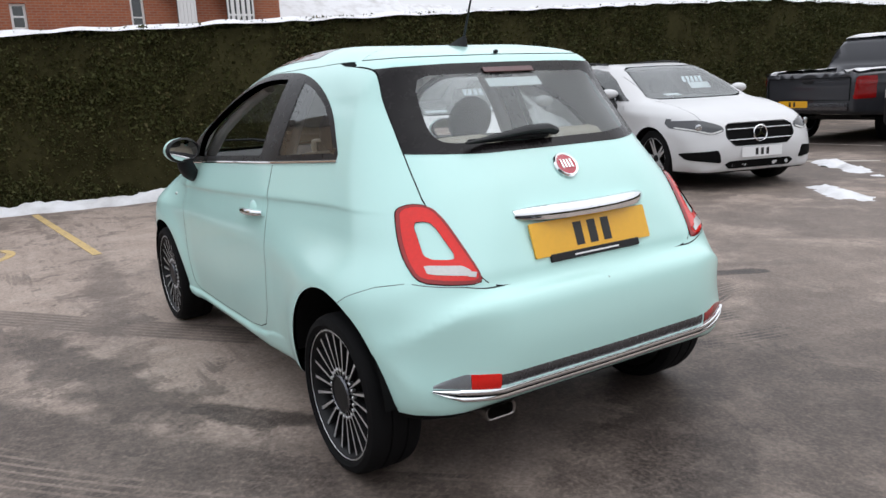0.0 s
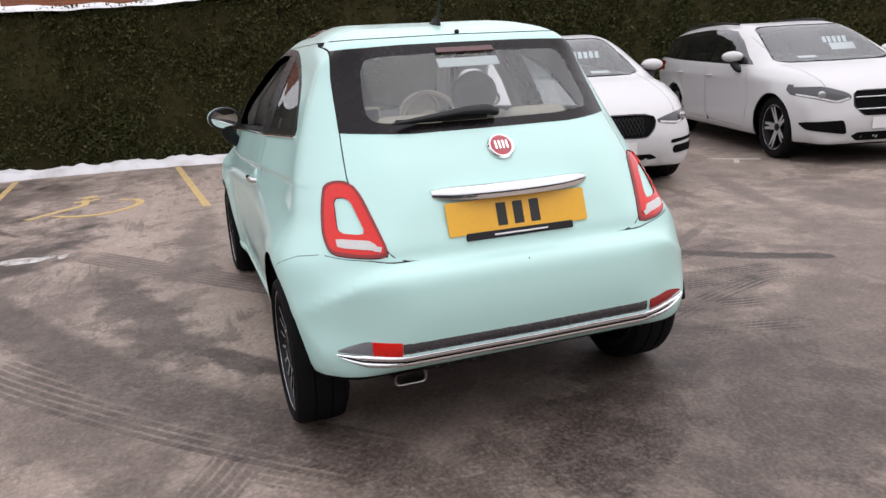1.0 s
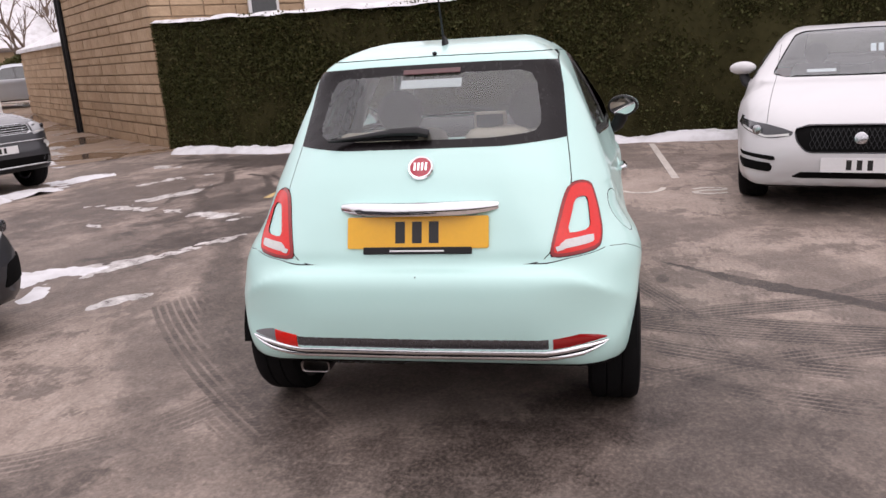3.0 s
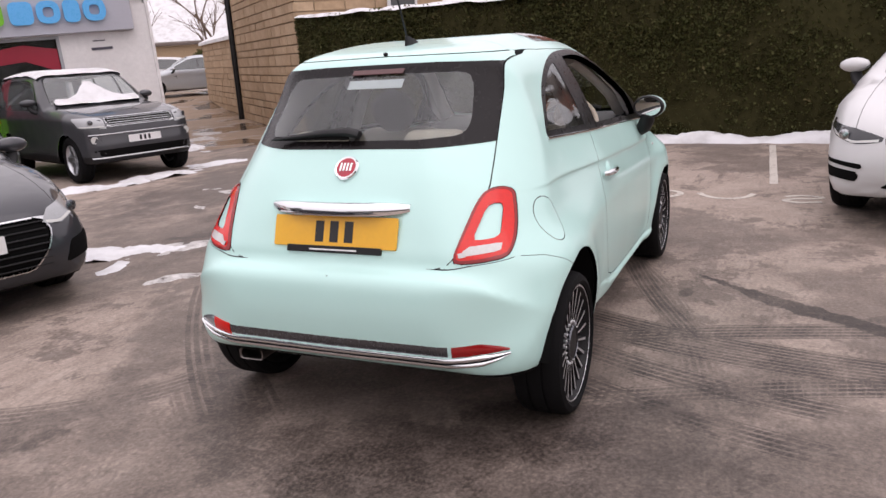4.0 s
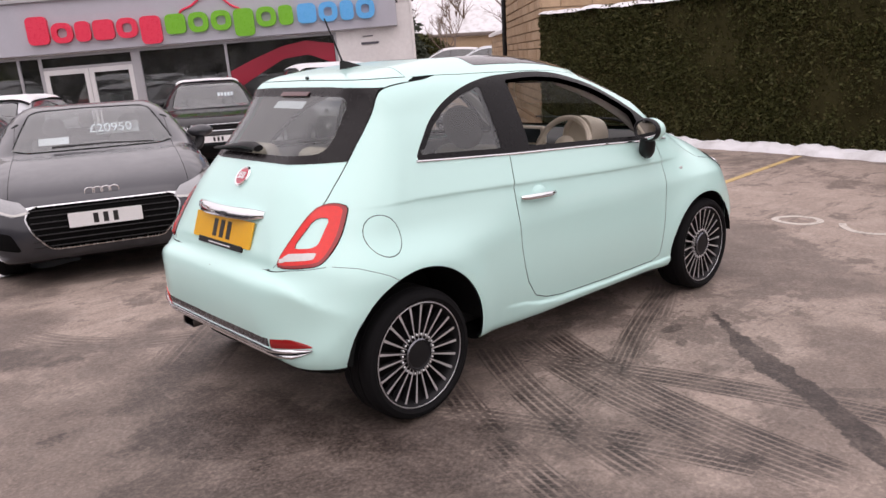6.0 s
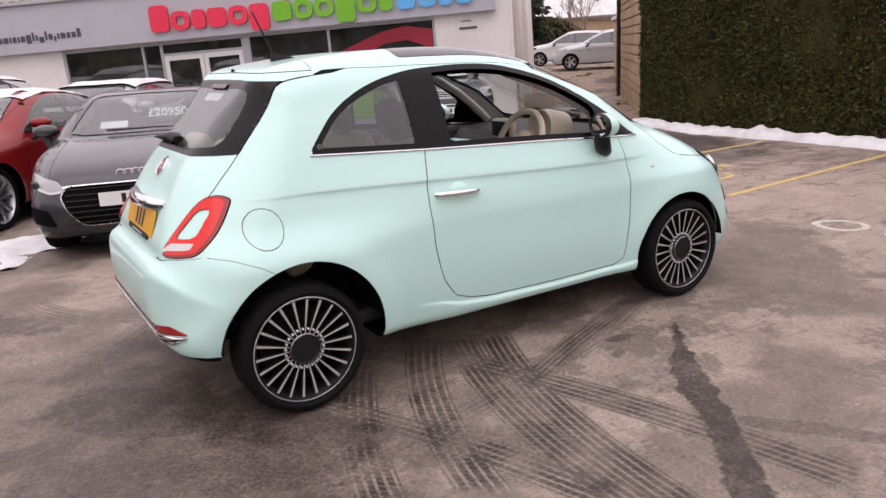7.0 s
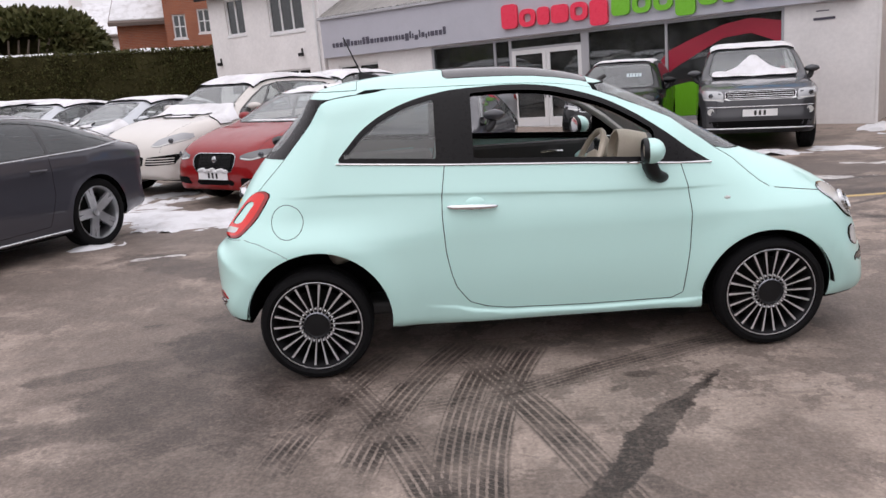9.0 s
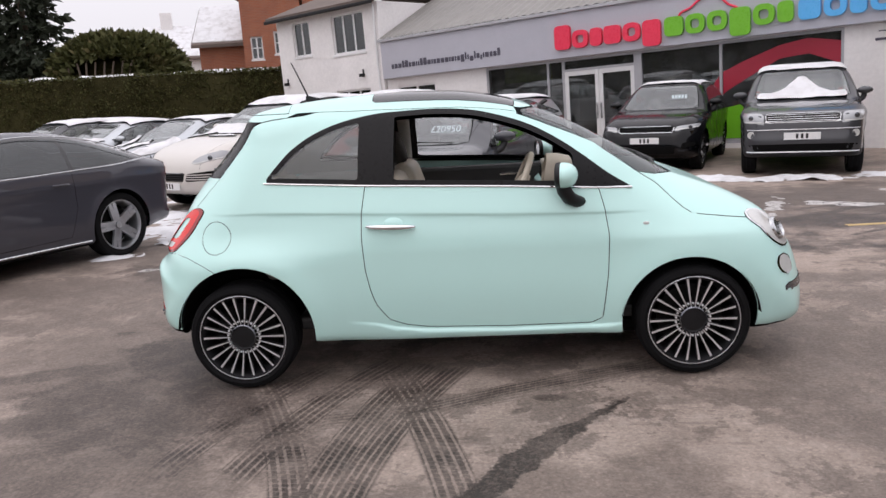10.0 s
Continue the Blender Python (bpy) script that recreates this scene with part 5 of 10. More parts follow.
def build_annexe():
    b = thing("annexe", "white rendered two-storey building with tiled roof", "building", SHOP)
    holes = [(-7.80, -6.96, 2.94, 4.06), (-5.86, -4.42, 2.82, 4.04), (-5.98, -4.38, 1.02, 1.70), (-8.1, -6.9, 1.05, 1.72)]
    wall_with_holes("wall", -8.60, -3.76, -1.4, 4.22, -0.12, 0.15, holes, RENDER, b)
    bm = bmesh.new()
    box(bm, (-8.60, 0.15, -1.4), (-8.35, 8, 4.22))
    box(bm, (-3.94, 0.15, 3.1), (-3.76, 8, 4.22))
    part("wall", bm, RENDER, b)
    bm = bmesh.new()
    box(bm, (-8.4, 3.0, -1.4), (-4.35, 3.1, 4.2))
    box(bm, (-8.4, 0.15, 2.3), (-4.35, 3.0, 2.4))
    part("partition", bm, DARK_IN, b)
    bm = bmesh.new()
    prism(bm, [(-0.45, 4.18), (4.0, 5.6), (8.4, 4.18), (8.4, 4.3), (4.0, 5.75), (-0.45, 4.30)], -8.75, -3.66, "x")
    part("roof", bm, TILE, b, "brown tiled roof")
    bm = bmesh.new()
    box(bm, (-8.77, -0.52, 4.12), (-3.64, -0.42, 4.22), 0.02)
    part("gutter", bm, TRIM, b)
    for x0, x1, z0, z1 in holes:
        window_unit(x0, x1, z0, z1, -0.06, 2 if x1 - x0 < 1.2 else 3, b, UPVC, gl=TINT_GLASS, sill=z0 > 2)
    bm = bmesh.new()
    tube(bm, [(-3.9, -0.17, 4.15), (-3.9, -0.17, -0.6)], 0.035, 8)
    part("downpipe", bm, UPVC, b)
    for x in (-8.3, -4.6):
        bm = bmesh.new()
        box(bm, (x - 0.05, -0.30, 2.05), (x + 0.05, -0.12, 2.15), 0.02)
        box(bm, (x - 0.02, -0.16, 2.1), (x + 0.02, -0.12, 2.28), 0.005)
        part("camera_box", bm, TRIM, b, "small dark security camera")


build_annexe()


# ---- stone building by the lane ----
def stone_mat():
    m, nt, b = mat_nodes("sandstone")
    rnd = nt.nodes.new("ShaderNodeObjectInfo").outputs["Random"]
    isl = nt.nodes.new("ShaderNodeNewGeometry").outputs["Random Per Island"]
    f = noise_tex(nt, 9, 8, 0.7)
    k = math_n(nt, "FRACT", math_n(nt, "ADD", rnd, isl))
    c = ramp(nt, k, [(0.0, (0.36, 0.245, 0.145)), (0.5, (0.45, 0.315, 0.195)), (1.0, (0.52, 0.38, 0.25))])
    c = mixc(nt, 0.45, c, ramp(nt, f, [(0.3, (0.27, 0.185, 0.115)), (0.7, (0.52, 0.385, 0.25))]))
    nt.links.new(c, b.inputs["Base Color"])
    b.inputs["Roughness"].default_value = 0.9
    bump(nt, b, f, 0.5, 0.02)
    return m


STONE, MORTAR = stone_mat(), plain("mortar", (0.30, 0.225, 0.15), 0.95, 0, 0.2, 20, 0.3)
STONE_AT = Matrix.Translation((11.15, 7.95, 0)) @ Euler((0, 0, radians(48.3))).to_matrix().to_4x4()


BOARD = plain("grey_boards", (0.16, 0.13, 0.11), 0.85, 0, 0.3, 12, 0.3)


def build_stone():
    b = thing("stone_house", "coursed honey sandstone building beside the lane", "building", STONE_AT)
    bm = bmesh.new()
    box(bm, (0.0, -3.4, -1.0), (7.9, -0.02, 5.6))
    box(bm, (7.9, -3.4, -1.0), (17.0, -0.30, 2.15))
    part("wall", bm, MORTAR, b)
    rng = random.Random(5)
    sizes, made = [0.32, 0.42, 0.55, 0.68], {}
    count = 0
    rest = bmesh.new()
    def stones(face):
        nonlocal count
        z = -0.9
        row = 0
        while z < 5.5:
            h = (0.21, 0.26, 0.18)[row % 3]
            x = -0.03 if face == "long" else 0.0
            end = (7.9 if z > 2.0 else 17.0) if face == "long" else 3.4
            while x < end:
                w = rng.choice(sizes)
                w = min(w, end - x)
                gap = 0.012
                pro = rng.uniform(0.0, 0.012)
                if w > 0.06:
                    if face == "long":
                        back = -0.28 if x >= 7.7 else 0.0
                        lo, hi = (x + gap, back - 0.025, z + gap), (x + w - gap, back + 0.02 + pro, z + h - gap)
                    else:
                        lo, hi = (-0.02 - pro, -x - w + gap, z + gap), (0.03, -x - gap, z + h - gap)
                    near = (face == "long" and x < 7.0 and 0.1 < z < 3.2) or (face != "long" and z > 1.9 and z < 3.4)
                    if near and count < 290:
                        key = (face, round(w, 2), h)
                        if key not in made:
                            q = bmesh.new()
                            s = (hi[0] - lo[0], hi[1] - lo[1], hi[2] - lo[2])
                            box(q, (0, 0, 0), s, 0.008, seg=1)
                            me = bpy.data.meshes.new("stone")
                            q.to_mesh(me)
                            q.free()
                            me.materials.append(STONE)
                            made[key] = me
                        o = new("stone", made[key])
                        o.parent = b
                        o.location = lo
                        count += 1
                    else:
                        box(rest, lo, hi)
                x += w
            z += h
            row += 1
    stones("long")
    stones("end")
    part("stonework", rest, STONE, b)["kind"] = "stuff"
    bm = bmesh.new()
    for x in (7.45, 7.80):
        tube(bm, [(x, 0.07, 5.6), (x, 0.07, -0.5)], 0.055, 8)
    part("downpipe", bm, TRIM, b, "black cast iron downpipe")
    bm = bmesh.new()
    prism(bm, [(0.3, 5.6), (-1.7, 7.0), (-3.7, 5.6)], -0.2, 8.1, "x")
    part("roof", bm, TILE, b)
    bm = bmesh.new()
    prism(bm, [(-0.15, 2.15), (-0.15, 2.26), (-3.4, 3.6), (-3.4, 2.15)], 7.95, 17.1, "x")
    part("roof_snow", bm, SNOW, b, "snow on the outbuilding's lean-to roof")
    for k in range(6):
        bm = bmesh.new()
        box(bm, (16.99, -0.62 - 0.14 * k, -0.4), (17.05, -0.49 - 0.14 * k, 2.0), 0.008)
        part("board", bm, BOARD, b)
    bm = bmesh.new()
    box(bm, (-0.09, -2.75, 2.05), (-0.03, -2.05, 3.3), 0.01)
    part("window", bm, UPVC, b)
    bm = bmesh.new()
    box(bm, (-0.10, -2.68, 2.12), (-0.088, -2.12, 3.23))
    part("pane", bm, TINT_GLASS, b)


build_stone()

# ---- wheels and car parts ----
OUT = Euler((radians(-90), 0, 0)).to_matrix().to_4x4()   # turns a lathe's axis to point along +y


def make_wheel(parent, at, r, w, rimr, n, face, body, win=0.010, wout=0.014, lip=True, dish=0.03, cap=0.06, left=True, twist=0.0, split=0.0, capmat=None):
    """A road wheel: tyre, rim with spokes, centre cap and brake disc."""
    wheel = new("wheel")
    wheel.parent = parent
    wheel.matrix_basis = Matrix.Translation(at) @ pose(0, 0, 0, 0, 0, 0 if left else 180)
    h = w / 2
    bm = bmesh.new()
    lathe(bm, [(rimr, h * 0.80), (rimr + 0.006, h * 0.93), (rimr + 0.018, h * 0.985), (r - 0.035, h), (r - 0.014, h * 0.93), (r - 0.004, h * 0.78), (r, h * 0.62), (r, h * 0.34), (r - 0.006, h * 0.32), (r - 0.006, h * 0.27), (r, h * 0.25), (r, -h * 0.25), (r - 0.006, -h * 0.27), (r - 0.006, -h * 0.32), (r, -h * 0.34), (r, -h * 0.62), (r - 0.006, -h * 0.85), (r - 0.035, -h), (rimr, -h * 0.85)], 64, OUT, closed=True)
    part("tyre", bm, RUBBER, wheel, smooth=True, angle=35)
    bm = bmesh.new()
    lathe(bm, [(rimr + 0.004, h * 0.83), (rimr + 0.001, h * 0.88), (rimr - 0.006, h * 0.87), (rimr - 0.012, h * 0.76), (rimr - 0.022, h * 0.55), (rimr - 0.035, -h * 0.6), (rimr, -h * 0.85)], 64, OUT)
    part("rim", bm, body, wheel, smooth=True, angle=50)
    zo, zi = h * 0.74, h * 0.74 - dish
    ro, ri = rimr - 0.010, cap * 0.9
    V, F, S = [], [], []
    for off in ((-split, split) if split else (0.0,)):
        ci, co = off * 0.35, off
        pts = [(ri, ci - win, zi + 0.004), (ro, co - wout, zo), (ro, co + wout, zo), (ri, ci + win, zi + 0.004)]
        o = len(V)
        V += [tuple(p) for p in pts] + [(p[0], p[1], p[2] - 0.0012) for p in pts] + [(p[0], (p[1] - off) * 1.35 + off, p[2] - 0.022) for p in pts]
        F.append((o, o + 1, o + 2, o + 3))
        S.append(0)
        for e in (0, 4):
            F += [(o + e + i, o + e + 4 + i, o + e + 4 + (i + 1) % 4, o + e + (i + 1) % 4) for i in range(4)]
            S += [1] * 4
    sp = link_mesh("spoke", V, F, None, wheel, smooth=False, mats=[face, body], fmats=S)
    sp.matrix_basis = OUT
    for k in range(1, n):
        o = new("spoke", sp.data)
        o.parent = wheel
        o.matrix_basis = OUT @ Matrix.Rotation(2 * math.pi * k / n, 4, "Z")
    if lip:
        bm = bmesh.new()
        lathe(bm, [(rimr - 0.009, zo - 0.004), (rimr - 0.008, h * 0.80), (rimr - 0.003, h * 0.885), (rimr + 0.002, h * 0.875)], 64, OUT)
        part("rim_lip", bm, face, wheel, smooth=True)
    bm = bmesh.new()
    lathe(bm, [(cap, zi - 0.02), (cap, zi + 0.010), (cap * 0.93, zi + 0.016), (cap * 0.85, zi + 0.013), (0, zi + 0.016)], 32, OUT)
    part("centre_cap", bm, capmat or body, wheel, smooth=True, angle=30)
    if cap > 0.05:
        bm = bmesh.new()
        lathe(bm, [(cap * 1.0, zi + 0.006), (cap * 1.05, zi + 0.013), (cap * 0.96, zi + 0.018), (cap * 0.93, zi + 0.012)], 32, OUT)
        part("cap_ring", bm, DARK_CHROME, wheel, smooth=True)
        bm = bmesh.new()
        lathe(bm, [(0.006, -0.01), (0.006, 0.004), (0.003, 0.007), (0, 0.007)], 8)
        stud = part("stud", bm, face, wheel, smooth=True)
        for k in range(n):
            ang = 2 * math.pi * (k + 0.5) / n
            o = stud if k == 0 else new("stud", stud.data)
            o.parent = wheel
            o.matrix_basis = OUT @ Matrix.Translation((cap * 1.28 * math.cos(ang), cap * 1.28 * math.sin(ang), zi + 0.004))
    bm = bmesh.new()
    lathe(bm, [(0.03, -h * 0.25), (rimr * 0.72, -h * 0.25), (rimr * 0.72, -h * 0.1), (0.03, -h * 0.1)], 32, OUT, closed=True)
    part("brake_disc", bm, BRAKE_IRON, wheel, smooth=True, angle=30)
    bm = bmesh.new()
    lathe(bm, [(rimr - 0.03, -h * 0.7), (0, -h * 0.7)], 32, OUT)
    part("backing_plate", bm, LINER, wheel)
    return wheel


def arch_liner(parent, x, z, r, y0, y1, sg):
    """The dark tub behind a wheel."""
    bm = bmesh.new()
    n = 20
    rows = []
    for k in range(n + 1):
        a = radians(6 + 168 * k / n)
        rows.append([bm.verts.new((x + r * math.cos(a), sg * y, z + r * math.sin(a))) for y in (y0, y1)])
    for A, B in zip(rows, rows[1:]):
        bm.faces.new((A[0], A[1], B[1], B[0]))
    bm.faces.new([q[0] for q in rows])
    return part("arch_liner", bm, LINER, parent)


def plate(parent, m, mat, marks=True, w=0.52, h=0.11, label=""):
    """A number plate with its characters as plain bars."""
    bm = bmesh.new()
    prism(bm, round_poly([(-w / 2, -h / 2), (w / 2, -h / 2), (w / 2, h / 2), (-w / 2, h / 2)], 0.008, 3), 0.0, 0.006, "z", m)
    p = part("number_plate", bm, mat, parent, label)
    for x in (marks if isinstance(marks, (list, tuple)) else (-0.16, -0.11, -0.06, 0.05, 0.11, 0.17)):
        bm = bmesh.new()
        box(bm, (x - 0.018, -h * 0.34, 0.006), (x + 0.018, h * 0.34, 0.0068), 0, m)
        part("bar", bm, INK, p)
    return p


def facing(x, y, z, rx=0.0, rz=0.0):
    """A plane's matrix whose normal points along -x (to the rear), tipped by rx, turned by rz."""
    return Matrix.Translation((x, y, z)) @ Euler((0, 0, radians(rz))).to_matrix().to_4x4() @ Matrix(((0, 0, -1, 0), (-1, 0, 0, 0), (0, 1, 0, 0), (0, 0, 0, 1))) @ Euler((radians(-rx), 0, 0)).to_matrix().to_4x4()


def mirror_of(parent, x, y, z, sg, shell, base, s=1.0, tall=0.90, wide=1.28):
    """A door mirror: painted cap, black housing with the glass in it, and foot."""
    m = new("door_mirror")
    m.parent = parent
    m.location = (x, sg * y, z)
    at = Matrix.Translation((0.0, sg * 0.060 * s, 0.022 * s)) @ Euler((0, radians(-90), radians(sg * 10))).to_matrix().to_4x4() @ Matrix.Diagonal((tall, wide, 1, 1))
    bm = bmesh.new()
    lathe(bm, [(0.074 * s, 0.010 * s), (0.0745 * s, -0.008 * s), (0.072 * s, -0.026 * s), (0.063 * s, -0.046 * s), (0.046 * s, -0.064 * s), (0.022 * s, -0.075 * s), (0, -0.078 * s)], 36, at)
    part("shell", bm, shell, m, smooth=True, angle=60)
    bm = bmesh.new()
    lathe(bm, [(0.0745 * s, 0.0105 * s), (0.0755 * s, 0.020 * s), (0.072 * s, 0.034 * s), (0.066 * s, 0.038 * s), (0.063 * s, 0.034 * s), (0.062 * s, 0.026 * s)], 36, at)
    part("surround", bm, base, m, smooth=True, angle=50)
    bm = bmesh.new()
    lathe(bm, [(0.0635 * s, 0.029 * s), (0.04 * s, 0.0305 * s), (0, 0.031 * s)], 36, at)
    part("mirror_glass", bm, MIRROR, m, smooth=True)
    bm = bmesh.new()
    tube(bm, [(-0.004 * s, sg * 0.050 * s, -0.020 * s), (0.006 * s, sg * 0.044 * s, -0.062 * s), (0.034 * s, sg * 0.022 * s, -0.105 * s), (0.075 * s, -sg * 0.012 * s, -0.130 * s), (0.110 * s, -sg * 0.045 * s, -0.136 * s), (0.120 * s, -sg * 0.085 * s, -0.136 * s)], [0.042 * s, 0.046 * s, 0.046 * s, 0.042 * s, 0.034 * s, 0.026 * s], 14, flat=0.8)
    part("foot", bm, base, m, smooth=True, angle=60)
    return m


def seat(parent, x, y, fabric, shell_mat, tall=1.0, wide=0.46, head=True):
    s = new("front_seat")
    s.parent = parent
    s.location = (x, y, 0)
    bm = bmesh.new()
    box(bm, (-0.05, -wide / 2, 0.38), (0.48, wide / 2, 0.56), 0.07, seg=3)
    part("cushion", bm, fabric, s, smooth=True, angle=60)
    bm = bmesh.new()
    m = Matrix.Translation((0.0, 0, 0.52)) @ Euler((0, radians(-17), 0)).to_matrix().to_4x4()
    box(bm, (-0.11, -wide / 2, 0.0), (0.05, wide / 2, 0.58 * tall), 0.075, m, 3)
    part("backrest", bm, fabric, s, smooth=True, angle=60)
    if head:
        bm = bmesh.new()
        lathe(bm, [(0, -0.045), (0.085, -0.045), (0.112, -0.02), (0.112, 0.02), (0.085, 0.045), (0, 0.045)], 24, m @ Matrix.Translation((-0.03, 0, 0.58 * tall + 0.095)) @ Euler((0, radians(90), 0)).to_matrix().to_4x4())
        part("headrest", bm, shell_mat, s, smooth=True, angle=60)
        for yy in (-0.05, 0.05):
            bm = bmesh.new()
            tube(bm, [m @ Vector((-0.03, yy, 0.55 * tall)), m @ Vector((-0.03, yy, 0.58 * tall + 0.05))], 0.007, 6)
            part("post", bm, CHROME, s)
    return s


def steering_wheel(parent, x, y, z, mat, hub):
    w = new("steering_wheel")
    w.parent = parent
    w.matrix_basis = Matrix.Translation((x, y, z)) @ Euler((0, radians(-65), 0)).to_matrix().to_4x4()
    bm = bmesh.new()
    tube(bm, [(0.175 * math.cos(2 * math.pi * k / 32), 0.175 * math.sin(2 * math.pi * k / 32), 0) for k in range(32)], 0.017, 8, True)
    part("rim", bm, mat, w, smooth=True)
    bm = bmesh.new()
    lathe(bm, [(0, -0.05), (0.07, -0.04), (0.075, -0.01), (0.05, 0.012), (0, 0.015)], 24)
    for a in (0, 180, 90):
        c, s_ = math.cos(radians(a + 180 * (a == 90))), math.sin(radians(a))
        tube(bm, [(0.0, 0, -0.01), (0.17 * math.sin(radians(a)) * -1, 0.17 * math.cos(radians(a)), -0.003)], 0.016, 6)
    part("hub", bm, hub, w, smooth=True, angle=50)
    return w

# ---- the mint hatchback ----
crease_z = lambda x: np.interp(x, [-0.4, -0.19, 0.1, 0.67, 1.40, 1.85, 2.2], [0.922, 0.920, 0.918, 0.897, 0.860, 0.848, 0.842])
sill_z = lambda x: np.interp(x, [0.5, 0.70, 0.80, 0.97, 1.38, 1.84, 2.0], [0.345, 0.325, 0.300, 0.281, 0.268, 0.272, 0.290])
belt_z = lambda x: np.interp(x, [0.155, 0.30, 0.69, 1.40, 2.02], [1.062, 1.052, 1.029, 0.992, 0.953])


def fiat_width(x, z):
    w = np.interp(x, [-0.7, -0.5, -0.3, -0.05, 0.15, 0.6, 1.2, 1.8, 2.1, 2.3, 2.48, 2.70, 2.87, 3.0], [0.67, 0.725, 0.768, 0.785, 0.780, 0.762, 0.758, 0.762, 0.772, 0.780, 0.775, 0.745, 0.69, 0.64])
    lowk = np.clip((0.55 - z) / 0.33, 0, 1.3)
    w = w - 0.040 * lowk ** 2
    up = np.clip(z - 0.70, 0, None)
    w = w - 0.10 * up - 0.41 * up ** 2
    # the front wing leans in towards the bonnet
    w = w - 0.5 * np.clip(z - 0.72, 0, 0.28) * np.clip((x - 1.85) / 0.4, 0, 1)
    # the waist draws in behind the door
    k = np.clip((0.78 - x) / 0.68, 0, 1)
    k = k * k * (3 - 2 * k)
    t = np.clip((z - 0.63) / 0.20, 0, 1)
    w = w - k * t * t * (3 - 2 * t) * np.interp(z, [0.6, 0.93, 1.1, 1.25, 1.38, 1.5], [0.050, 0.055, 0.050, 0.040, 0.015, 0.0])
    # the crease below the glass and the arch flares
    d = z - crease_z(x)
    fade = np.clip((x + 0.22) / 0.40, 0, 1) * np.clip((2.12 - x) / 0.25, 0, 1)
    below = np.clip(-d / 0.014, 0, 1)
    w = w + fade * (0.005 * np.exp(-(d / 0.05) ** 2) - 0.0065 * below * below * (3 - 2 * below) * np.exp(-(np.clip(-d - 0.014, 0, None) / 0.055) ** 2))
    # the sill stands out below the door
    k = np.clip((sill_z(x) - z) / 0.016, 0, 1)
    w = w + 0.016 * k * k * (3 - 2 * k) * np.clip((x - 0.55) / 0.25, 0, 1) * np.clip((2.02 - x) / 0.15, 0, 1)
    for cx, cz, r in ((0.022, 0.297, 0.363), (2.287, 0.275, 0.340)):
        d = np.hypot(x - cx, z - cz) - r
        w = w + 0.020 * np.exp(-(np.clip(d, -0.02, None) / 0.09) ** 2) * np.clip((x + 0.34) / 0.2, 0, 1) * np.clip((2.62 - x) / 0.2, 0, 1)
    return w


FIAT_PROFILE = [(-0.38, 0.29, 0.08), (-0.475, 0.325, 0.18), (-0.518, 0.39, 0.28), (-0.535, 0.50, 0.33), (-0.534, 0.585, 0.33), (-0.524, 0.640, 0.31), (-0.503, 0.668, 0.29), (-0.475, 0.682, 0.28), (-0.459, 0.702, 0.28), (-0.450, 0.738, 0.29), (-0.430, 0.785, 0.30),
                (-0.395, 0.86, 0.33), (-0.335, 0.965, 0.35), (-0.285, 1.035, 0.36), (-0.235, 1.095, 0.36), (-0.10, 1.235, 0.31), (0.00, 1.338, 0.22), (0.035, 1.385, 0.15), (0.085, 1.415, 0.13), (0.20, 1.438, 0.13),
                (0.40, 1.461, 0.13), (0.65, 1.474, 0.14), (0.95, 1.474, 0.15), (1.22, 1.453, 0.16), (1.48, 1.394, 0.19), (1.74, 1.285, 0.21), (1.98, 1.150, 0.20), (2.16, 1.045, 0.19), (2.27, 0.985, 0.19),
                (2.40, 0.935, 0.22), (2.56, 0.868, 0.26), (2.705, 0.787, 0.29), (2.805, 0.690, 0.31), (2.875, 0.595, 0.32), (2.92, 0.49, 0.33), (2.942, 0.38, 0.30), (2.93, 0.29, 0.24), (2.87, 0.215, 0.12),
                (2.65, 0.195, 0.06), (2.0, 0.200, 0.05), (1.2, 0.205, 0.05), (0.5, 0.215, 0.05), (0.0, 0.25, 0.06)]
DLO = spline([(0.157, 1.064), (0.185, 1.100), (0.23, 1.150), (0.30, 1.219), (0.41, 1.288), (0.55, 1.341), (0.72, 1.374), (0.88, 1.383), (1.05, 1.385), (1.20, 1.374), (1.32, 1.351), (1.50, 1.294), (1.65, 1.216), (1.78, 1.126), (1.90, 1.032), (2.02, 0.954)], 5).tolist() + [(1.40, 0.994), (0.69, 1.031), (0.30, 1.054)]
DOOR = [(0.693, 1.06), (0.690, 1.027), (0.667, 0.885), (0.662, 0.78), (0.671, 0.605), (0.690, 0.50), (0.713, 0.425), (0.775, 0.340), (0.86, 0.309), (0.973, 0.292), (1.15, 0.286), (1.38, 0.280), (1.80, 0.281), (1.855, 0.310), (1.884, 0.545), (1.892, 0.73), (1.875, 0.86), (1.85, 0.958), (1.845, 1.01)]


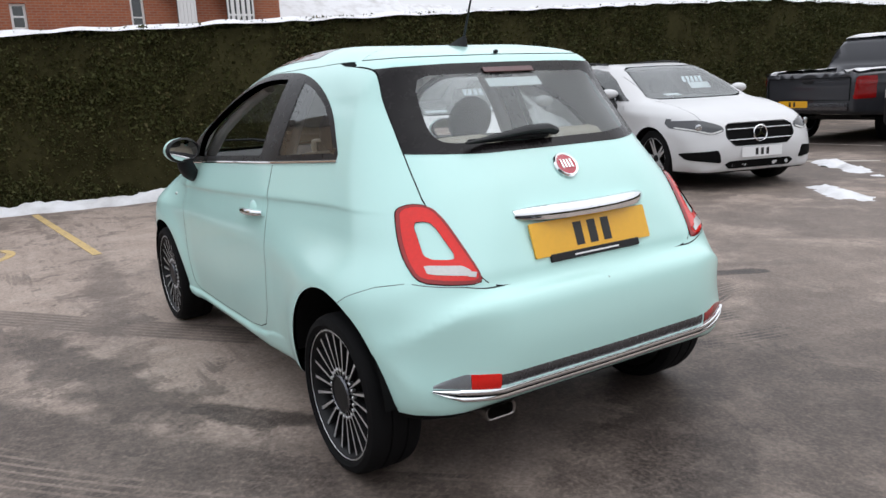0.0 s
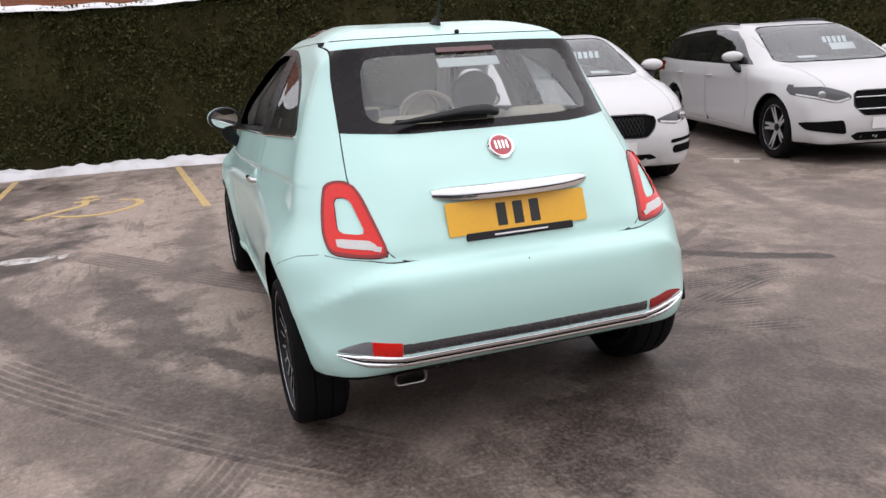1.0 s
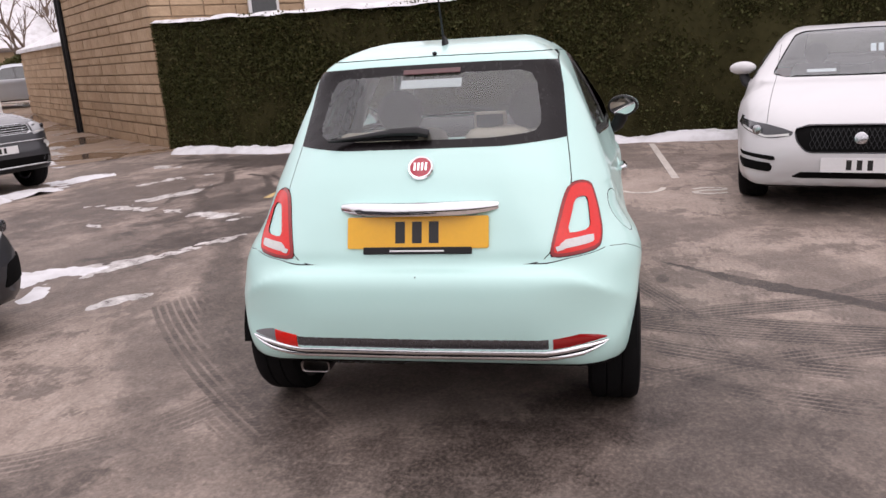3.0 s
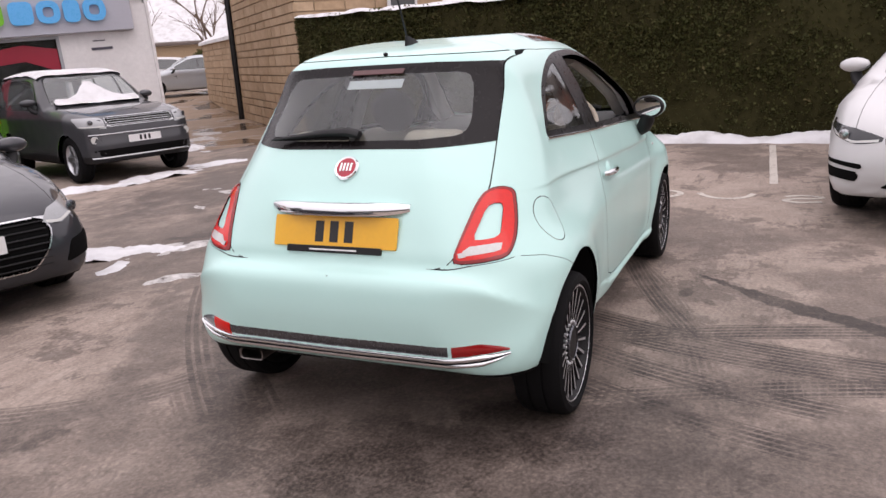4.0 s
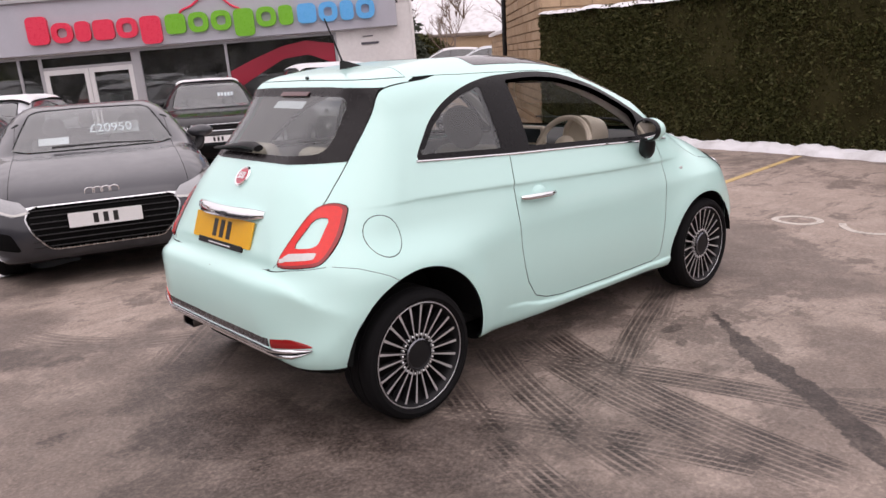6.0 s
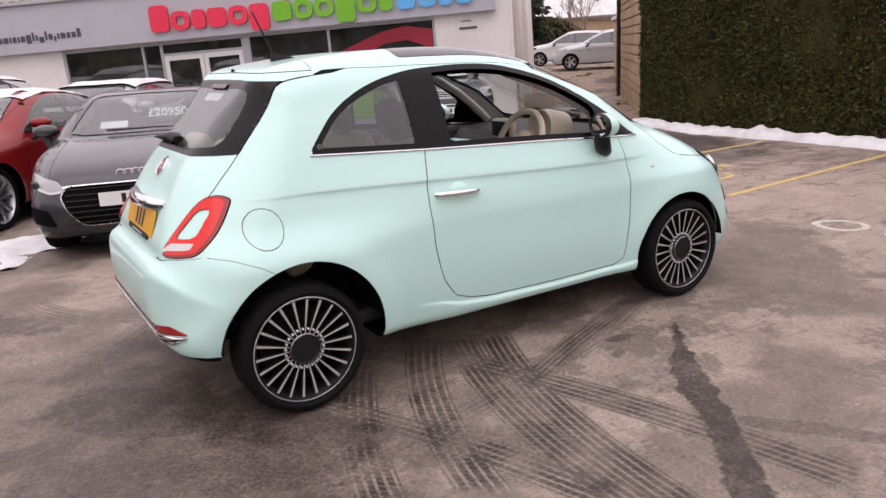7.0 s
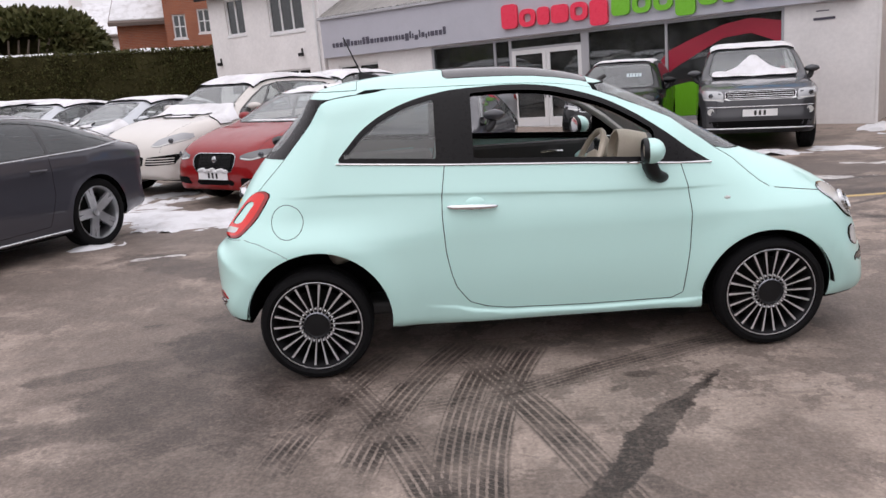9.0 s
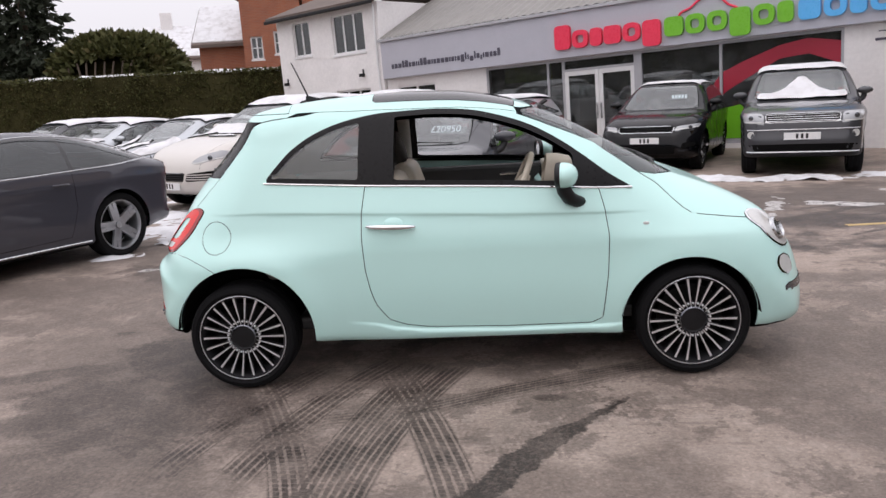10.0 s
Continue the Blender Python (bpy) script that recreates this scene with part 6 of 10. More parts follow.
def build_fiat():
    car = thing("hatchback", "pale mint green three-door hatchback, front windows down, on worn asphalt", "car")
    b = Body(FIAT_PROFILE, fiat_width, (0.12, 2.38, 0.66), (54, 86, 26), 112, 5)
    side = lambda P: P[:, 1] > 0.30
    rear = lambda P: P[:, 0] < 0.55
    front = lambda P: P[:, 0] > 1.15
    XZ, YZ, XY = [0, 2], [1, 2], [0, 1]
    b.cut(lambda P: 0.222 - P[:, 2] + 0.10 * np.clip((0.45 - P[:, 0]) / 0.5, 0, 1)).mark("under", lambda P: P[:, 2] - 0.222 - 0.10 * np.clip((0.45 - P[:, 0]) / 0.5, 0, 1))
    for cx, cz, r in ((0.022, 0.297, 0.360), (2.287, 0.275, 0.337)):
        b.panel("void", circle_poly(cx, cz, r, 96), XZ, lambda P: P[:, 1] > 0.42, ["body", "under"])
    # the crease and the sill edge
    flank = lambda P: (P[:, 1] > 0.5) & (P[:, 0] > -0.42) & (P[:, 0] < 2.15)
    for o in (0.006, 0.0, -0.007, -0.014, -0.030):
        b.cut(lambda P: P[:, 2] - crease_z(P[:, 0]) - o, flank)
    for o in (0.004, -0.006, -0.016, -0.026):
        b.cut(lambda P: P[:, 2] - sill_z(P[:, 0]) - o, lambda P: flank(P) & (P[:, 0] > 0.5) & (P[:, 0] < 2.05))
    b.settle(lambda P: flank(P) & (P[:, 1] > 0.6) & ((np.abs(P[:, 2] - crease_z(P[:, 0])) < 0.05) | ((np.abs(P[:, 2] - sill_z(P[:, 0])) < 0.03) & (P[:, 0] > 0.5) & (P[:, 0] < 2.05))))
    # side glass
    low = lambda P: P[:, 1] > 0.35
    b.panel("frame", DLO, XZ, low, ["body"])
    def inset(poly, d):
        return lambda P: sdf2(P[:, XZ], poly)[0] + d
    gq = lambda P: np.maximum(inset(DLO, 0.026)(P), P[:, 0] - 0.650 - 0.02 * (P[:, 2] - 1.0))
    b.cut(gq, low).mark("quarter_glass", gq, low, ["frame"])
    go = lambda P: np.maximum(np.maximum(inset(DLO, 0.026)(P), 0.832 - P[:, 0] + 0.03 * (P[:, 2] - 1.0)), P[:, 0] - 1.735)
    b.cut(go, low).mark("void", go, low, ["frame"])
    # rear: tailgate, glass, lamps
    tg = [(-0.6, 0.690), (0.36, 0.692), (0.415, 0.697), (0.445, 0.706), (0.466, 0.722), (0.500, 0.78), (0.533, 0.88), (0.543, 0.95), (0.534, 1.03), (0.527, 1.08), (0.520, 1.15), (0.508, 1.27), (0.495, 1.345), (0.482, 1.385), (0.465, 1.402), (-0.6, 1.412)]
    tl = round_poly([(0.466, 0.712), (0.570, 0.716), (0.646, 0.726), (0.653, 0.775), (0.636, 0.860), (0.613, 0.928), (0.572, 0.943), (0.532, 0.934), (0.514, 0.895)], 0.04, 8)
    b.panel("lamp", tl, YZ, lambda P: P[:, 0] < 0.0, ["body"], gap=0.003)
    b.cut(lambda P: sdf2(P[:, YZ], tl)[0] + 0.009, lambda P: P[:, 0] < 0.0).mark("lamp_rim", lambda P: -0.009 - sdf2(P[:, YZ], tl)[0], lambda P: P[:, 0] < 0.0, ["lamp"])
    hole = round_poly([(0.525, 0.778), (0.606, 0.783), (0.592, 0.888), (0.551, 0.888)], 0.022, 8)
    b.panel("lamp_insert", hole, YZ, lambda P: P[:, 0] < 0.0, ["lamp"])
    b.panel("reverse_lens", round_poly([(0.497, 0.734), (0.617, 0.742), (0.619, 0.767), (0.512, 0.762)], 0.012, 6), YZ, lambda P: P[:, 0] < 0.0, ["lamp"])
    b.panel("tailgate", tg, YZ, rear, ["body"], gap=0.0035)
    band = [(-0.6, 1.078), (0.30, 1.080), (0.50, 1.088), (0.57, 1.092), (0.57, 1.25), (0.55, 1.362), (0.45, 1.371), (0.25, 1.377), (-0.6, 1.380)]
    b.panel("glass_band", band, YZ, rear, ["tailgate"])
    clear = [(-0.6, 1.105), (0.25, 1.108), (0.405, 1.118), (0.428, 1.135), (0.432, 1.17), (0.412, 1.29), (0.392, 1.325), (0.36, 1.338), (-0.6, 1.348)]
    b.panel("rear_glass", clear, YZ, rear, ["glass_band"])
    # bumpers
    b.panel("rear_bumper", [(-1, 0), (-1, 0.690), (-0.47, 0.690), (-0.44, 0.706), (-0.335, 0.722), (-0.25, 0.706), (-0.15, 0.666), (-0.09, 0.628), (-0.05, 0.55), (-0.05, 0)], XZ, lambda P: P[:, 0] < 0.3, ["body"], gap=0.002)
    # doors
    b.panel("door", DOOR, XZ, lambda P: P[:, 1] > 0.45, ["body"], gap=0.0042)
    b.panel("cap", circle_poly(-0.099, 0.804, 0.078, 64), XZ, lambda P: P[:, 1] > 0.45, ["body"], gap=0.003, seam="capseam")
    # nose
    b.panel("windscreen", [(-0.6, 0.985), (0.40, 0.990), (0.54, 1.00), (0.578, 1.02), (0.560, 1.12), (0.505, 1.27), (0.475, 1.33), (0.43, 1.358), (-0.6, 1.385)], YZ, lambda P: P[:, 0] > 1.35, ["body"], gap=0.006, seam="screen_rubber")
    b.panel("headlamp", circle_poly(0.580, 0.697, 0.092, 48), YZ, lambda P: P[:, 0] > 2.45, ["body"], gap=0.006, seam="lamp_ring")
    b.panel("running_lamp", circle_poly(0.650, 0.522, 0.046, 40), YZ, lambda P: P[:, 0] > 2.45, ["body"], gap=0.007, seam="lamp_ring")
    b.panel("nose_slot", round_poly([(-0.6, 0.375), (0.60, 0.385), (0.70, 0.405), (0.68, 0.425), (-0.6, 0.415)], 0.008), YZ, lambda P: P[:, 0] > 2.6, ["body"])
    b.panel("bonnet", [(2.06, 1.02), (2.151, 0.96), (2.222, 0.884), (2.27, 0.838), (2.31, 0.813), (2.46, 0.790), (2.651, 0.758), (2.80, 0.730), (2.93, 0.60), (3.2, 0.60), (3.2, 1.3), (2.06, 1.3)], XZ, lambda P: P[:, 0] > 1.9, ["body"], gap=0.0035)
    b.panel("front_bumper", [(2.66, 0.0), (2.66, 0.50), (2.70, 0.60), (2.74, 0.60), (3.3, 0.62), (3.3, 0.0)], XZ, lambda P: P[:, 0] > 2.5, ["body"])
    # roof panel of dark glass
    rp = round_poly([(0.72, -0.6), (0.72, 0.425), (1.46, 0.415), (1.46, -0.6)], 0.03)
    b.panel("roof", round_poly([(0.278, -0.6), (0.278, 0.462), (0.60, 0.474), (0.90, 0.478), (1.30, 0.468), (1.55, 0.455), (1.55, -0.6)], 0.012), XY, lambda P: (P[:, 2] > 1.28) & (P[:, 0] < 1.7) & (P[:, 0] > -0.02), ["body"], gap=0.003)
    b.panel("roof_glass", rp, XY, lambda P: (P[:, 2] > 1.2) & (P[:, 0] < 1.6), ["body", "roof"], gap=0.004)

    body = b.piece(["body"], "body", MINT, car, rim=0.012)
    b.piece(["seam", "screen_rubber"], "seam", SEAM, car, off=-0.003)
    b.piece(["capseam"], "filler_seam", SEAM, car, -1, -0.002)
    b.piece(["cap"], "fuel_cap", MINT, car, -1)
    b.piece(["cap", "capseam"], "left_quarter", MINT, car, 1)
    b.piece(["roof"], "roof_panel", MINT, car, rim=0.006)
    b.piece(["under"], "underbody", LINER, car)
    b.piece(["rear_bumper"], "rear_bumper", MINT, car, rim=0.014)
    b.piece(["front_bumper"], "front_bumper", MINT, car, rim=0.012)
    b.piece(["bonnet"], "bonnet", MINT, car, rim=0.010)
    gate = b.piece(["tailgate"], "tailgate", MINT, car, rim=0.012)
    b.piece(["glass_band"], "glass_band", FRIT, gate, off=0.002, rim=0.004, label="glossy black glass border")
    g = b.piece(["rear_glass"], "rear_window", REAR_GLASS, gate, off=0.002)
    g.visible_shadow = False
    b.piece(["windscreen"], "windscreen", CAR_GLASS, car, off=-0.002).visible_shadow = False
    b.piece(["roof_glass"], "roof_glass", GLOSS_BLACK, car, off=0.001, label="black glass roof panel")
    lift = lambda y: 0.004 * min(abs(y) / 0.45, 1) + 0.030 * max(abs(y) - 0.45, 0) / 0.25
    span = lambda a, c, n: [a + (c - a) * k / n for k in range(n + 1)]
    b.strip(span(-0.465, 0.465, 40), lambda y: 0.388 + lift(y), lambda y: 0.434 + lift(y), -0.001, "lower_trim", DARK_CHROME, car, bulge=0.004)
    end = lambda y: max(0.08, min(1.0, (0.668 - abs(y)) / 0.085)) ** 0.6
    at_z = lambda z: lambda y: 0.384 + (z - 0.384) * end(y) + lift(y)
    b.strip(span(-0.666, 0.666, 64), at_z(0.369), at_z(0.387), 0.006, "chrome_strip", CHROME, car, bulge=0.006)
    b.strip(span(-0.666, 0.666, 64), at_z(0.363), at_z(0.369), 0.003, "strip_groove", SEAM, car, rows=1)
    b.strip(span(-0.666, 0.666, 64), at_z(0.347), at_z(0.362), 0.005, "chrome_lip", CHROME, car, bulge=0.005)
    tip = lambda y: 0.046 * max(0.06, 1 - max(abs(y) - 0.575, 0) / 0.094) ** 0.7
    b.strip(span(0.467, 0.560, 6), lambda y: 0.388 + lift(y), lambda y: 0.388 + lift(y) + tip(y), 0.003, "fog_lamp", RED_LENS, car, bulge=0.003)
    b.strip(span(0.562, 0.664, 12), lambda y: 0.388 + lift(y), lambda y: 0.388 + lift(y) + tip(y), 0.002, "fog_lens", GREY_LENS, car, bulge=0.003)
    b.strip(span(-0.664, -0.480, 18), lambda y: 0.390 + lift(y), lambda y: 0.390 + lift(y) + 0.82 * tip(y), 0.003, "reflector", DEEP_RED, car, bulge=0.003)
    b.piece(["nose_slot"], "nose_slot", DARK_CHROME, car, off=0.004, rim=0.01)
    for sg in (1, -1):
        d = b.piece(["door"], "door", MINT, car, sg, rim=0.030)
        fr = b.piece(["frame"], "window_frame", PILLAR, car, sg, off=0.001, rim=0.03)
        bx = [0.158 + 1.862 * k / 30 for k in range(31)]
        bz = [float(belt_z(x)) for x in bx]
        bm = bmesh.new()
        tube(bm, [(x, sg * (float(fiat_width(np.array([x]), np.array([z]))[0]) + 0.002), z) for x, z in zip(bx, bz)], 0.0058, 8)
        part("belt_strip", bm, CHROME, car, smooth=True)
        q = b.piece(["quarter_glass"], "quarter_window", QUARTER_GLASS, car, sg, off=-0.001)
        q.visible_shadow = False
        dome = lambda p: 0.013 * (1 - (1 - min(max(-float(sdf2(np.array([[p[1], p[2]]]), tl)[0][0]) / 0.026, 0.0), 1.0)) ** 2)
        lamp = b.piece(["lamp"], "tail_lamp", RED_LENS, car, sg, off=0.002, rim=0.02, label="glossy red tail lamp ring", lump=dome)
        b.piece(["lamp_rim"], "lamp_rim", DEEP_RED, lamp, sg, off=0.003, rim=0.02, lump=dome)
        b.piece(["lamp_insert"], "lamp_insert", MINT, lamp, sg, off=0.010)
        b.piece(["reverse_lens"], "reverse_lens", CLEAR_LENS, lamp, sg, off=0.0155)
        hl = b.piece(["headlamp"], "headlamp", CLEAR_LENS, car, sg, off=0.006)
        hx = float(b.solve_x([0.582], [0.69], False)[0])
        bm = bmesh.new()
        lathe(bm, [(0.062, 0.002), (0.060, 0.014), (0.050, 0.020), (0.044, 0.012), (0.0, 0.006)], 28, Matrix.Translation((hx + 0.004, sg * 0.582, 0.69)) @ Euler((0, radians(62), radians(sg * 34))).to_matrix().to_4x4())
        part("projector", bm, SATIN, hl, smooth=True)
        b.piece(["running_lamp"], "running_lamp", CLEAR_LENS, car, sg, off=0.006)
        b.piece(["lamp_ring"], "lamp_ring", CHROME, car, sg, off=0.005, rim=0.01)
        # handle with its scoop
        surf = lambda x, z: float(fiat_width(np.array([x]), np.array([z]))[0])
        ys = surf(0.82, 0.815)
        bm = bmesh.new()
        tube(bm, [(0.692, sg * (ys + 0.002), 0.829), (0.715, sg * (ys + 0.018), 0.828), (0.79, sg * (ys + 0.026), 0.825), (0.87, sg * (ys + 0.024), 0.822), (0.915, sg * (ys + 0.014), 0.820), (0.932, sg * (ys + 0.002), 0.819)], [0.010, 0.013, 0.015, 0.014, 0.012, 0.008], 10)
        part("handle_grip", bm, CHROME, d, smooth=True)
        bm = bmesh.new()
        blob(bm, (0.825, sg * (ys - 0.028), 0.828), (0.068, 0.034, 0.046), 3)
        part("handle_scoop", bm, MINT, d, smooth=True)
        mirror_of(car, 1.672, 0.735, 1.022, sg, MINT, TRIM, 0.92)
        # flank lamp
        bm = bmesh.new()
        blob(bm, (2.075, sg * surf(2.075, 0.78), 0.78), (0.017, 0.006, 0.009), 2)
        part("side_repeater", bm, CLEAR_LENS, car, smooth=True)
        arch_liner(car, 0.022, 0.297, 0.364, 0.45, 0.775, sg)
        arch_liner(car, 2.287, 0.275, 0.341, 0.45, 0.780, sg)
        for x in (0.0, 2.3):
            make_wheel(car, (x, sg * 0.694, 0.281), 0.281, 0.198, 0.227, 22, ALLOY, RIM_BLACK, 0.0022, 0.0060, cap=0.066, left=sg > 0, dish=0.012, capmat=RIM_BLACK)
    # badge
    m = facing(-0.302, 0, 1.016, 39)
    badge = new("badge")
    badge.parent = car
    bm = bmesh.new()
    lathe(bm, [(0.047, -0.01), (0.050, 0.004), (0.046, 0.010), (0.040, 0.008)], 40, m)
    part("badge_ring", bm, CHROME, badge, smooth=True)
    bm = bmesh.new()
    lathe(bm, [(0.041, 0.002), (0.040, 0.008), (0, 0.010)], 40, m)
    part("badge_disc", bm, BADGE_RED, badge, smooth=True)
    for x in (-0.021, -0.007, 0.007, 0.021):
        bm = bmesh.new()
        box(bm, (x - 0.004, -0.016, 0.0098), (x + 0.004, 0.018, 0.0115), 0.001, m)
        part("badge_bar", bm, CHROME, badge)
    # chrome handle bar over the plate
    bm = bmesh.new()
    n = 16
    rows = []
    for i in range(n + 1):
        y = -0.292 + 0.584 * i / n
        e = 1 - abs(2 * i / n - 1) ** 6
        x0 = -0.408 + 0.045 * (y / 0.29) ** 2
        prof = [(0.02, 0.905), (-0.022, 0.918), (-0.040, 0.910), (-0.048, 0.890), (-0.046, 0.872), (0.02, 0.868)]
        rows.append([bm.verts.new((x0 + px * (0.5 + 0.5 * e), y, 0.888 + (pz - 0.892) * (0.55 + 0.45 * e))) for px, pz in prof])
    for A, C in zip(rows, rows[1:]):
        for k in range(len(A)):
            bm.faces.new((A[k], A[(k + 1) % 6], C[(k + 1) % 6], C[k]))
    bm.faces.new(rows[0])
    bm.faces.new(rows[-1][::-1])
    part("tailgate_handle", bm, CHROME, gate, smooth=True, angle=50)
    p = plate(car, facing(-0.428, 0, 0.803, 19), YELLOW, (-0.062, 0.0, 0.062), 0.52, 0.115, "yellow plate in a black holder")
    bm = bmesh.new()
    box(bm, (-0.20, -0.078, -0.004), (0.20, -0.052, 0.008), 0.003, facing(-0.428, 0, 0.803, 19))
    part("plate_holder", bm, TRIM, p)
    bm = bmesh.new()
    box(bm, (-0.10, -0.0695, 0.008), (0.10, -0.064, 0.0088), 0, facing(-0.428, 0, 0.803, 19))
    part("holder_print", bm, WHITE_PLATE, p)
    # wiper
    wp = new("rear_wiper")
    wp.parent = car
    m = facing(-0.205, 0.0, 1.135, 46)
    bm = bmesh.new()
    tube(bm, [m @ Vector(v) for v in ((0.020, -0.016, 0.010), (-0.02, -0.012, 0.022), (-0.11, -0.014, 0.024), (-0.23, -0.026, 0.020), (-0.37, -0.038, 0.014))], [0.026, 0.031, 0.025, 0.016, 0.007], 10, flat=0.6)
    part("arm", bm, TRIM, wp, smooth=True)
    bm = bmesh.new()
    box(bm, (-0.36, -0.040, 0.006), (-0.02, -0.026, 0.020), 0.004, m)
    part("blade", bm, RUBBER, wp)
    bm = bmesh.new()
    box(bm, (-0.122, -0.022, 0.0), (0.122, 0.022, 0.002), 0, facing(-0.030, 0, 1.305, 46))
    part("window_sticker", bm, PAPER, gate, "pale blue strip stuck inside the rear window")
    # high brake lamp, washer jet, aerial
    bm = bmesh.new()
    box(bm, (-0.115, -0.013, -0.004), (0.115, 0.013, 0.0005), 0.002, facing(0.000, 0, 1.353, 47))
    part("brake_lamp", bm, DIM_RED, gate)
    bm = bmesh.new()
    blob(bm, (0.075, 0, 1.418), (0.010, 0.010, 0.008), 2)
    part("washer_jet", bm, TRIM, car, smooth=True)
    ae = new("aerial")
    ae.parent = car
    bm = bmesh.new()
    rows = []
    for x, w, z in ((0.385, 0.005, 1.462), (0.35, 0.015, 1.470), (0.31, 0.017, 1.481), (0.278, 0.011, 1.489), (0.266, 0.007, 1.486), (0.262, 0.008, 1.440)):
        rows.append([bm.verts.new((x, -w, 1.436)), bm.verts.new((x, -w * 0.4, z)), bm.verts.new((x, w * 0.4, z)), bm.verts.new((x, w, 1.436))])
    for A, C in zip(rows, rows[1:]):
        for k in range(3):
            bm.faces.new((A[k], A[k + 1], C[k + 1], C[k]))
    bm.faces.new(rows[0])
    bm.faces.new(rows[-1][::-1])
    part("base", bm, TRIM, ae, smooth=True, angle=60)
    bm = bmesh.new()
    tube(bm, [(0.280, 0, 1.482), (0.240, 0, 1.580), (0.198, 0, 1.680)], [0.0048, 0.0042, 0.0034], 8)
    part("rod", bm, TRIM, ae)
    # exhaust
    ex = new("exhaust")
    ex.parent = car
    bm = bmesh.new()
    rows = []
    for px, k in ((-0.30, 0.92), (-0.462, 1.0), (-0.467, 0.97), (-0.464, 0.84), (-0.38, 0.82)):
        rows.append([bm.verts.new((px, 0.43 + u * k, 0.288 + v * k)) for u, v in round_poly([(-0.060, -0.023), (0.060, -0.023), (0.060, 0.023), (-0.060, 0.023)], 0.020, 4)])
    n = len(rows[0])
    for A, C in zip(rows, rows[1:]):
        for k in range(n):
            bm.faces.new((A[k], A[(k + 1) % n], C[(k + 1) % n], C[k]))
    bm.faces.new(rows[-1])
    part("tailpipe", bm, PIPE, ex, smooth=True, angle=40)
    bm = bmesh.new()
    box(bm, (-0.38, 0.06, 0.25), (-0.12, 0.48, 0.36), 0.05, seg=3)
    part("silencer", bm, DARK_CHROME, ex, smooth=True)
    for y in (0.55, 0.19, -0.19, -0.55):
        bm = bmesh.new()
        xs = -0.535 + 0.075 * abs(y / 0.58) ** 2.4
        lathe(bm, [(0.011, -0.004), (0.011, 0.0), (0.009, 0.0015), (0, 0.002)], 20, facing(xs, y, 0.53, 0, -math.degrees(math.atan(0.30 * (y / 0.58) ** 1.4)) if y > 0 else math.degrees(math.atan(0.30 * (abs(y) / 0.58) ** 1.4))))
        part("parking_sensor", bm, MINT, car, smooth=True)
    # underside beam
    bm = bmesh.new()
    box(bm, (-0.10, -0.62, 0.20), (0.10, 0.62, 0.30), 0.03)
    box(bm, (0.45, -0.60, 0.17), (2.6, 0.60, 0.25), 0.03)
    part("axle_beam", bm, LINER, car)
    # cabin
    b.mark("upper", lambda P: 0.98 - P[:, 2], None, ["body", "roof", "roof_glass"])
    b.piece(["upper"], "headlining", HEADLINE, car, off=-0.030)
    bm = bmesh.new()
    box(bm, (0.25, -0.62, 0.26), (2.1, 0.62, 0.33), 0.02)
    part("cabin_floor", bm, DARK_TRIM, car)
    for sg in (1, -1):
        bm = bmesh.new()
        box(bm, (0.70, sg * 0.625 - 0.03, 0.34), (1.82, sg * 0.625 + 0.03, 0.968), 0.03)
        dp = part("door_card", bm, DARK_TRIM, car)
        bm = bmesh.new()
        box(bm, (0.85, sg * 0.58 - 0.02, 0.62), (1.55, sg * 0.58 + 0.02, 0.68), 0.015)
        part("armrest", bm, IVORY, dp)
        bm = bmesh.new()
        tube(bm, [(1.38, sg * 0.592, 0.90), (1.44, sg * 0.575, 0.905), (1.52, sg * 0.575, 0.90)], 0.010, 8)
        part("inner_handle", bm, CHROME, dp, smooth=True)
        seat(car, 0.95, sg * 0.33, IVORY, HEAD_CLOTH, 0.96)
        bm = bmesh.new()
        box(bm, (0.02, sg * 0.545 - 0.06, 0.69), (0.66, sg * 0.545 + 0.06, 0.98), 0.04)
        part("side_trim", bm, HEADLINE, car)
        bm = bmesh.new()
        tube(bm, [(0.755, sg * 0.52, 1.27), (0.76, sg * 0.58, 0.95)], 0.022, 8, flat=0.4)
        part("belt_webbing", bm, CLOTH, car)
    for sg in (1, -1):
        bm = bmesh.new()
        inner = [(1.34, 1.345), (1.50, 1.285), (1.64, 1.215), (1.78, 1.125), (1.92, 1.010)]
        tube(bm, [(px, sg * (surf(px, pz) - 0.100), pz - 0.020) for px, pz in inner], 0.032, 10, flat=0.7)
        part("inner_pillar", bm, HEADLINE, car, "pale grey pillar lining", smooth=True)
        bm = bmesh.new()
        tube(bm, [(0.77, sg * (surf(0.77, 1.34) - 0.085), 1.345), (0.765, sg * (surf(0.77, 1.2) - 0.085), 1.2), (0.76, sg * (surf(0.76, 1.0) - 0.085), 0.98)], 0.040, 10, flat=0.7)
        part("inner_pillar", bm, HEADLINE, car, "pale grey pillar lining", smooth=True)
    rs = new("rear_seat")
    rs.parent = car
    bm = bmesh.new()
    box(bm, (0.10, -0.44, 0.42), (0.62, 0.44, 0.60), 0.06, seg=3)
    part("cushion", bm, IVORY, rs, smooth=True, angle=60)
    bm = bmesh.new()
    m = Matrix.Translation((0.16, 0, 0.52)) @ Euler((0, radians(-20), 0)).to_matrix().to_4x4()
    box(bm, (-0.09, -0.50, 0.0), (0.05, 0.50, 0.50), 0.05, m, 3)
    part("backrest", bm, IVORY, rs, smooth=True, angle=60)
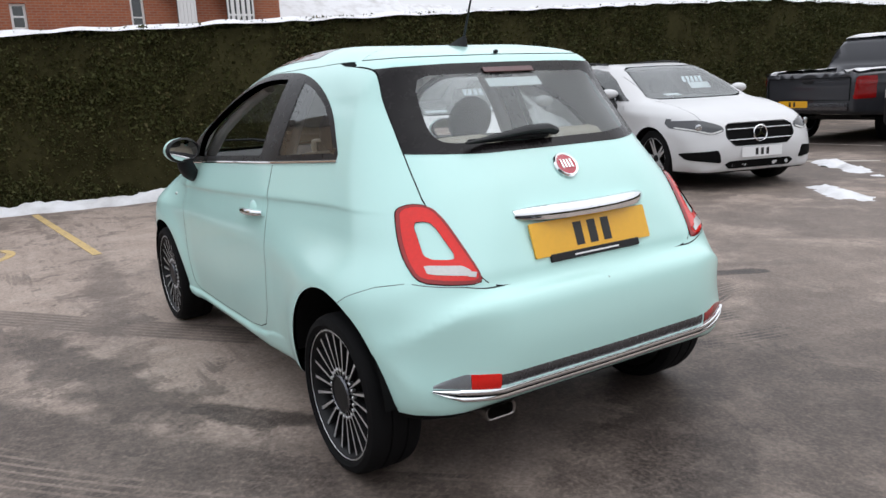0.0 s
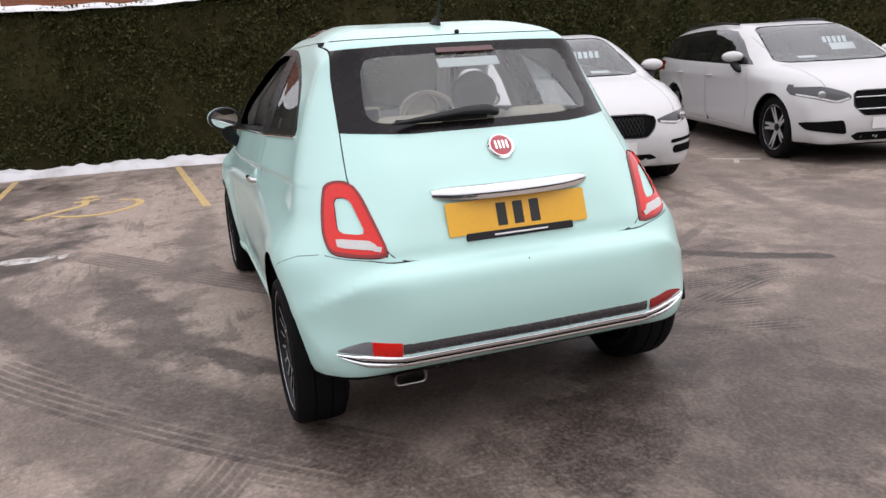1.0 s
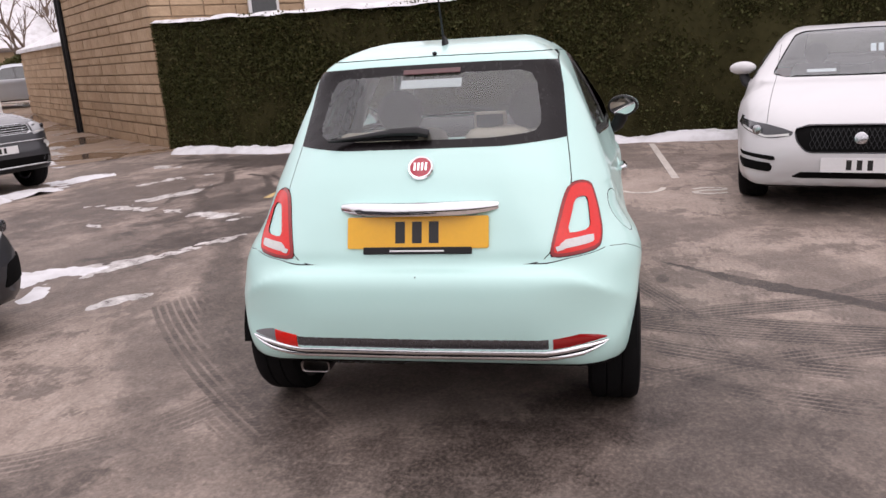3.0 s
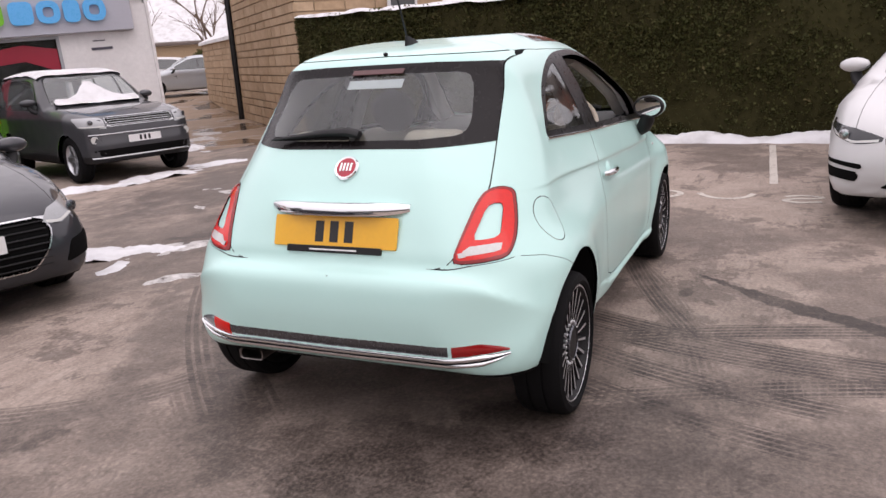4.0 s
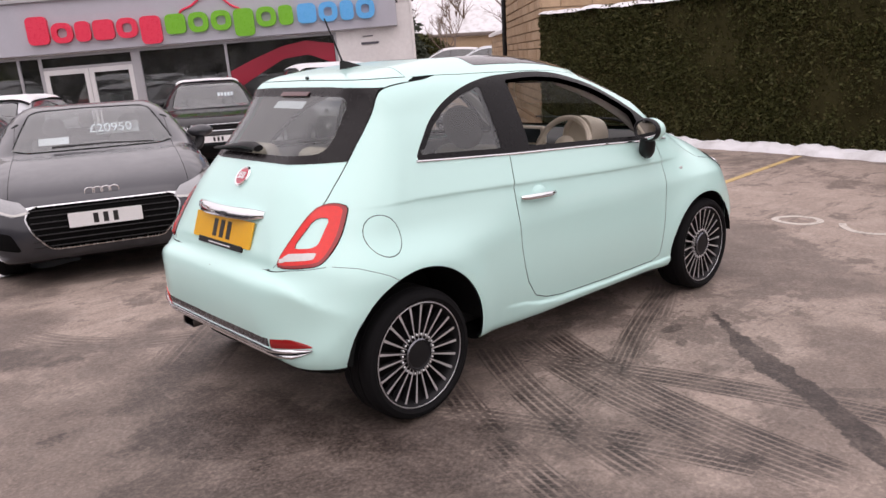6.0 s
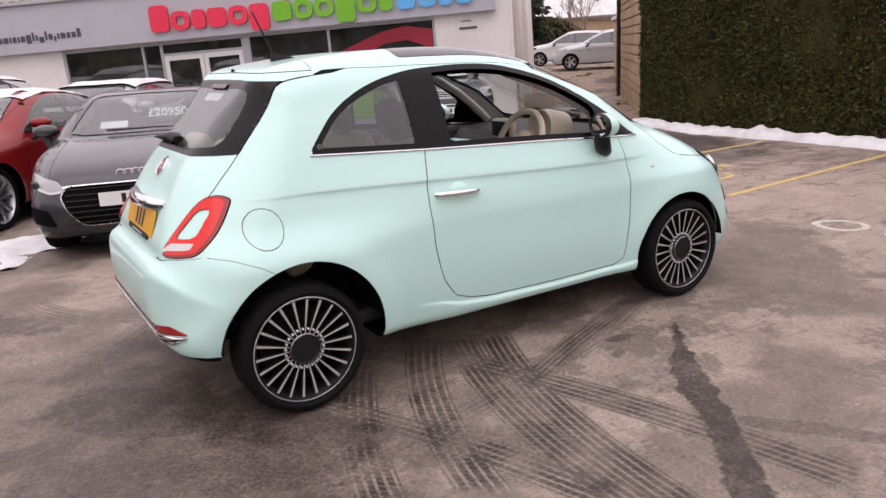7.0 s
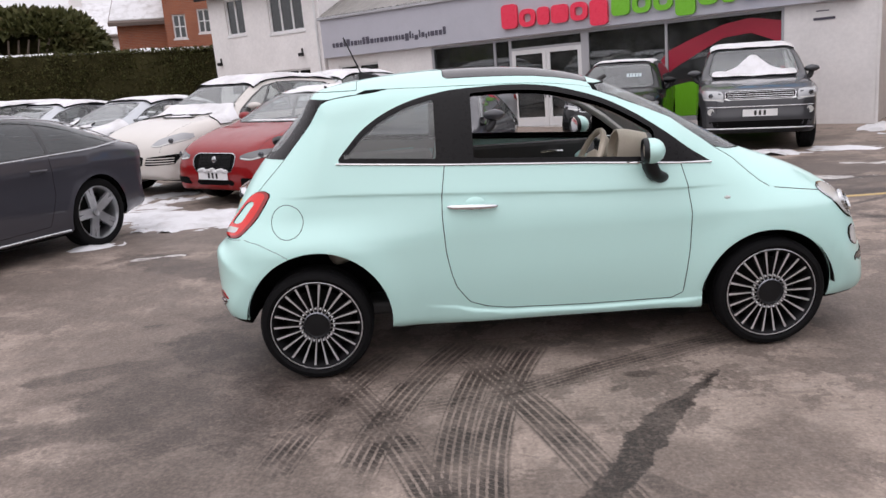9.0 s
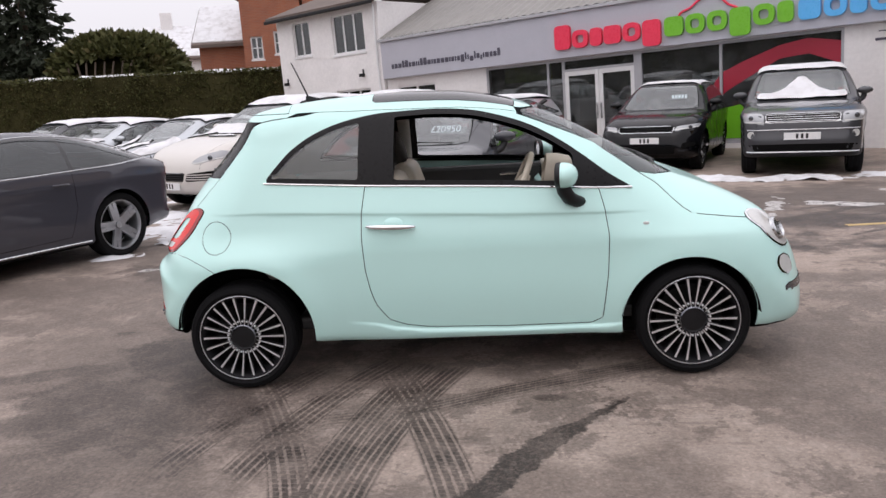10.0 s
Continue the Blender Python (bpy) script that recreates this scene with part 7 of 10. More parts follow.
    for y in (0.26, -0.26):
        bm = bmesh.new()
        box(bm, (-0.07, y - 0.13, 0.47), (0.03, y + 0.13, 0.65), 0.045, m, 3)
        part("headrest", bm, IVORY, rs, smooth=True, angle=60)
    bm = bmesh.new()
    box(bm, (-0.20, -0.48, 0.88), (0.06, 0.48, 0.91), 0.01)
    part("parcel_shelf", bm, DARK_TRIM, car)
    dash = new("dashboard")
    dash.parent = car
    bm = bmesh.new()
    prism(bm, round_poly([(1.66, 0.62), (1.62, 0.86), (1.72, 0.96), (2.10, 0.99), (2.15, 0.62)], 0.04, 4), -0.585, 0.585, "y")
    part("dash_top", bm, DARK_TRIM, dash, smooth=True, angle=40)
    bm = bmesh.new()
    prism(bm, round_poly([(1.605, 0.76), (1.600, 0.87), (1.64, 0.90), (1.66, 0.76)], 0.01, 3), -0.575, 0.575, "y")
    part("dash_panel", bm, MINT, dash, "body-coloured dashboard panel", smooth=True, angle=40)
    bm = bmesh.new()
    lathe(bm, [(0.0, -0.10), (0.105, -0.10), (0.112, 0.0), (0.104, 0.055), (0.095, 0.055), (0.092, 0.02), (0, 0.02)], 32, Matrix.Translation((1.66, -0.36, 1.00)) @ Euler((0, radians(-80), 0)).to_matrix().to_4x4())
    part("instrument_pod", bm, IVORY, dash, smooth=True, angle=50)
    bm = bmesh.new()
    box(bm, (1.615, -0.10, 0.93), (1.66, 0.10, 1.045), 0.02, seg=3)
    part("centre_screen", bm, IVORY, dash, smooth=True)
    bm = bmesh.new()
    box(bm, (1.609, -0.082, 0.945), (1.614, 0.082, 1.03), 0.002)
    part("screen", bm, SCREEN_DARK, dash)
    steering_wheel(car, 1.47, -0.36, 0.95, IVORY, IVORY)
    bm = bmesh.new()
    box(bm, (1.60, -0.11, 1.300), (1.625, 0.11, 1.365), 0.012, seg=3)
    tube(bm, [(1.62, 0, 1.36), (1.66, 0, 1.385)], 0.012, 8)
    rv = part("rear_view_mirror", bm, DARK_TRIM, car)
    bm = bmesh.new()
    box(bm, (1.596, -0.100, 1.308), (1.5995, 0.100, 1.358), 0.001)
    part("mirror_face", bm, MIRROR, rv)
    bm = bmesh.new()
    box(bm, (1.10, -0.08, 0.33), (1.75, 0.08, 0.62), 0.03)
    part("centre_console", bm, DARK_TRIM, car)
    # front screen wiper
    for y0, y1 in ((-0.40, 0.02), (0.05, 0.42)):
        bm = bmesh.new()
        tube(bm, [(2.27 - 0.10 * (y0 / 0.5) ** 2, y0, 0.995), (2.20, (y0 + y1) / 2, 1.035), (2.17 - 0.05 * y1 * y1, y1, 1.045)], [0.014, 0.009, 0.006], 6)
        part("front_wiper", bm, TRIM, car)
    return car


build_fiat()

# ---- the other parked cars ----
def car_width(hw, belt, tumble, nose, tail, wb):
    def w(x, z):
        k = np.interp(x, [tail, tail + 0.25, tail + 0.7, 0.1, wb * 0.5, wb, nose - 0.55, nose - 0.2, nose], [0.86, 0.92, 0.97, 1.0, 0.99, 1.0, 0.965, 0.90, 0.82])
        lowk = np.clip((0.5 - z) / 0.35, 0, 1.3)
        up = np.clip(z - belt, 0, None)
        out = hw * k - 0.05 * lowk ** 2 - tumble * up - 0.25 * up ** 2
        out = out + 0.012 * np.exp(-((z - belt + 0.12) / 0.05) ** 2)
        for cx in (0.0, wb):
            d = np.hypot(x - cx, z - 0.32) - 0.36
            out = out + 0.018 * np.exp(-(np.clip(d, -0.02, None) / 0.06) ** 2)
        return out
    return w


def place(x, y, heading):
    """The pose of a car whose rear axle stands over (x, y), heading in degrees from +x."""
    c, s = math.cos(radians(heading)), math.sin(radians(heading))
    za, zf = gz(x, y), gz(x + 2.7 * c, y + 2.7 * s)
    return Matrix.Translation((x, y, za)) @ Euler((0, -math.atan2(zf - za, 2.7), radians(heading))).to_matrix().to_4x4()


SEDAN = [(-0.90, 0.26, 0.08), (-1.0, 0.42, 0.25), (-1.02, 0.62, 0.25), (-1.0, 0.85, 0.22), (-0.94, 0.99, 0.14), (-0.70, 1.03, 0.14), (-0.38, 1.065, 0.15), (-0.05, 1.19, 0.18), (0.30, 1.325, 0.18), (0.65, 1.395, 0.17), (1.05, 1.42, 0.16),
         (1.40, 1.405, 0.17), (1.70, 1.35, 0.2), (2.05, 1.20, 0.22), (2.38, 1.035, 0.22), (2.52, 0.985, 0.2), (2.80, 0.945, 0.22), (3.15, 0.875, 0.26), (3.42, 0.79, 0.3), (3.56, 0.70, 0.3), (3.63, 0.58, 0.3), (3.655, 0.44, 0.26), (3.62, 0.30, 0.2), (3.5, 0.205, 0.1), (2.7, 0.20, 0.05), (1.4, 0.20, 0.05), (0.2, 0.21, 0.05)]
ESTATE = [(-0.92, 0.27, 0.08), (-1.03, 0.42, 0.22), (-1.06, 0.65, 0.24), (-1.03, 0.88, 0.22), (-0.98, 1.02, 0.2), (-0.88, 1.18, 0.2), (-0.74, 1.335, 0.18), (-0.62, 1.395, 0.15), (-0.2, 1.435, 0.15), (0.5, 1.457, 0.15), (1.05, 1.455, 0.16),
          (1.40, 1.435, 0.17), (1.70, 1.375, 0.2), (2.05, 1.215, 0.22), (2.38, 1.04, 0.22), (2.52, 0.995, 0.2), (2.80, 0.955, 0.22), (3.15, 0.895, 0.26), (3.42, 0.82, 0.3), (3.56, 0.72, 0.3), (3.62, 0.58, 0.3), (3.64, 0.44, 0.26), (3.61, 0.30, 0.2), (3.5, 0.195, 0.1), (2.7, 0.19, 0.05), (1.4, 0.19, 0.05), (0.2, 0.20, 0.05)]
COUPE = [(-0.72, 0.27, 0.08), (-0.80, 0.42, 0.25), (-0.82, 0.62, 0.25), (-0.79, 0.82, 0.22), (-0.72, 0.95, 0.14), (-0.52, 0.99, 0.14), (-0.25, 1.09, 0.16), (0.10, 1.235, 0.18), (0.45, 1.325, 0.18), (0.80, 1.352, 0.17), (1.12, 1.34, 0.17),
         (1.42, 1.275, 0.2), (1.75, 1.12, 0.22), (2.05, 0.975, 0.22), (2.18, 0.935, 0.2), (2.45, 0.90, 0.22), (2.80, 0.835, 0.26), (3.08, 0.76, 0.3), (3.24, 0.68, 0.3), (3.33, 0.58, 0.3), (3.37, 0.44, 0.26), (3.34, 0.30, 0.2), (3.2, 0.185, 0.1), (2.5, 0.18, 0.05), (1.4, 0.18, 0.05), (0.2, 0.19, 0.05)]
GT = [(-0.76, 0.30, 0.08), (-0.85, 0.44, 0.25), (-0.88, 0.62, 0.25), (-0.86, 0.80, 0.22), (-0.82, 0.955, 0.12), (-0.66, 1.0, 0.14), (-0.45, 1.06, 0.15), (-0.05, 1.20, 0.18), (0.35, 1.32, 0.18), (0.75, 1.37, 0.17), (1.10, 1.365, 0.17),
      (1.45, 1.31, 0.2), (1.80, 1.17, 0.22), (2.12, 1.01, 0.22), (2.25, 0.965, 0.2), (2.60, 0.925, 0.22), (3.00, 0.855, 0.26), (3.30, 0.78, 0.3), (3.48, 0.68, 0.3), (3.57, 0.56, 0.3), (3.60, 0.42, 0.26), (3.55, 0.29, 0.2), (3.4, 0.195, 0.1), (2.5, 0.19, 0.05), (1.4, 0.19, 0.05), (0.2, 0.20, 0.05)]
BOXY = [(-0.78, 0.36, 0.08), (-0.92, 0.46, 0.16), (-0.94, 0.70, 0.18), (-0.92, 0.98, 0.16), (-0.86, 1.20, 0.14), (-0.76, 1.55, 0.14), (-0.66, 1.69, 0.12), (-0.2, 1.735, 0.12), (0.5, 1.745, 0.12), (0.95, 1.725, 0.13), (1.22, 1.675, 0.14),
        (1.48, 1.50, 0.16), (1.78, 1.25, 0.16), (1.92, 1.165, 0.15), (2.2, 1.135, 0.14), (2.7, 1.085, 0.15), (3.1, 1.02, 0.17), (3.27, 0.96, 0.18), (3.34, 0.86, 0.2), (3.37, 0.70, 0.2), (3.40, 0.56, 0.2), (3.36, 0.40, 0.16), (3.2, 0.30, 0.08), (2.5, 0.28, 0.05), (1.4, 0.28, 0.05), (0.2, 0.29, 0.05)]
SUV = [(-0.85, 0.36, 0.08), (-1.0, 0.48, 0.22), (-1.03, 0.72, 0.24), (-1.0, 0.96, 0.22), (-0.92, 1.12, 0.2), (-0.78, 1.38, 0.18), (-0.60, 1.58, 0.16), (-0.3, 1.64, 0.15), (0.4, 1.69, 0.15), (1.0, 1.695, 0.16),
       (1.35, 1.655, 0.17), (1.66, 1.54, 0.2), (2.0, 1.345, 0.22), (2.30, 1.18, 0.2), (2.45, 1.13, 0.2), (2.85, 1.085, 0.24), (3.25, 1.0, 0.28), (3.50, 0.90, 0.3), (3.64, 0.77, 0.3), (3.70, 0.62, 0.3), (3.71, 0.46, 0.25), (3.64, 0.33, 0.18), (3.4, 0.25, 0.08), (2.7, 0.25, 0.05), (1.4, 0.25, 0.05), (0.2, 0.26, 0.05)]


def stretch(prof, wb0, wb1, sz=1.0):
    """A profile fitted to another wheelbase and height."""
    return [((x if x < 0.4 else 0.4 + (x - 0.4) * (wb1 - 0.4) / (wb0 - 0.4) if x < wb0 else x + wb1 - wb0), z * sz, r) for x, z, r in prof]


def add_text(body, size, m, mat, parent, name="price"):
    """Flat print from the built-in font."""
    cu = bpy.data.curves.new(name, "FONT")
    cu.body, cu.size, cu.align_x, cu.align_y, cu.extrude = body, size, "CENTER", "CENTER", 0.001
    cu.materials.append(mat)
    ob = new(name, cu)
    ob.parent = parent
    ob.matrix_basis = m
    return ob


def span_of(poly, y):
    """The lowest and highest place of a polygon over y."""
    zs = []
    for (a, b_), (c, d) in zip(poly, poly[1:] + poly[:1]):
        if (a - y) * (c - y) <= 0 and abs(c - a) > 1e-9:
            zs.append(b_ + (d - b_) * (y - a) / (c - a))
    return (min(zs), max(zs)) if len(zs) > 1 else (poly[0][1], poly[0][1] + 0.002)


def bg_car(name, label, m, prof, wb, hw, belt, pnt, dlo, pillars, screen, lamps, grille, wheels, tumble=0.42, rear_glass=None, tails=None, res=((16, 56, 18), 44), doors=(), cladding=None, slots=(), pl=None,
           seats=True, dark=False, mirrors=None, tail_plate=None, stripe=None, chrome_dlo=False, grille_mat=None, slats=5, price=None, handles=()):
    nose, tail = max(p[0] for p in prof), min(p[0] for p in prof)
    car = thing(name, label, "car", m)
    W = car_width(hw, belt, tumble, nose, tail, wb)
    top = max(p[1] for p in prof)
    b = Body(prof, W, (tail + 0.62, nose - 0.72, 0.36 + top * 0.22), res[0], res[1], 4)
    XZ, YZ = [0, 2], [1, 2]
    low = min(p[1] for p in prof) + 0.03
    b.cut(lambda P: low - P[:, 2]).mark("under", lambda P: P[:, 2] - low)
    wr, rimr, n, wi, wo, split, rface = wheels
    for cx in (0.0, wb):
        b.panel("void", circle_poly(cx, wr * 0.98, wr + 0.045, 64), XZ, lambda P: P[:, 1] > hw * 0.55, ["body", "under"])
    if cladding:
        b.cut(lambda P: P[:, 2] - cladding).mark("cladding", lambda P: P[:, 2] - cladding, None, ["body"])
    sd = lambda P: P[:, 1] > hw * 0.35
    b.panel("frame", dlo, XZ, sd, ["body"])
    for i, (xa, xb) in enumerate(pillars):
        g = lambda P: np.maximum(sdf2(P[:, XZ], dlo)[0] + 0.018, np.maximum(xa - P[:, 0], P[:, 0] - xb))
        b.cut(g, sd).mark("side_glass", g, sd, ["frame"])
    fx = lambda P: P[:, 0] > wb * 0.42
    rx = lambda P: P[:, 0] < wb * 0.25
    b.panel("screen", screen, YZ, fx, ["body"], gap=0.012, seam="rubber")
    if rear_glass:
        b.panel("backlight", rear_glass, YZ, rx, ["body"], gap=0.01, seam="rear_rubber")
    nx = lambda P: P[:, 0] > nose - 0.75
    b.panel("headlamp", round_poly(lamps, 0.02, 3), YZ, nx, ["body", "cladding"])
    if grille:
        b.panel("grille", round_poly(grille, 0.03, 3), YZ, nx, ["body", "cladding"], gap=0.009, seam="grille_ring")
    if tails:
        b.panel("tail", round_poly(tails, 0.02, 3), YZ, lambda P: P[:, 0] < tail + 0.5, ["body", "cladding"])
    for d in doors:
        b.panel("body", d, XZ, lambda P: P[:, 1] > hw * 0.5, ["body"], gap=0.004)
    b.panel("bonnet", [(-0.6, 0.0), (hw * 0.70, 0.0), (hw * 0.72, 2.0), (-0.6, 2.0)], YZ, lambda P: (P[:, 0] > wb * 0.62) & (P[:, 2] > np.interp(P[:, 0], [wb * 0.6, nose], [0.90 * belt, 0.62])), ["body"], gap=0.004)
    b.piece(["body"], "body", pnt, car, rim=0.02)
    b.piece(["bonnet"], "bonnet", pnt, car)
    b.piece(["seam"], "seam", SEAM, car, off=-0.003)
    b.piece(["rubber"], "window_rubber", SEAM, car, off=-0.003)
    b.piece(["rear_rubber"], "window_rubber", SEAM, car, off=-0.003)
    b.piece(["under"], "underbody", LINER, car)
    if cladding:
        b.piece(["cladding"], "cladding", TRIM, car, rim=0.02)
    gl = TINT_GLASS if dark else CAR_GLASS
    g = b.piece(["screen"], "windscreen", MIST_GLASS, car)
    g.visible_shadow = False
    if rear_glass:
        b.piece(["backlight"], "rear_window", gl, car)
    b.piece(["grille"], "grille", grille_mat or GRILLE_BLACK, car, off=-0.012)
    b.piece(["grille_ring"], "grille_surround", GLOSS_BLACK if pnt is WHITE_PAINT else SATIN, car, off=0.004, rim=0.015)
    for s in slots:
        s = round_poly(s, 0.03, 4)
        y0, y1 = min(p[0] for p in s), max(p[0] for p in s)
        ends = ((-y1, y1),) if y0 < 0 else ((y0, y1), (-y1, -y0))
        for ya, yb in ends:
            ys = [ya + 0.001 + (yb - ya - 0.002) * k / 16 for k in range(17)]
            b.strip(ys, lambda y: span_of(s, abs(y))[0], lambda y: span_of(s, abs(y))[1], 0.003, "intake", GRILLE_BLACK, car, back=False)
    for sg in (1, -1):
        b.piece(["frame"], "window_frame", GLOSS_BLACK, car, sg, off=0.002, rim=0.01)
        b.piece(["side_glass"], "side_window", gl, car, sg, off=0.001)
        hl = b.piece(["headlamp"], "headlamp", HEAD_DARK if pnt is WHITE_PAINT else HEAD_MID if pnt is RED_PAINT else HEAD_PALE, car, sg, off=0.004)
        if hl:
            ly, lz = sum(p[0] for p in lamps) / len(lamps), sum(p[1] for p in lamps) / len(lamps)
            xs = prof_x(b, ly, lz, nose)
            for k, dy in enumerate((-0.07, 0.06)):
                bm = bmesh.new()
                lathe(bm, [(0.036, -0.01), (0.037, 0.002), (0.030, 0.006), (0.0, 0.005)], 20, Matrix.Translation((xs - 0.004 - 0.03 * (dy + 0.07) - 0.006, sg * (ly + dy), lz)) @ Euler((0, radians(90), radians(sg * 22))).to_matrix().to_4x4())
                part("projector", bm, SATIN if pnt is WHITE_PAINT else DARK_CHROME, hl, smooth=True)
        if hl:
            ya, yb = min(p[0] for p in lamps) + 0.03, max(p[0] for p in lamps) - 0.03
            q = round_poly(lamps, 0.02, 3)
            b.strip([sg * (ya + (yb - ya) * k / 12) for k in range(13)], lambda y: span_of(q, abs(y))[0] + 0.006, lambda y: span_of(q, abs(y))[0] + 0.022, 0.006, "light_strip", CLEAR_LENS, hl, back=False, rows=2)
        b.piece(["tail"], "tail_lamp", DEEP_RED, car, sg, off=0.004)
        for x in (0.0, wb):
            arch_liner(car, x, wr * 0.98, wr + 0.05, hw * 0.5, hw - 0.07, sg)
        mx, mz = mirrors or (wb * 0.72, belt + 0.10)
        ym = float(W(np.array([mx]), np.array([mz]))[0])
        mirror_of(car, mx, ym + 0.05, mz, sg, pnt, TRIM, 1.05, 0.78, 1.55)
        for hx, hz in handles:
            yh = float(W(np.array([hx]), np.array([hz]))[0])
            bm = bmesh.new()
            tube(bm, [(hx - 0.09, sg * yh, hz), (hx - 0.06, sg * (yh + 0.025), hz), (hx + 0.06, sg * (yh + 0.025), hz), (hx + 0.09, sg * yh, hz)], 0.012, 8)
            part("door_handle", bm, pnt, car, smooth=True)
    # wheels: built once for each side, then shared
    for sg in (1, -1):
        first = make_wheel(car, (0.0, sg * (hw - 0.15), wr), wr, 0.225, rimr, n, rface, rface if rface is not ALLOY else RIM_BLACK, wi, wo, left=sg > 0, cap=0.04, dish=0.03, split=split)
        second = copy_thing(first, Matrix.Translation((wb, sg * (hw - 0.15), wr)) @ pose(0, 0, 0, 0, 0, 0 if sg > 0 else 180))
    # grille bars
    if grille and slats:
        z0, z1 = min(p[1] for p in grille), max(p[1] for p in grille)
        yy = max(p[0] for p in grille)
        for k in range(slats):
            z = z0 + (z1 - z0) * (k + 0.5) / slats
            bm = bmesh.new()
            pts = []
            for j in range(-6, 7):
                y = yy * 0.94 * j / 6
                pts.append((prof_x(b, abs(y), z, nose) - 0.002, y, z))
            tube(bm, pts, 0.006 if pnt is not WHITE_PAINT else 0.007, 6)
            part("grille_bar", bm, grille_bar_mat(pnt), car)
    if pl:
        y_, z_ = 0.0, pl
        plate(car, Matrix.Translation((prof_x(b, 0.2, z_, nose) + 0.012, 0, z_)) @ Euler((0, 0, radians(180))).to_matrix().to_4x4() @ facing(0, 0, 0), WHITE_PLATE, (-0.07, 0.0, 0.07), 0.52, 0.11)
    if seats:
        cab = new("cabin")
        cab.parent = car
        bm = bmesh.new()
        box(bm, (-0.2, -hw * 0.8, 0.35), (wb * 0.78, hw * 0.8, 0.50), 0.04)
        part("cabin_floor", bm, DARK_TRIM, cab)
        bm = bmesh.new()
        prism(bm, round_poly([(wb * 0.66, 0.5), (wb * 0.64, belt - 0.06), (wb * 0.70, belt + 0.0), (wb * 0.86, belt - 0.01), (wb * 0.88, 0.5)], 0.04, 3), -hw * 0.84, hw * 0.84, "y")
        part("dashboard", bm, DARK_TRIM, cab, smooth=True)
        for sg in (1, -1):
            st = seat(car, wb * 0.42, sg * 0.36, DARK_TRIM, DARK_TRIM, 0.98 * (belt + 0.3) / 1.25)
        bm = bmesh.new()
        box(bm, (0.1, -hw * 0.66, 0.5), (0.28, hw * 0.66, belt + 0.05), 0.06)
        part("rear_bench", bm, DARK_TRIM, cab)
    return car, b


def grille_bar_mat(pnt):
    return SATIN if pnt in (WHITE_PAINT, GUN_PAINT) else RIM_BLACK


def prof_x(b, y, z, nose):
    """Where the nose's surface stands for a height and a distance from the middle."""
    lo, hi = nose - 1.0, nose + 0.1
    for _ in range(11):
        mid = (lo + hi) / 2
        if b.f(np.array([[mid, y, z]]))[0] > 0:
            hi = mid
        else:
            lo = mid
    return lo


def lay_snow(b, m, x0, x1, nz, seed, thr, depth, label, sd):
    """Snow on the upward faces of a stretch of a body, with a ragged edge."""
    spots = lambda P: np.array([noise.noise(Vector((c[0] * 1.6, c[1] * 1.6 + seed, 0))) + 0.25 * noise.noise(Vector((c[0] * 7, c[1] * 7 + seed, 0))) for c in P])
    high = lambda P: (P[:, 2] > 0.6) & (P[:, 0] > x0 - 0.3) & (P[:, 0] < x1 + 0.3)
    b.cut(lambda P: P[:, 0] - x0, high).cut(lambda P: P[:, 0] - x1, high)
    b.cut(lambda P: b.normal(P)[:, 2] - nz, high).cut(lambda P: spots(P) - thr, high)
    return cover(b, "snow_cover", SNOW, m, lambda C, N: (N[:, 2] > nz) & (C[:, 0] > x0) & (C[:, 0] < x1) & (C[:, 2] > 0.6) & (spots(C) > thr), depth, label, sd)


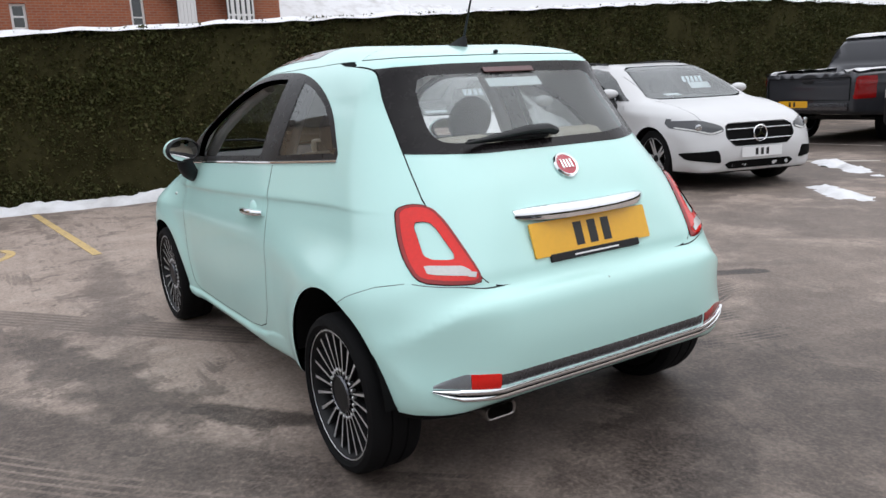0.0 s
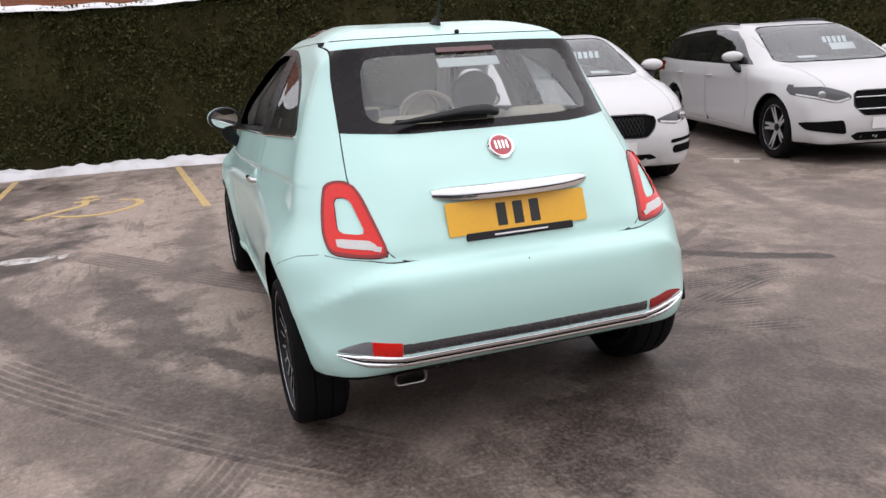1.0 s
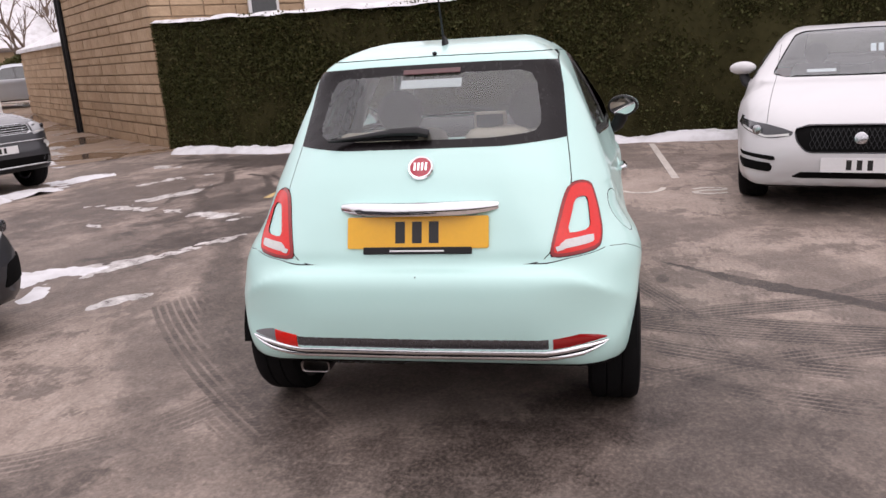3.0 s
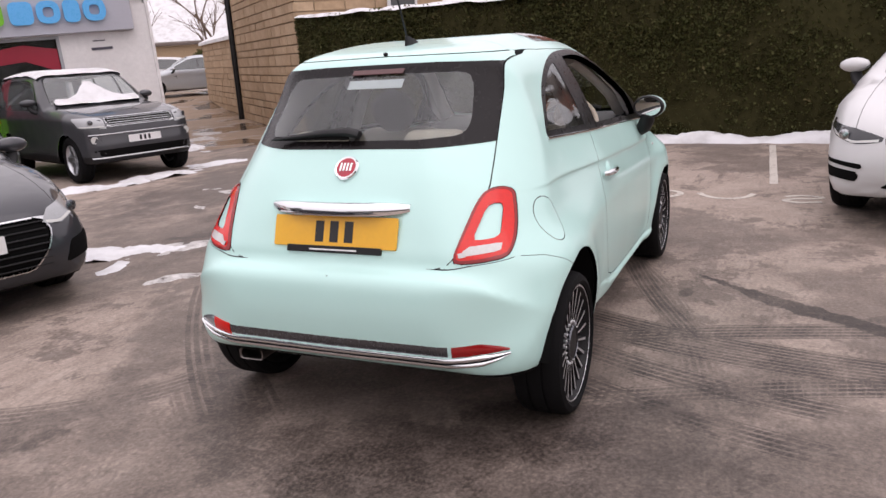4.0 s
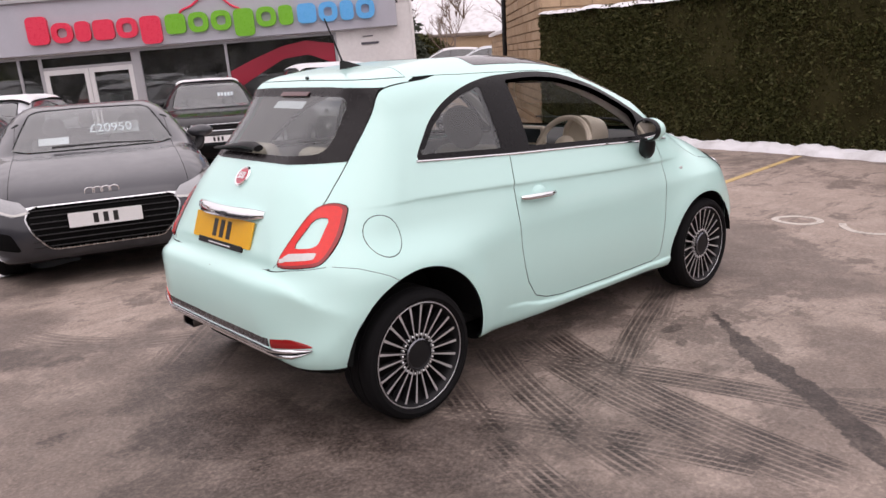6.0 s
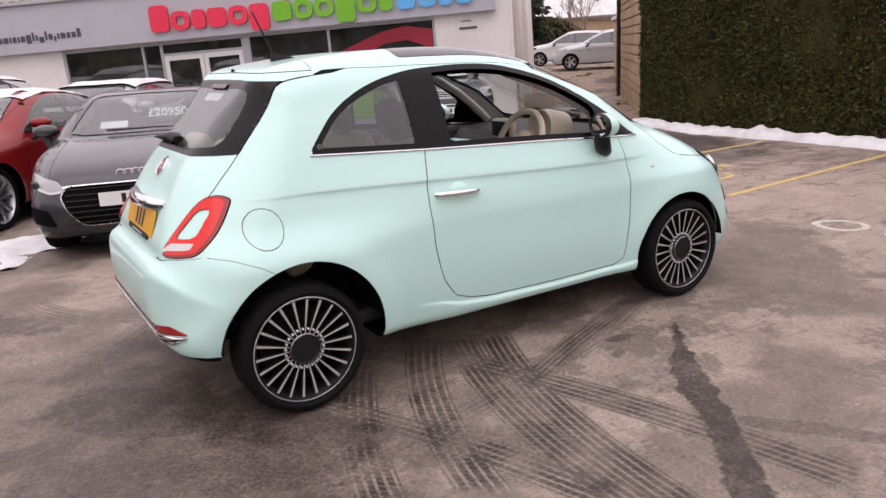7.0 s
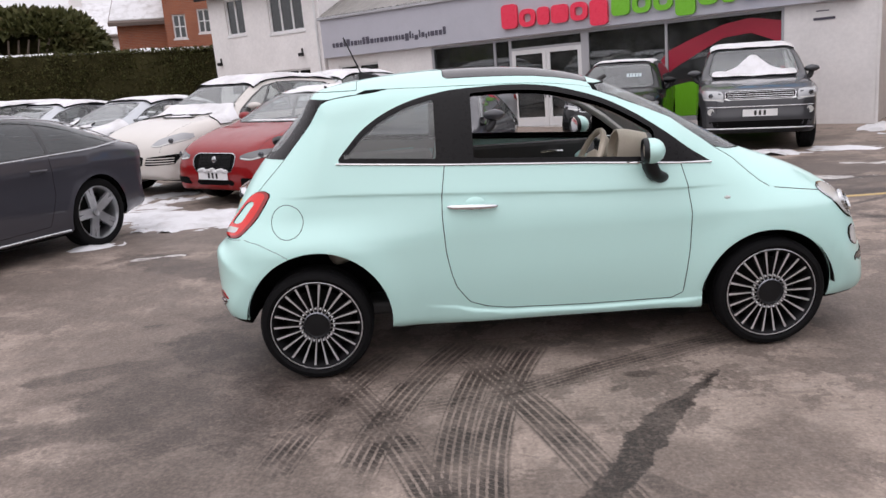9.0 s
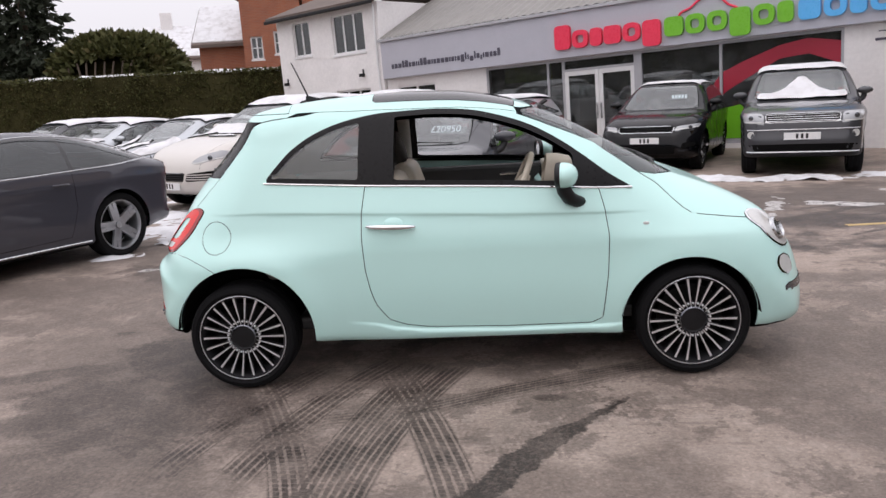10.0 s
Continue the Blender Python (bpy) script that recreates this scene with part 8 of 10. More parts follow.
def make_cars():
    # white saloon
    m = place(6.60, -3.49, 165)
    dlo = [(-0.30, 1.04), (0.10, 1.225), (0.50, 1.325), (1.0, 1.362), (1.40, 1.335), (1.75, 1.235), (2.10, 1.06), (2.28, 0.975), (1.2, 0.985), (0.2, 1.0)]
    car, b = bg_car("saloon_car", "white saloon car with black grille, parked nose out", m, SEDAN, 2.84, 0.925, 0.93, WHITE_PAINT, dlo, [(-0.4, 0.22), (0.27, 1.06), (1.13, 2.3)],
                    [(-0.6, 1.0), (0.58, 1.005), (0.68, 1.03), (0.62, 1.18), (0.545, 1.335), (0.48, 1.365), (-0.6, 1.385)],
                    [(0.47, 0.615), (0.66, 0.595), (0.88, 0.66), (0.875, 0.715), (0.66, 0.70), (0.46, 0.655)],
                    [(-0.45, 0.50), (0.36, 0.50), (0.43, 0.58), (0.45, 0.665), (0.36, 0.69), (-0.45, 0.69)],
                    (0.335, 0.235, 10, 0.012, 0.018, 0.0, ALLOY), rear_glass=[(-0.6, 1.09), (0.5, 1.10), (0.46, 1.34), (-0.6, 1.355)], tails=[(0.5, 0.80), (0.86, 0.80), (0.86, 0.92), (0.5, 0.90)],
                    doors=([(1.13, 1.0), (1.10, 0.6), (1.18, 0.32), (2.20, 0.30), (2.28, 0.6), (2.22, 0.97)], [(0.2, 1.0), (0.38, 0.62), (0.50, 0.34), (1.1, 0.32), (1.09, 0.6), (1.12, 1.0)]),
                    slots=([(0.58, 0.43), (0.86, 0.46), (0.86, 0.485), (0.58, 0.465)], [(0.60, 0.34), (0.86, 0.36), (0.87, 0.43), (0.60, 0.41)], [(-0.5, 0.295), (0.46, 0.295), (0.44, 0.345), (-0.5, 0.345)]), pl=0.405, slats=0, mirrors=(2.02, 1.045))
    bm = bmesh.new()
    lathe(bm, [(0.045, 0), (0.045, 0.008), (0.038, 0.012), (0, 0.01)], 24, Matrix.Translation((prof_x(b, 0.0, 0.60, 3.66) - 0.006, 0, 0.60)) @ Euler((0, radians(80), 0)).to_matrix().to_4x4())
    part("badge", bm, SATIN, car, smooth=True)
    mesh_grille(car, b, [(-0.36, 0.52), (0.36, 0.67)], 3.66)
    card(car, (2.06, -0.30, 1.02), 0.24, 0.10, 12)
    card(car, (2.06, 0.40, 1.02), 0.20, 0.10, 12)
    price_bars(car, (1.83, 0.28, 1.20), 6)
    # white estate
    m = place(6.36, -6.73, 164)
    dlo = [(-0.80, 1.05), (-0.72, 1.22), (-0.55, 1.335), (0.0, 1.375), (0.6, 1.40), (1.05, 1.398), (1.42, 1.362), (1.75, 1.25), (2.10, 1.07), (2.28, 0.99), (1.2, 1.0), (0.2, 1.02)]
    car, b = bg_car("estate_car", "white estate car with tinted rear windows, parked nose out", m, ESTATE, 2.84, 0.905, 0.945, WHITE_PAINT, dlo, [(-0.9, -0.12), (-0.06, 1.05), (1.12, 2.3)],
                    [(-0.6, 1.005), (0.56, 1.01), (0.66, 1.035), (0.61, 1.20), (0.545, 1.365), (0.48, 1.395), (-0.6, 1.41)],
                    [(0.45, 0.665), (0.60, 0.625), (0.86, 0.70), (0.855, 0.775), (0.66, 0.785), (0.47, 0.72)],
                    [(-0.45, 0.505), (0.34, 0.505), (0.44, 0.60), (0.42, 0.72), (0.34, 0.735), (-0.45, 0.735)],
                    (0.335, 0.24, 5, 0.024, 0.012, 0.030, ALLOY), rear_glass=[(-0.6, 1.08), (0.55, 1.09), (0.50, 1.34), (-0.6, 1.36)], tails=[(0.5, 0.86), (0.86, 0.86), (0.86, 1.0), (0.5, 1.0)],
                    doors=([(1.08, 1.0), (1.07, 0.6), (1.15, 0.30), (2.18, 0.28), (2.28, 0.6), (2.22, 0.98)], [(0.12, 1.02), (0.36, 0.62), (0.48, 0.32), (1.07, 0.30), (1.06, 0.6), (1.07, 1.0)]),
                    slots=([(0.50, 0.32), (0.82, 0.36), (0.84, 0.44), (0.54, 0.465)], [(-0.5, 0.25), (0.40, 0.25), (0.46, 0.30), (0.40, 0.335), (-0.5, 0.335)]), pl=0.425, slats=2, dark=True, mirrors=(1.98, 1.06), handles=((0.25, 0.86), (1.22, 0.85)))
    bm = bmesh.new()
    mm = Matrix.Translation((prof_x(b, 0.0, 0.62, 3.64) + 0.008, 0, 0.62)) @ Euler((0, radians(84), 0)).to_matrix().to_4x4()
    lathe(bm, [(0.095, -0.02), (0.095, 0.0), (0.085, 0.008), (0.078, 0.0), (0.078, -0.02)], 32, mm)
    for k in range(3):
        a = 2 * math.pi * k / 3 + math.pi
        prism(bm, [(0.085 * math.cos(a), 0.085 * math.sin(a)), (0.016 * math.cos(a + 1.05), 0.016 * math.sin(a + 1.05)), (0, 0), (0.016 * math.cos(a - 1.05), 0.016 * math.sin(a - 1.05))], -0.01, 0.008, "z", mm)
    part("badge", bm, CHROME, car, "chrome ring badge")
    bm = bmesh.new()
    for sg in (1, -1):
        tube(bm, [(-0.45, sg * 0.56, 1.43), (0.0, sg * 0.58, 1.475), (0.8, sg * 0.58, 1.48), (1.25, sg * 0.56, 1.45)], 0.014, 6)
    part("roof_rails", bm, TRIM, car)
    card(car, (2.07, -0.10, 1.04), 0.22, 0.10, 12)
    card(car, (1.9, 0.42, 1.14), 0.3, 0.12, 40)
    price_bars(car, (1.83, 0.36, 1.22), 5)
    # dark grey coupe, nose towards the hatchback
    m = place(1.05, 6.08, 252)
    dlo = [(-0.10, 1.02), (0.20, 1.18), (0.55, 1.275), (0.90, 1.295), (1.20, 1.255), (1.50, 1.13), (1.78, 0.98), (1.95, 0.90), (0.9, 0.92)]
    car, b = bg_car("coupe", "dark grey coupe with white plate and snow at its wheels", m, COUPE, 2.505, 0.915, 0.88, GREY_PAINT, dlo, [(-0.2, 0.50), (0.56, 2.0)],
                    [(-0.6, 0.955), (0.56, 0.96), (0.66, 0.985), (0.60, 1.13), (0.53, 1.265), (0.46, 1.295), (-0.6, 1.315)],
                    [(0.50, 0.575), (0.62, 0.555), (0.86, 0.63), (0.87, 0.70), (0.80, 0.715), (0.56, 0.655)],
                    [(-0.45, 0.30), (0.40, 0.30), (0.50, 0.42), (0.55, 0.54), (0.50, 0.615), (-0.45, 0.615)],
                    (0.33, 0.24, 5, 0.03, 0.016, 0.030, ALLOY), rear_glass=[(-0.6, 1.08), (0.5, 1.09), (0.45, 1.28), (-0.6, 1.29)], tails=[(0.5, 0.72), (0.84, 0.72), (0.84, 0.82), (0.5, 0.82)],
                    doors=([(0.55, 0.95), (0.52, 0.6), (0.62, 0.30), (1.75, 0.27), (1.90, 0.6), (1.85, 0.90)],), slots=([(0.60, 0.30), (0.85, 0.34), (0.87, 0.47), (0.66, 0.44)],), pl=0.50, slats=7, mirrors=(1.66, 0.985))
    bm = bmesh.new()
    for k in range(4):
        y = (k - 1.5) * 0.058
        tube(bm, [(prof_x(b, abs(y), 0.685, 3.37) + 0.008, y + 0.036 * math.cos(a), 0.685 + 0.032 * math.sin(a)) for a in [2 * math.pi * j / 20 for j in range(20)]], 0.005, 6, True)
    part("badge", bm, CHROME, car, "four chrome rings")
    card(car, (1.58, -0.35, 1.02), 0.26, 0.12, 30)
    holder = card(car, (1.40, 0.22, 1.10), 0.40, 0.13, 55, TINT_CARD)
    add_text("£20950", 0.13, Matrix.Translation((1.415, 0.16, 1.105)) @ Euler((0, 0, radians(180))).to_matrix().to_4x4() @ facing(0, 0, 0, 35), PRICE, holder)
    bm = bmesh.new()
    tube(bm, [(2.06, 0.5, 0.965), (2.02, 0.1, 0.985), (2.03, -0.35, 0.985)], 0.012, 6)
    part("wiper", bm, TRIM, car)
    # red saloon
    m = place(-0.02, 8.55, 237)
    dlo = [(-0.30, 1.06), (0.10, 1.245), (0.50, 1.345), (1.0, 1.385), (1.42, 1.355), (1.80, 1.245), (2.14, 1.07), (2.34, 0.98), (1.2, 0.99), (0.2, 1.02)]
    pr = stretch(SEDAN, 2.84, 2.91, 1.025)
    car, b = bg_car("saloon_car", "dark red saloon car with snow-dusted roof and plate", m, pr, 2.91, 0.935, 0.945, RED_PAINT, dlo, [(-0.4, 0.24), (0.29, 1.08), (1.15, 2.4)],
                    [(-0.6, 1.02), (0.60, 1.025), (0.69, 1.05), (0.62, 1.21), (0.55, 1.365), (0.48, 1.395), (-0.6, 1.415)],
                    [(0.44, 0.635), (0.62, 0.615), (0.90, 0.685), (0.89, 0.745), (0.70, 0.745), (0.46, 0.69)],
                    [(-0.4, 0.475), (0.30, 0.475), (0.36, 0.56), (0.37, 0.665), (0.31, 0.70), (-0.4, 0.70)],
                    (0.345, 0.26, 10, 0.010, 0.020, 0.0, SILVER_ALLOY), rear_glass=[(-0.6, 1.10), (0.5, 1.11), (0.46, 1.36), (-0.6, 1.38)], tails=[(0.5, 0.80), (0.86, 0.80), (0.86, 0.92), (0.5, 0.90)],
                    doors=([(1.15, 1.0), (1.12, 0.6), (1.20, 0.32), (2.25, 0.30), (2.34, 0.6), (2.28, 0.98)], [(0.2, 1.02), (0.38, 0.62), (0.50, 0.34), (1.12, 0.32), (1.11, 0.6), (1.14, 1.0)]),
                    slots=([(0.44, 0.30), (0.80, 0.335), (0.82, 0.40), (0.47, 0.405)], [(-0.4, 0.30), (0.33, 0.30), (0.33, 0.37), (-0.4, 0.37)]), pl=0.43, slats=0, mirrors=(2.06, 1.06), handles=((0.26, 0.89), (1.25, 0.885)))
    mesh_grille(car, b, [(-0.30, 0.50), (0.30, 0.68)], 3.73)
    bm = bmesh.new()
    lathe(bm, [(0.04, 0), (0.04, 0.008), (0.034, 0.012), (0, 0.01)], 24, Matrix.Translation((prof_x(b, 0.0, 0.63, 3.73) - 0.004, 0, 0.63)) @ Euler((0, radians(80), 0)).to_matrix().to_4x4())
    part("badge", bm, SATIN, car, smooth=True)
    lay_snow(b, m, -0.1, 1.75, 0.85, 1.0, -0.5, 0.018, "thin white snow on the red saloon's roof", 1)
    bm = bmesh.new()
    for k in range(9):
        blob(bm, (3.735 + 0.01 * (k % 2), -0.22 + 0.055 * k, 0.492 + 0.012 * math.sin(k * 2.1)), (0.03, 0.045, 0.026), 2, 0.3, k)
    tagged(part("snow_clump", bm, SNOW, None, smooth=True), "clump of snow on the red saloon's plate", "snow").matrix_basis = m
    bm = bmesh.new()
    for k in range(14):
        blob(bm, (2.50 - 0.05 * abs(k - 7) / 7, -0.45 + 0.07 * k, 1.03), (0.05, 0.06, 0.02), 2, 0.4, k)
    tagged(part("snow_clump", bm, SNOW, None, smooth=True), "line of snow below the red saloon's windscreen", "snow").matrix_basis = m
    # white sports utility
    m = place(-1.68, 10.06, 237)
    dlo = [(-0.72, 1.16), (-0.50, 1.42), (-0.2, 1.53), (0.4, 1.58), (1.0, 1.585), (1.40, 1.53), (1.75, 1.38), (2.10, 1.20), (2.22, 1.12), (1.2, 1.11), (0.2, 1.12)]
    car, b = bg_car("sports_utility", "cream white sports utility car with snow on roof and windscreen", m, SUV, 2.895, 0.955, 1.05, CREAM_PAINT, dlo, [(-0.9, -0.25), (-0.19, 0.98), (1.05, 2.4)],
                    [(-0.6, 1.14), (0.60, 1.15), (0.70, 1.18), (0.64, 1.36), (0.57, 1.56), (0.50, 1.60), (-0.6, 1.63)],
                    [(0.50, 0.775), (0.62, 0.755), (0.88, 0.83), (0.90, 0.90), (0.80, 0.945), (0.60, 0.865)],
                    [(-0.45, 0.50), (0.36, 0.50), (0.38, 0.62), (-0.45, 0.62)],
                    (0.375, 0.25, 5, 0.03, 0.016, 0.028, SILVER_ALLOY), rear_glass=[(-0.6, 1.16), (0.6, 1.18), (0.52, 1.52), (-0.6, 1.55)], tails=[(0.5, 0.95), (0.90, 0.95), (0.90, 1.06), (0.5, 1.06)],
                    slots=([(0.42, 0.50), (0.86, 0.52), (0.88, 0.66), (0.44, 0.62)],), pl=0.42, slats=4, mirrors=(1.95, 1.21), doors=([(1.0, 1.12), (0.98, 0.7), (1.06, 0.40), (2.2, 0.38), (2.3, 0.7), (2.2, 1.12)],))
    for sg in (1, -1):
        bm = bmesh.new()
        for k in range(3):
            tube(bm, [(prof_x(b, 0.44 + 0.08 * j, 0.535 + 0.035 * k, 3.71) + 0.002, sg * (0.44 + 0.08 * j), 0.535 + 0.035 * k) for j in range(6)], 0.008, 6)
        part("intake_bars", bm, CREAM_PAINT, car)
    lay_snow(b, m, -0.7, 1.6, 0.8, 2.0, -0.6, 0.035, "thick white snow on the sports utility's roof", 2)
    lay_snow(b, m, 2.12, 2.66, 0.5, 3.0, -0.05, 0.02, "white snow slipped down the sports utility's windscreen", 3)
    # grey off-roader before the showroom
    m = place(7.10, 10.45, 250) @ Matrix.Scale(0.97, 4)
    dlo = [(-0.70, 1.20), (-0.62, 1.52), (-0.50, 1.60), (0.4, 1.64), (0.95, 1.62), (1.20, 1.56), (1.45, 1.37), (1.66, 1.17), (1.7, 1.13), (0.2, 1.15)]
    car, b = bg_car("off_roader", "grey boxy off-road car with snow on roof and windscreen", m, BOXY, 2.66, 0.93, 1.08, GUN_PAINT, dlo, [(-0.8, -0.10), (-0.03, 0.80), (0.88, 1.8)],
                    [(-0.6, 1.19), (0.66, 1.20), (0.74, 1.23), (0.70, 1.42), (0.64, 1.60), (0.58, 1.64), (-0.6, 1.655)],
                    [(0.56, 0.845), (0.86, 0.855), (0.88, 1.0), (0.60, 1.0), (0.555, 0.96)],
                    [(-0.6, 0.86), (0.50, 0.86), (0.53, 0.93), (0.52, 0.985), (-0.6, 0.985)],
                    (0.36, 0.235, 5, 0.03, 0.018, 0.022, SILVER_ALLOY), tumble=0.22, rear_glass=[(-0.6, 1.2), (0.66, 1.22), (0.60, 1.56), (-0.6, 1.58)], tails=[(0.70, 0.9), (0.9, 0.9), (0.9, 1.3), (0.72, 1.3)],
                    slots=([(-0.6, 0.41), (0.74, 0.41), (0.78, 0.52), (-0.6, 0.52)],), pl=0.645, slats=4, cladding=0.42, mirrors=(1.52, 1.24), doors=([(0.82, 1.14), (0.80, 0.7), (0.9, 0.46), (1.9, 0.45), (1.98, 0.8), (1.8, 1.14)],))
    for sg in (1, -1):
        bm = bmesh.new()
        lathe(bm, [(0.055, 0), (0.055, 0.012), (0.045, 0.016), (0.04, 0.006), (0, 0.006)], 24, Matrix.Translation((prof_x(b, 0.74, 0.67, 3.4) - 0.004, sg * 0.74, 0.67)) @ Euler((0, radians(90), radians(sg * 16))).to_matrix().to_4x4())
        part("fog_lamp", bm, CLEAR_LENS, car, smooth=True)
    for z, r in ((0.395, 0.014), (0.745, 0.010)):
        bm = bmesh.new()
        tube(bm, [(prof_x(b, abs(y), z, 3.4) + 0.003, y, z) for y in np.linspace(-0.80, 0.80, 17)], r, 8)
        part("bumper_trim", bm, SATIN, car, "bright bumper trim", smooth=True)
    lay_snow(b, m, -0.7, 1.25, 0.75, 5.0, -0.7, 0.03, "white snow on the off-roader's roof", 4)
    heap = lambda P: np.maximum(np.maximum(1.30 - P[:, 0], P[:, 0] - 1.93), np.maximum(np.abs(P[:, 1]) - 0.70, P[:, 2] - 1.25 - 0.25 * np.exp(-(P[:, 1] / 0.26) ** 2) - np.array([0.03 * noise.noise(Vector((c[1] * 4, 0.3, 3))) + 0.04 * noise.noise(Vector((c[0] * 9, c[1] * 9, 5))) for c in P])))
    on = lambda P: (P[:, 0] > 1.1) & (P[:, 0] < 2.1) & (P[:, 2] > 1.0)
    b.cut(heap, on)
    cover(b, "snow_cover", SNOW, m, lambda C, N: on(C) & (heap(C) < 0), 0.03, "white snow heaped on the off-roader's windscreen", 5)
    # black compact sports utility
    m = place(5.28, 11.95, 246) @ Matrix.Scale(0.95, 4)
    dlo = [(-0.66, 1.18), (-0.50, 1.40), (-0.3, 1.45), (0.4, 1.52), (0.9, 1.535), (1.2, 1.50), (1.48, 1.36), (1.75, 1.17), (1.82, 1.08), (0.2, 1.13)]
    pr = stretch(SUV, 2.895, 2.66, 0.955)
    car, b = bg_car("sports_utility", "black compact sports utility car before the showroom", m, pr, 2.66, 0.945, 1.03, BLACK_PAINT, dlo, [(-0.8, -0.2), (-0.14, 0.85), (0.92, 2.0)],
                    [(-0.6, 1.10), (0.62, 1.11), (0.71, 1.14), (0.65, 1.32), (0.58, 1.49), (0.52, 1.53), (-0.6, 1.55)],
                    [(0.50, 0.765), (0.88, 0.80), (0.90, 0.87), (0.56, 0.84)],
                    [(-0.6, 0.745), (0.48, 0.745), (0.50, 0.84), (-0.6, 0.84)],
                    (0.36, 0.25, 5, 0.03, 0.016, 0.028, ALLOY), rear_glass=[(-0.6, 1.2), (0.6, 1.2), (0.52, 1.45), (-0.6, 1.48)], tails=[(0.5, 0.95), (0.90, 0.95), (0.90, 1.06), (0.5, 1.06)],
                    slots=([(-0.6, 0.36), (0.55, 0.36), (0.60, 0.50), (-0.6, 0.50)], [(0.64, 0.46), (0.86, 0.48), (0.86, 0.56), (0.66, 0.55)]), pl=0.60, slats=3, mirrors=(1.72, 1.18), dark=True)
    lay_snow(b, m, -0.6, 1.25, 0.85, 7.0, -0.5, 0.02, "thin snow on the black car's roof", 6)
    price_bars(car, (1.72, 0.30, 1.33), 5)
    # dark grey grand tourer
    m = place(-3.47, 3.58, 248)
    dlo = [(-0.42, 1.035), (0.0, 1.19), (0.40, 1.285), (0.80, 1.315), (1.15, 1.30), (1.48, 1.23), (1.80, 1.08), (2.05, 0.95), (1.0, 0.955), (0.0, 0.985)]
    car, b = bg_car("coupe", "dark grey coupe with five-spoke silver wheels, standing in slush", m, GT, 2.75, 0.93, 0.93, SLATE_PAINT, dlo, [(-0.5, 0.52), (0.56, 2.1)],
                    [(-0.6, 0.985), (0.58, 0.99), (0.68, 1.02), (0.61, 1.17), (0.54, 1.30), (0.46, 1.33), (-0.6, 1.345)],
                    [(0.50, 0.60), (0.62, 0.58), (0.86, 0.64), (0.87, 0.72), (0.80, 0.735), (0.56, 0.68)],
                    [(-0.45, 0.34), (0.42, 0.34), (0.48, 0.56), (0.46, 0.64), (-0.45, 0.64)],
                    (0.345, 0.262, 5, 0.034, 0.018, 0.030, SILVER_ALLOY), rear_glass=[(-0.6, 1.10), (0.52, 1.11), (0.46, 1.30), (-0.6, 1.32)], tails=[(0.42, 0.78), (0.80, 0.78), (0.82, 0.90), (0.42, 0.88)],
                    doors=([(0.56, 0.97), (0.54, 0.6), (0.64, 0.32), (1.95, 0.29), (2.08, 0.6), (2.0, 0.94)],), pl=0.45, slats=5, dark=True, mirrors=(1.75, 1.03), handles=((0.70, 0.845),))
    bm = bmesh.new()
    for sg in (1, -1):
        pts = []
        for x, z in ((-0.43, 1.03), (0.0, 1.198), (0.40, 1.293), (0.80, 1.323), (1.15, 1.308), (1.48, 1.238), (1.80, 1.088)):
            pts.append((x, sg * (float(car_width(0.93, 0.93, 0.42, 3.6, -0.88, 2.75)(np.array([x]), np.array([z]))[0]) + 0.002), z))
        tube(bm, spline(pts, 4), 0.007, 6)
        for za in (0.0,):
            tube(bm, [(x, sg * (float(car_width(0.93, 0.93, 0.42, 3.6, -0.88, 2.75)(np.array([x]), np.array([0.965]))[0]) + 0.004), np.interp(x, [-0.45, 0.0, 1.0, 2.1], [1.03, 0.985, 0.955, 0.945])) for x in np.linspace(-0.44, 2.05, 14)], 0.007, 6)
            tube(bm, [(x, sg * (float(car_width(0.93, 0.93, 0.42, 3.6, -0.88, 2.75)(np.array([x]), np.array([0.25]))[0]) + 0.006), 0.245) for x in np.linspace(0.42, 2.32, 10)], 0.010, 6)
    part("bright_trim", bm, SATIN, car)
    # cars further along the rows, roofs under snow
    for (x, y, h), kind, pnt, lab, sd in (((-6.35, 4.75, 248), "estate", BLACK_PAINT, "black estate car with a snow-covered roof", 11), ((-4.15, 12.4, 237), "sedan", SILVER_PAINT, "silver saloon car with snow on roof and bonnet", 12),
                                          ((-6.5, 14.0, 237), "sedan", SILVER_PAINT, "silver saloon car half hidden in the row, snowy", 13), ((-8.9, 15.7, 237), "estate", GUN_PAINT, "dark estate car at the row's end, snowy roof", 14),
                                          ((-0.6, 14.6, 237), "suv", WHITE_PAINT, "white sports utility car behind the row, snowy roof", 15), ((1.75, 12.2, 240), "estate", SILVER_PAINT, "silver estate car behind the coupe, snowy roof", 16)):
        m = place(x, y, h)
        pr, top, rg = {"estate": (ESTATE, 0.0, [(-0.6, 1.08), (0.55, 1.09), (0.50, 1.34), (-0.6, 1.36)]), "sedan": (SEDAN, -0.03, [(-0.6, 1.09), (0.5, 1.10), (0.46, 1.34), (-0.6, 1.355)]), "suv": (SUV, 0.18, [(-0.6, 1.16), (0.6, 1.18), (0.52, 1.52), (-0.6, 1.55)])}[kind]
        z0 = {"estate": 1.0, "sedan": 0.985, "suv": 1.12}[kind]
        dlo = [(-0.25 if kind == "sedan" else -0.72, z0 + 0.06), (0.10, z0 + 0.25 + top * 0.8), (0.5, z0 + 0.36 + top), (1.0, z0 + 0.39 + top), (1.40, z0 + 0.36 + top), (1.75, z0 + 0.25), (2.10, z0 + 0.07), (2.25, z0), (0.2, z0 + 0.02)]
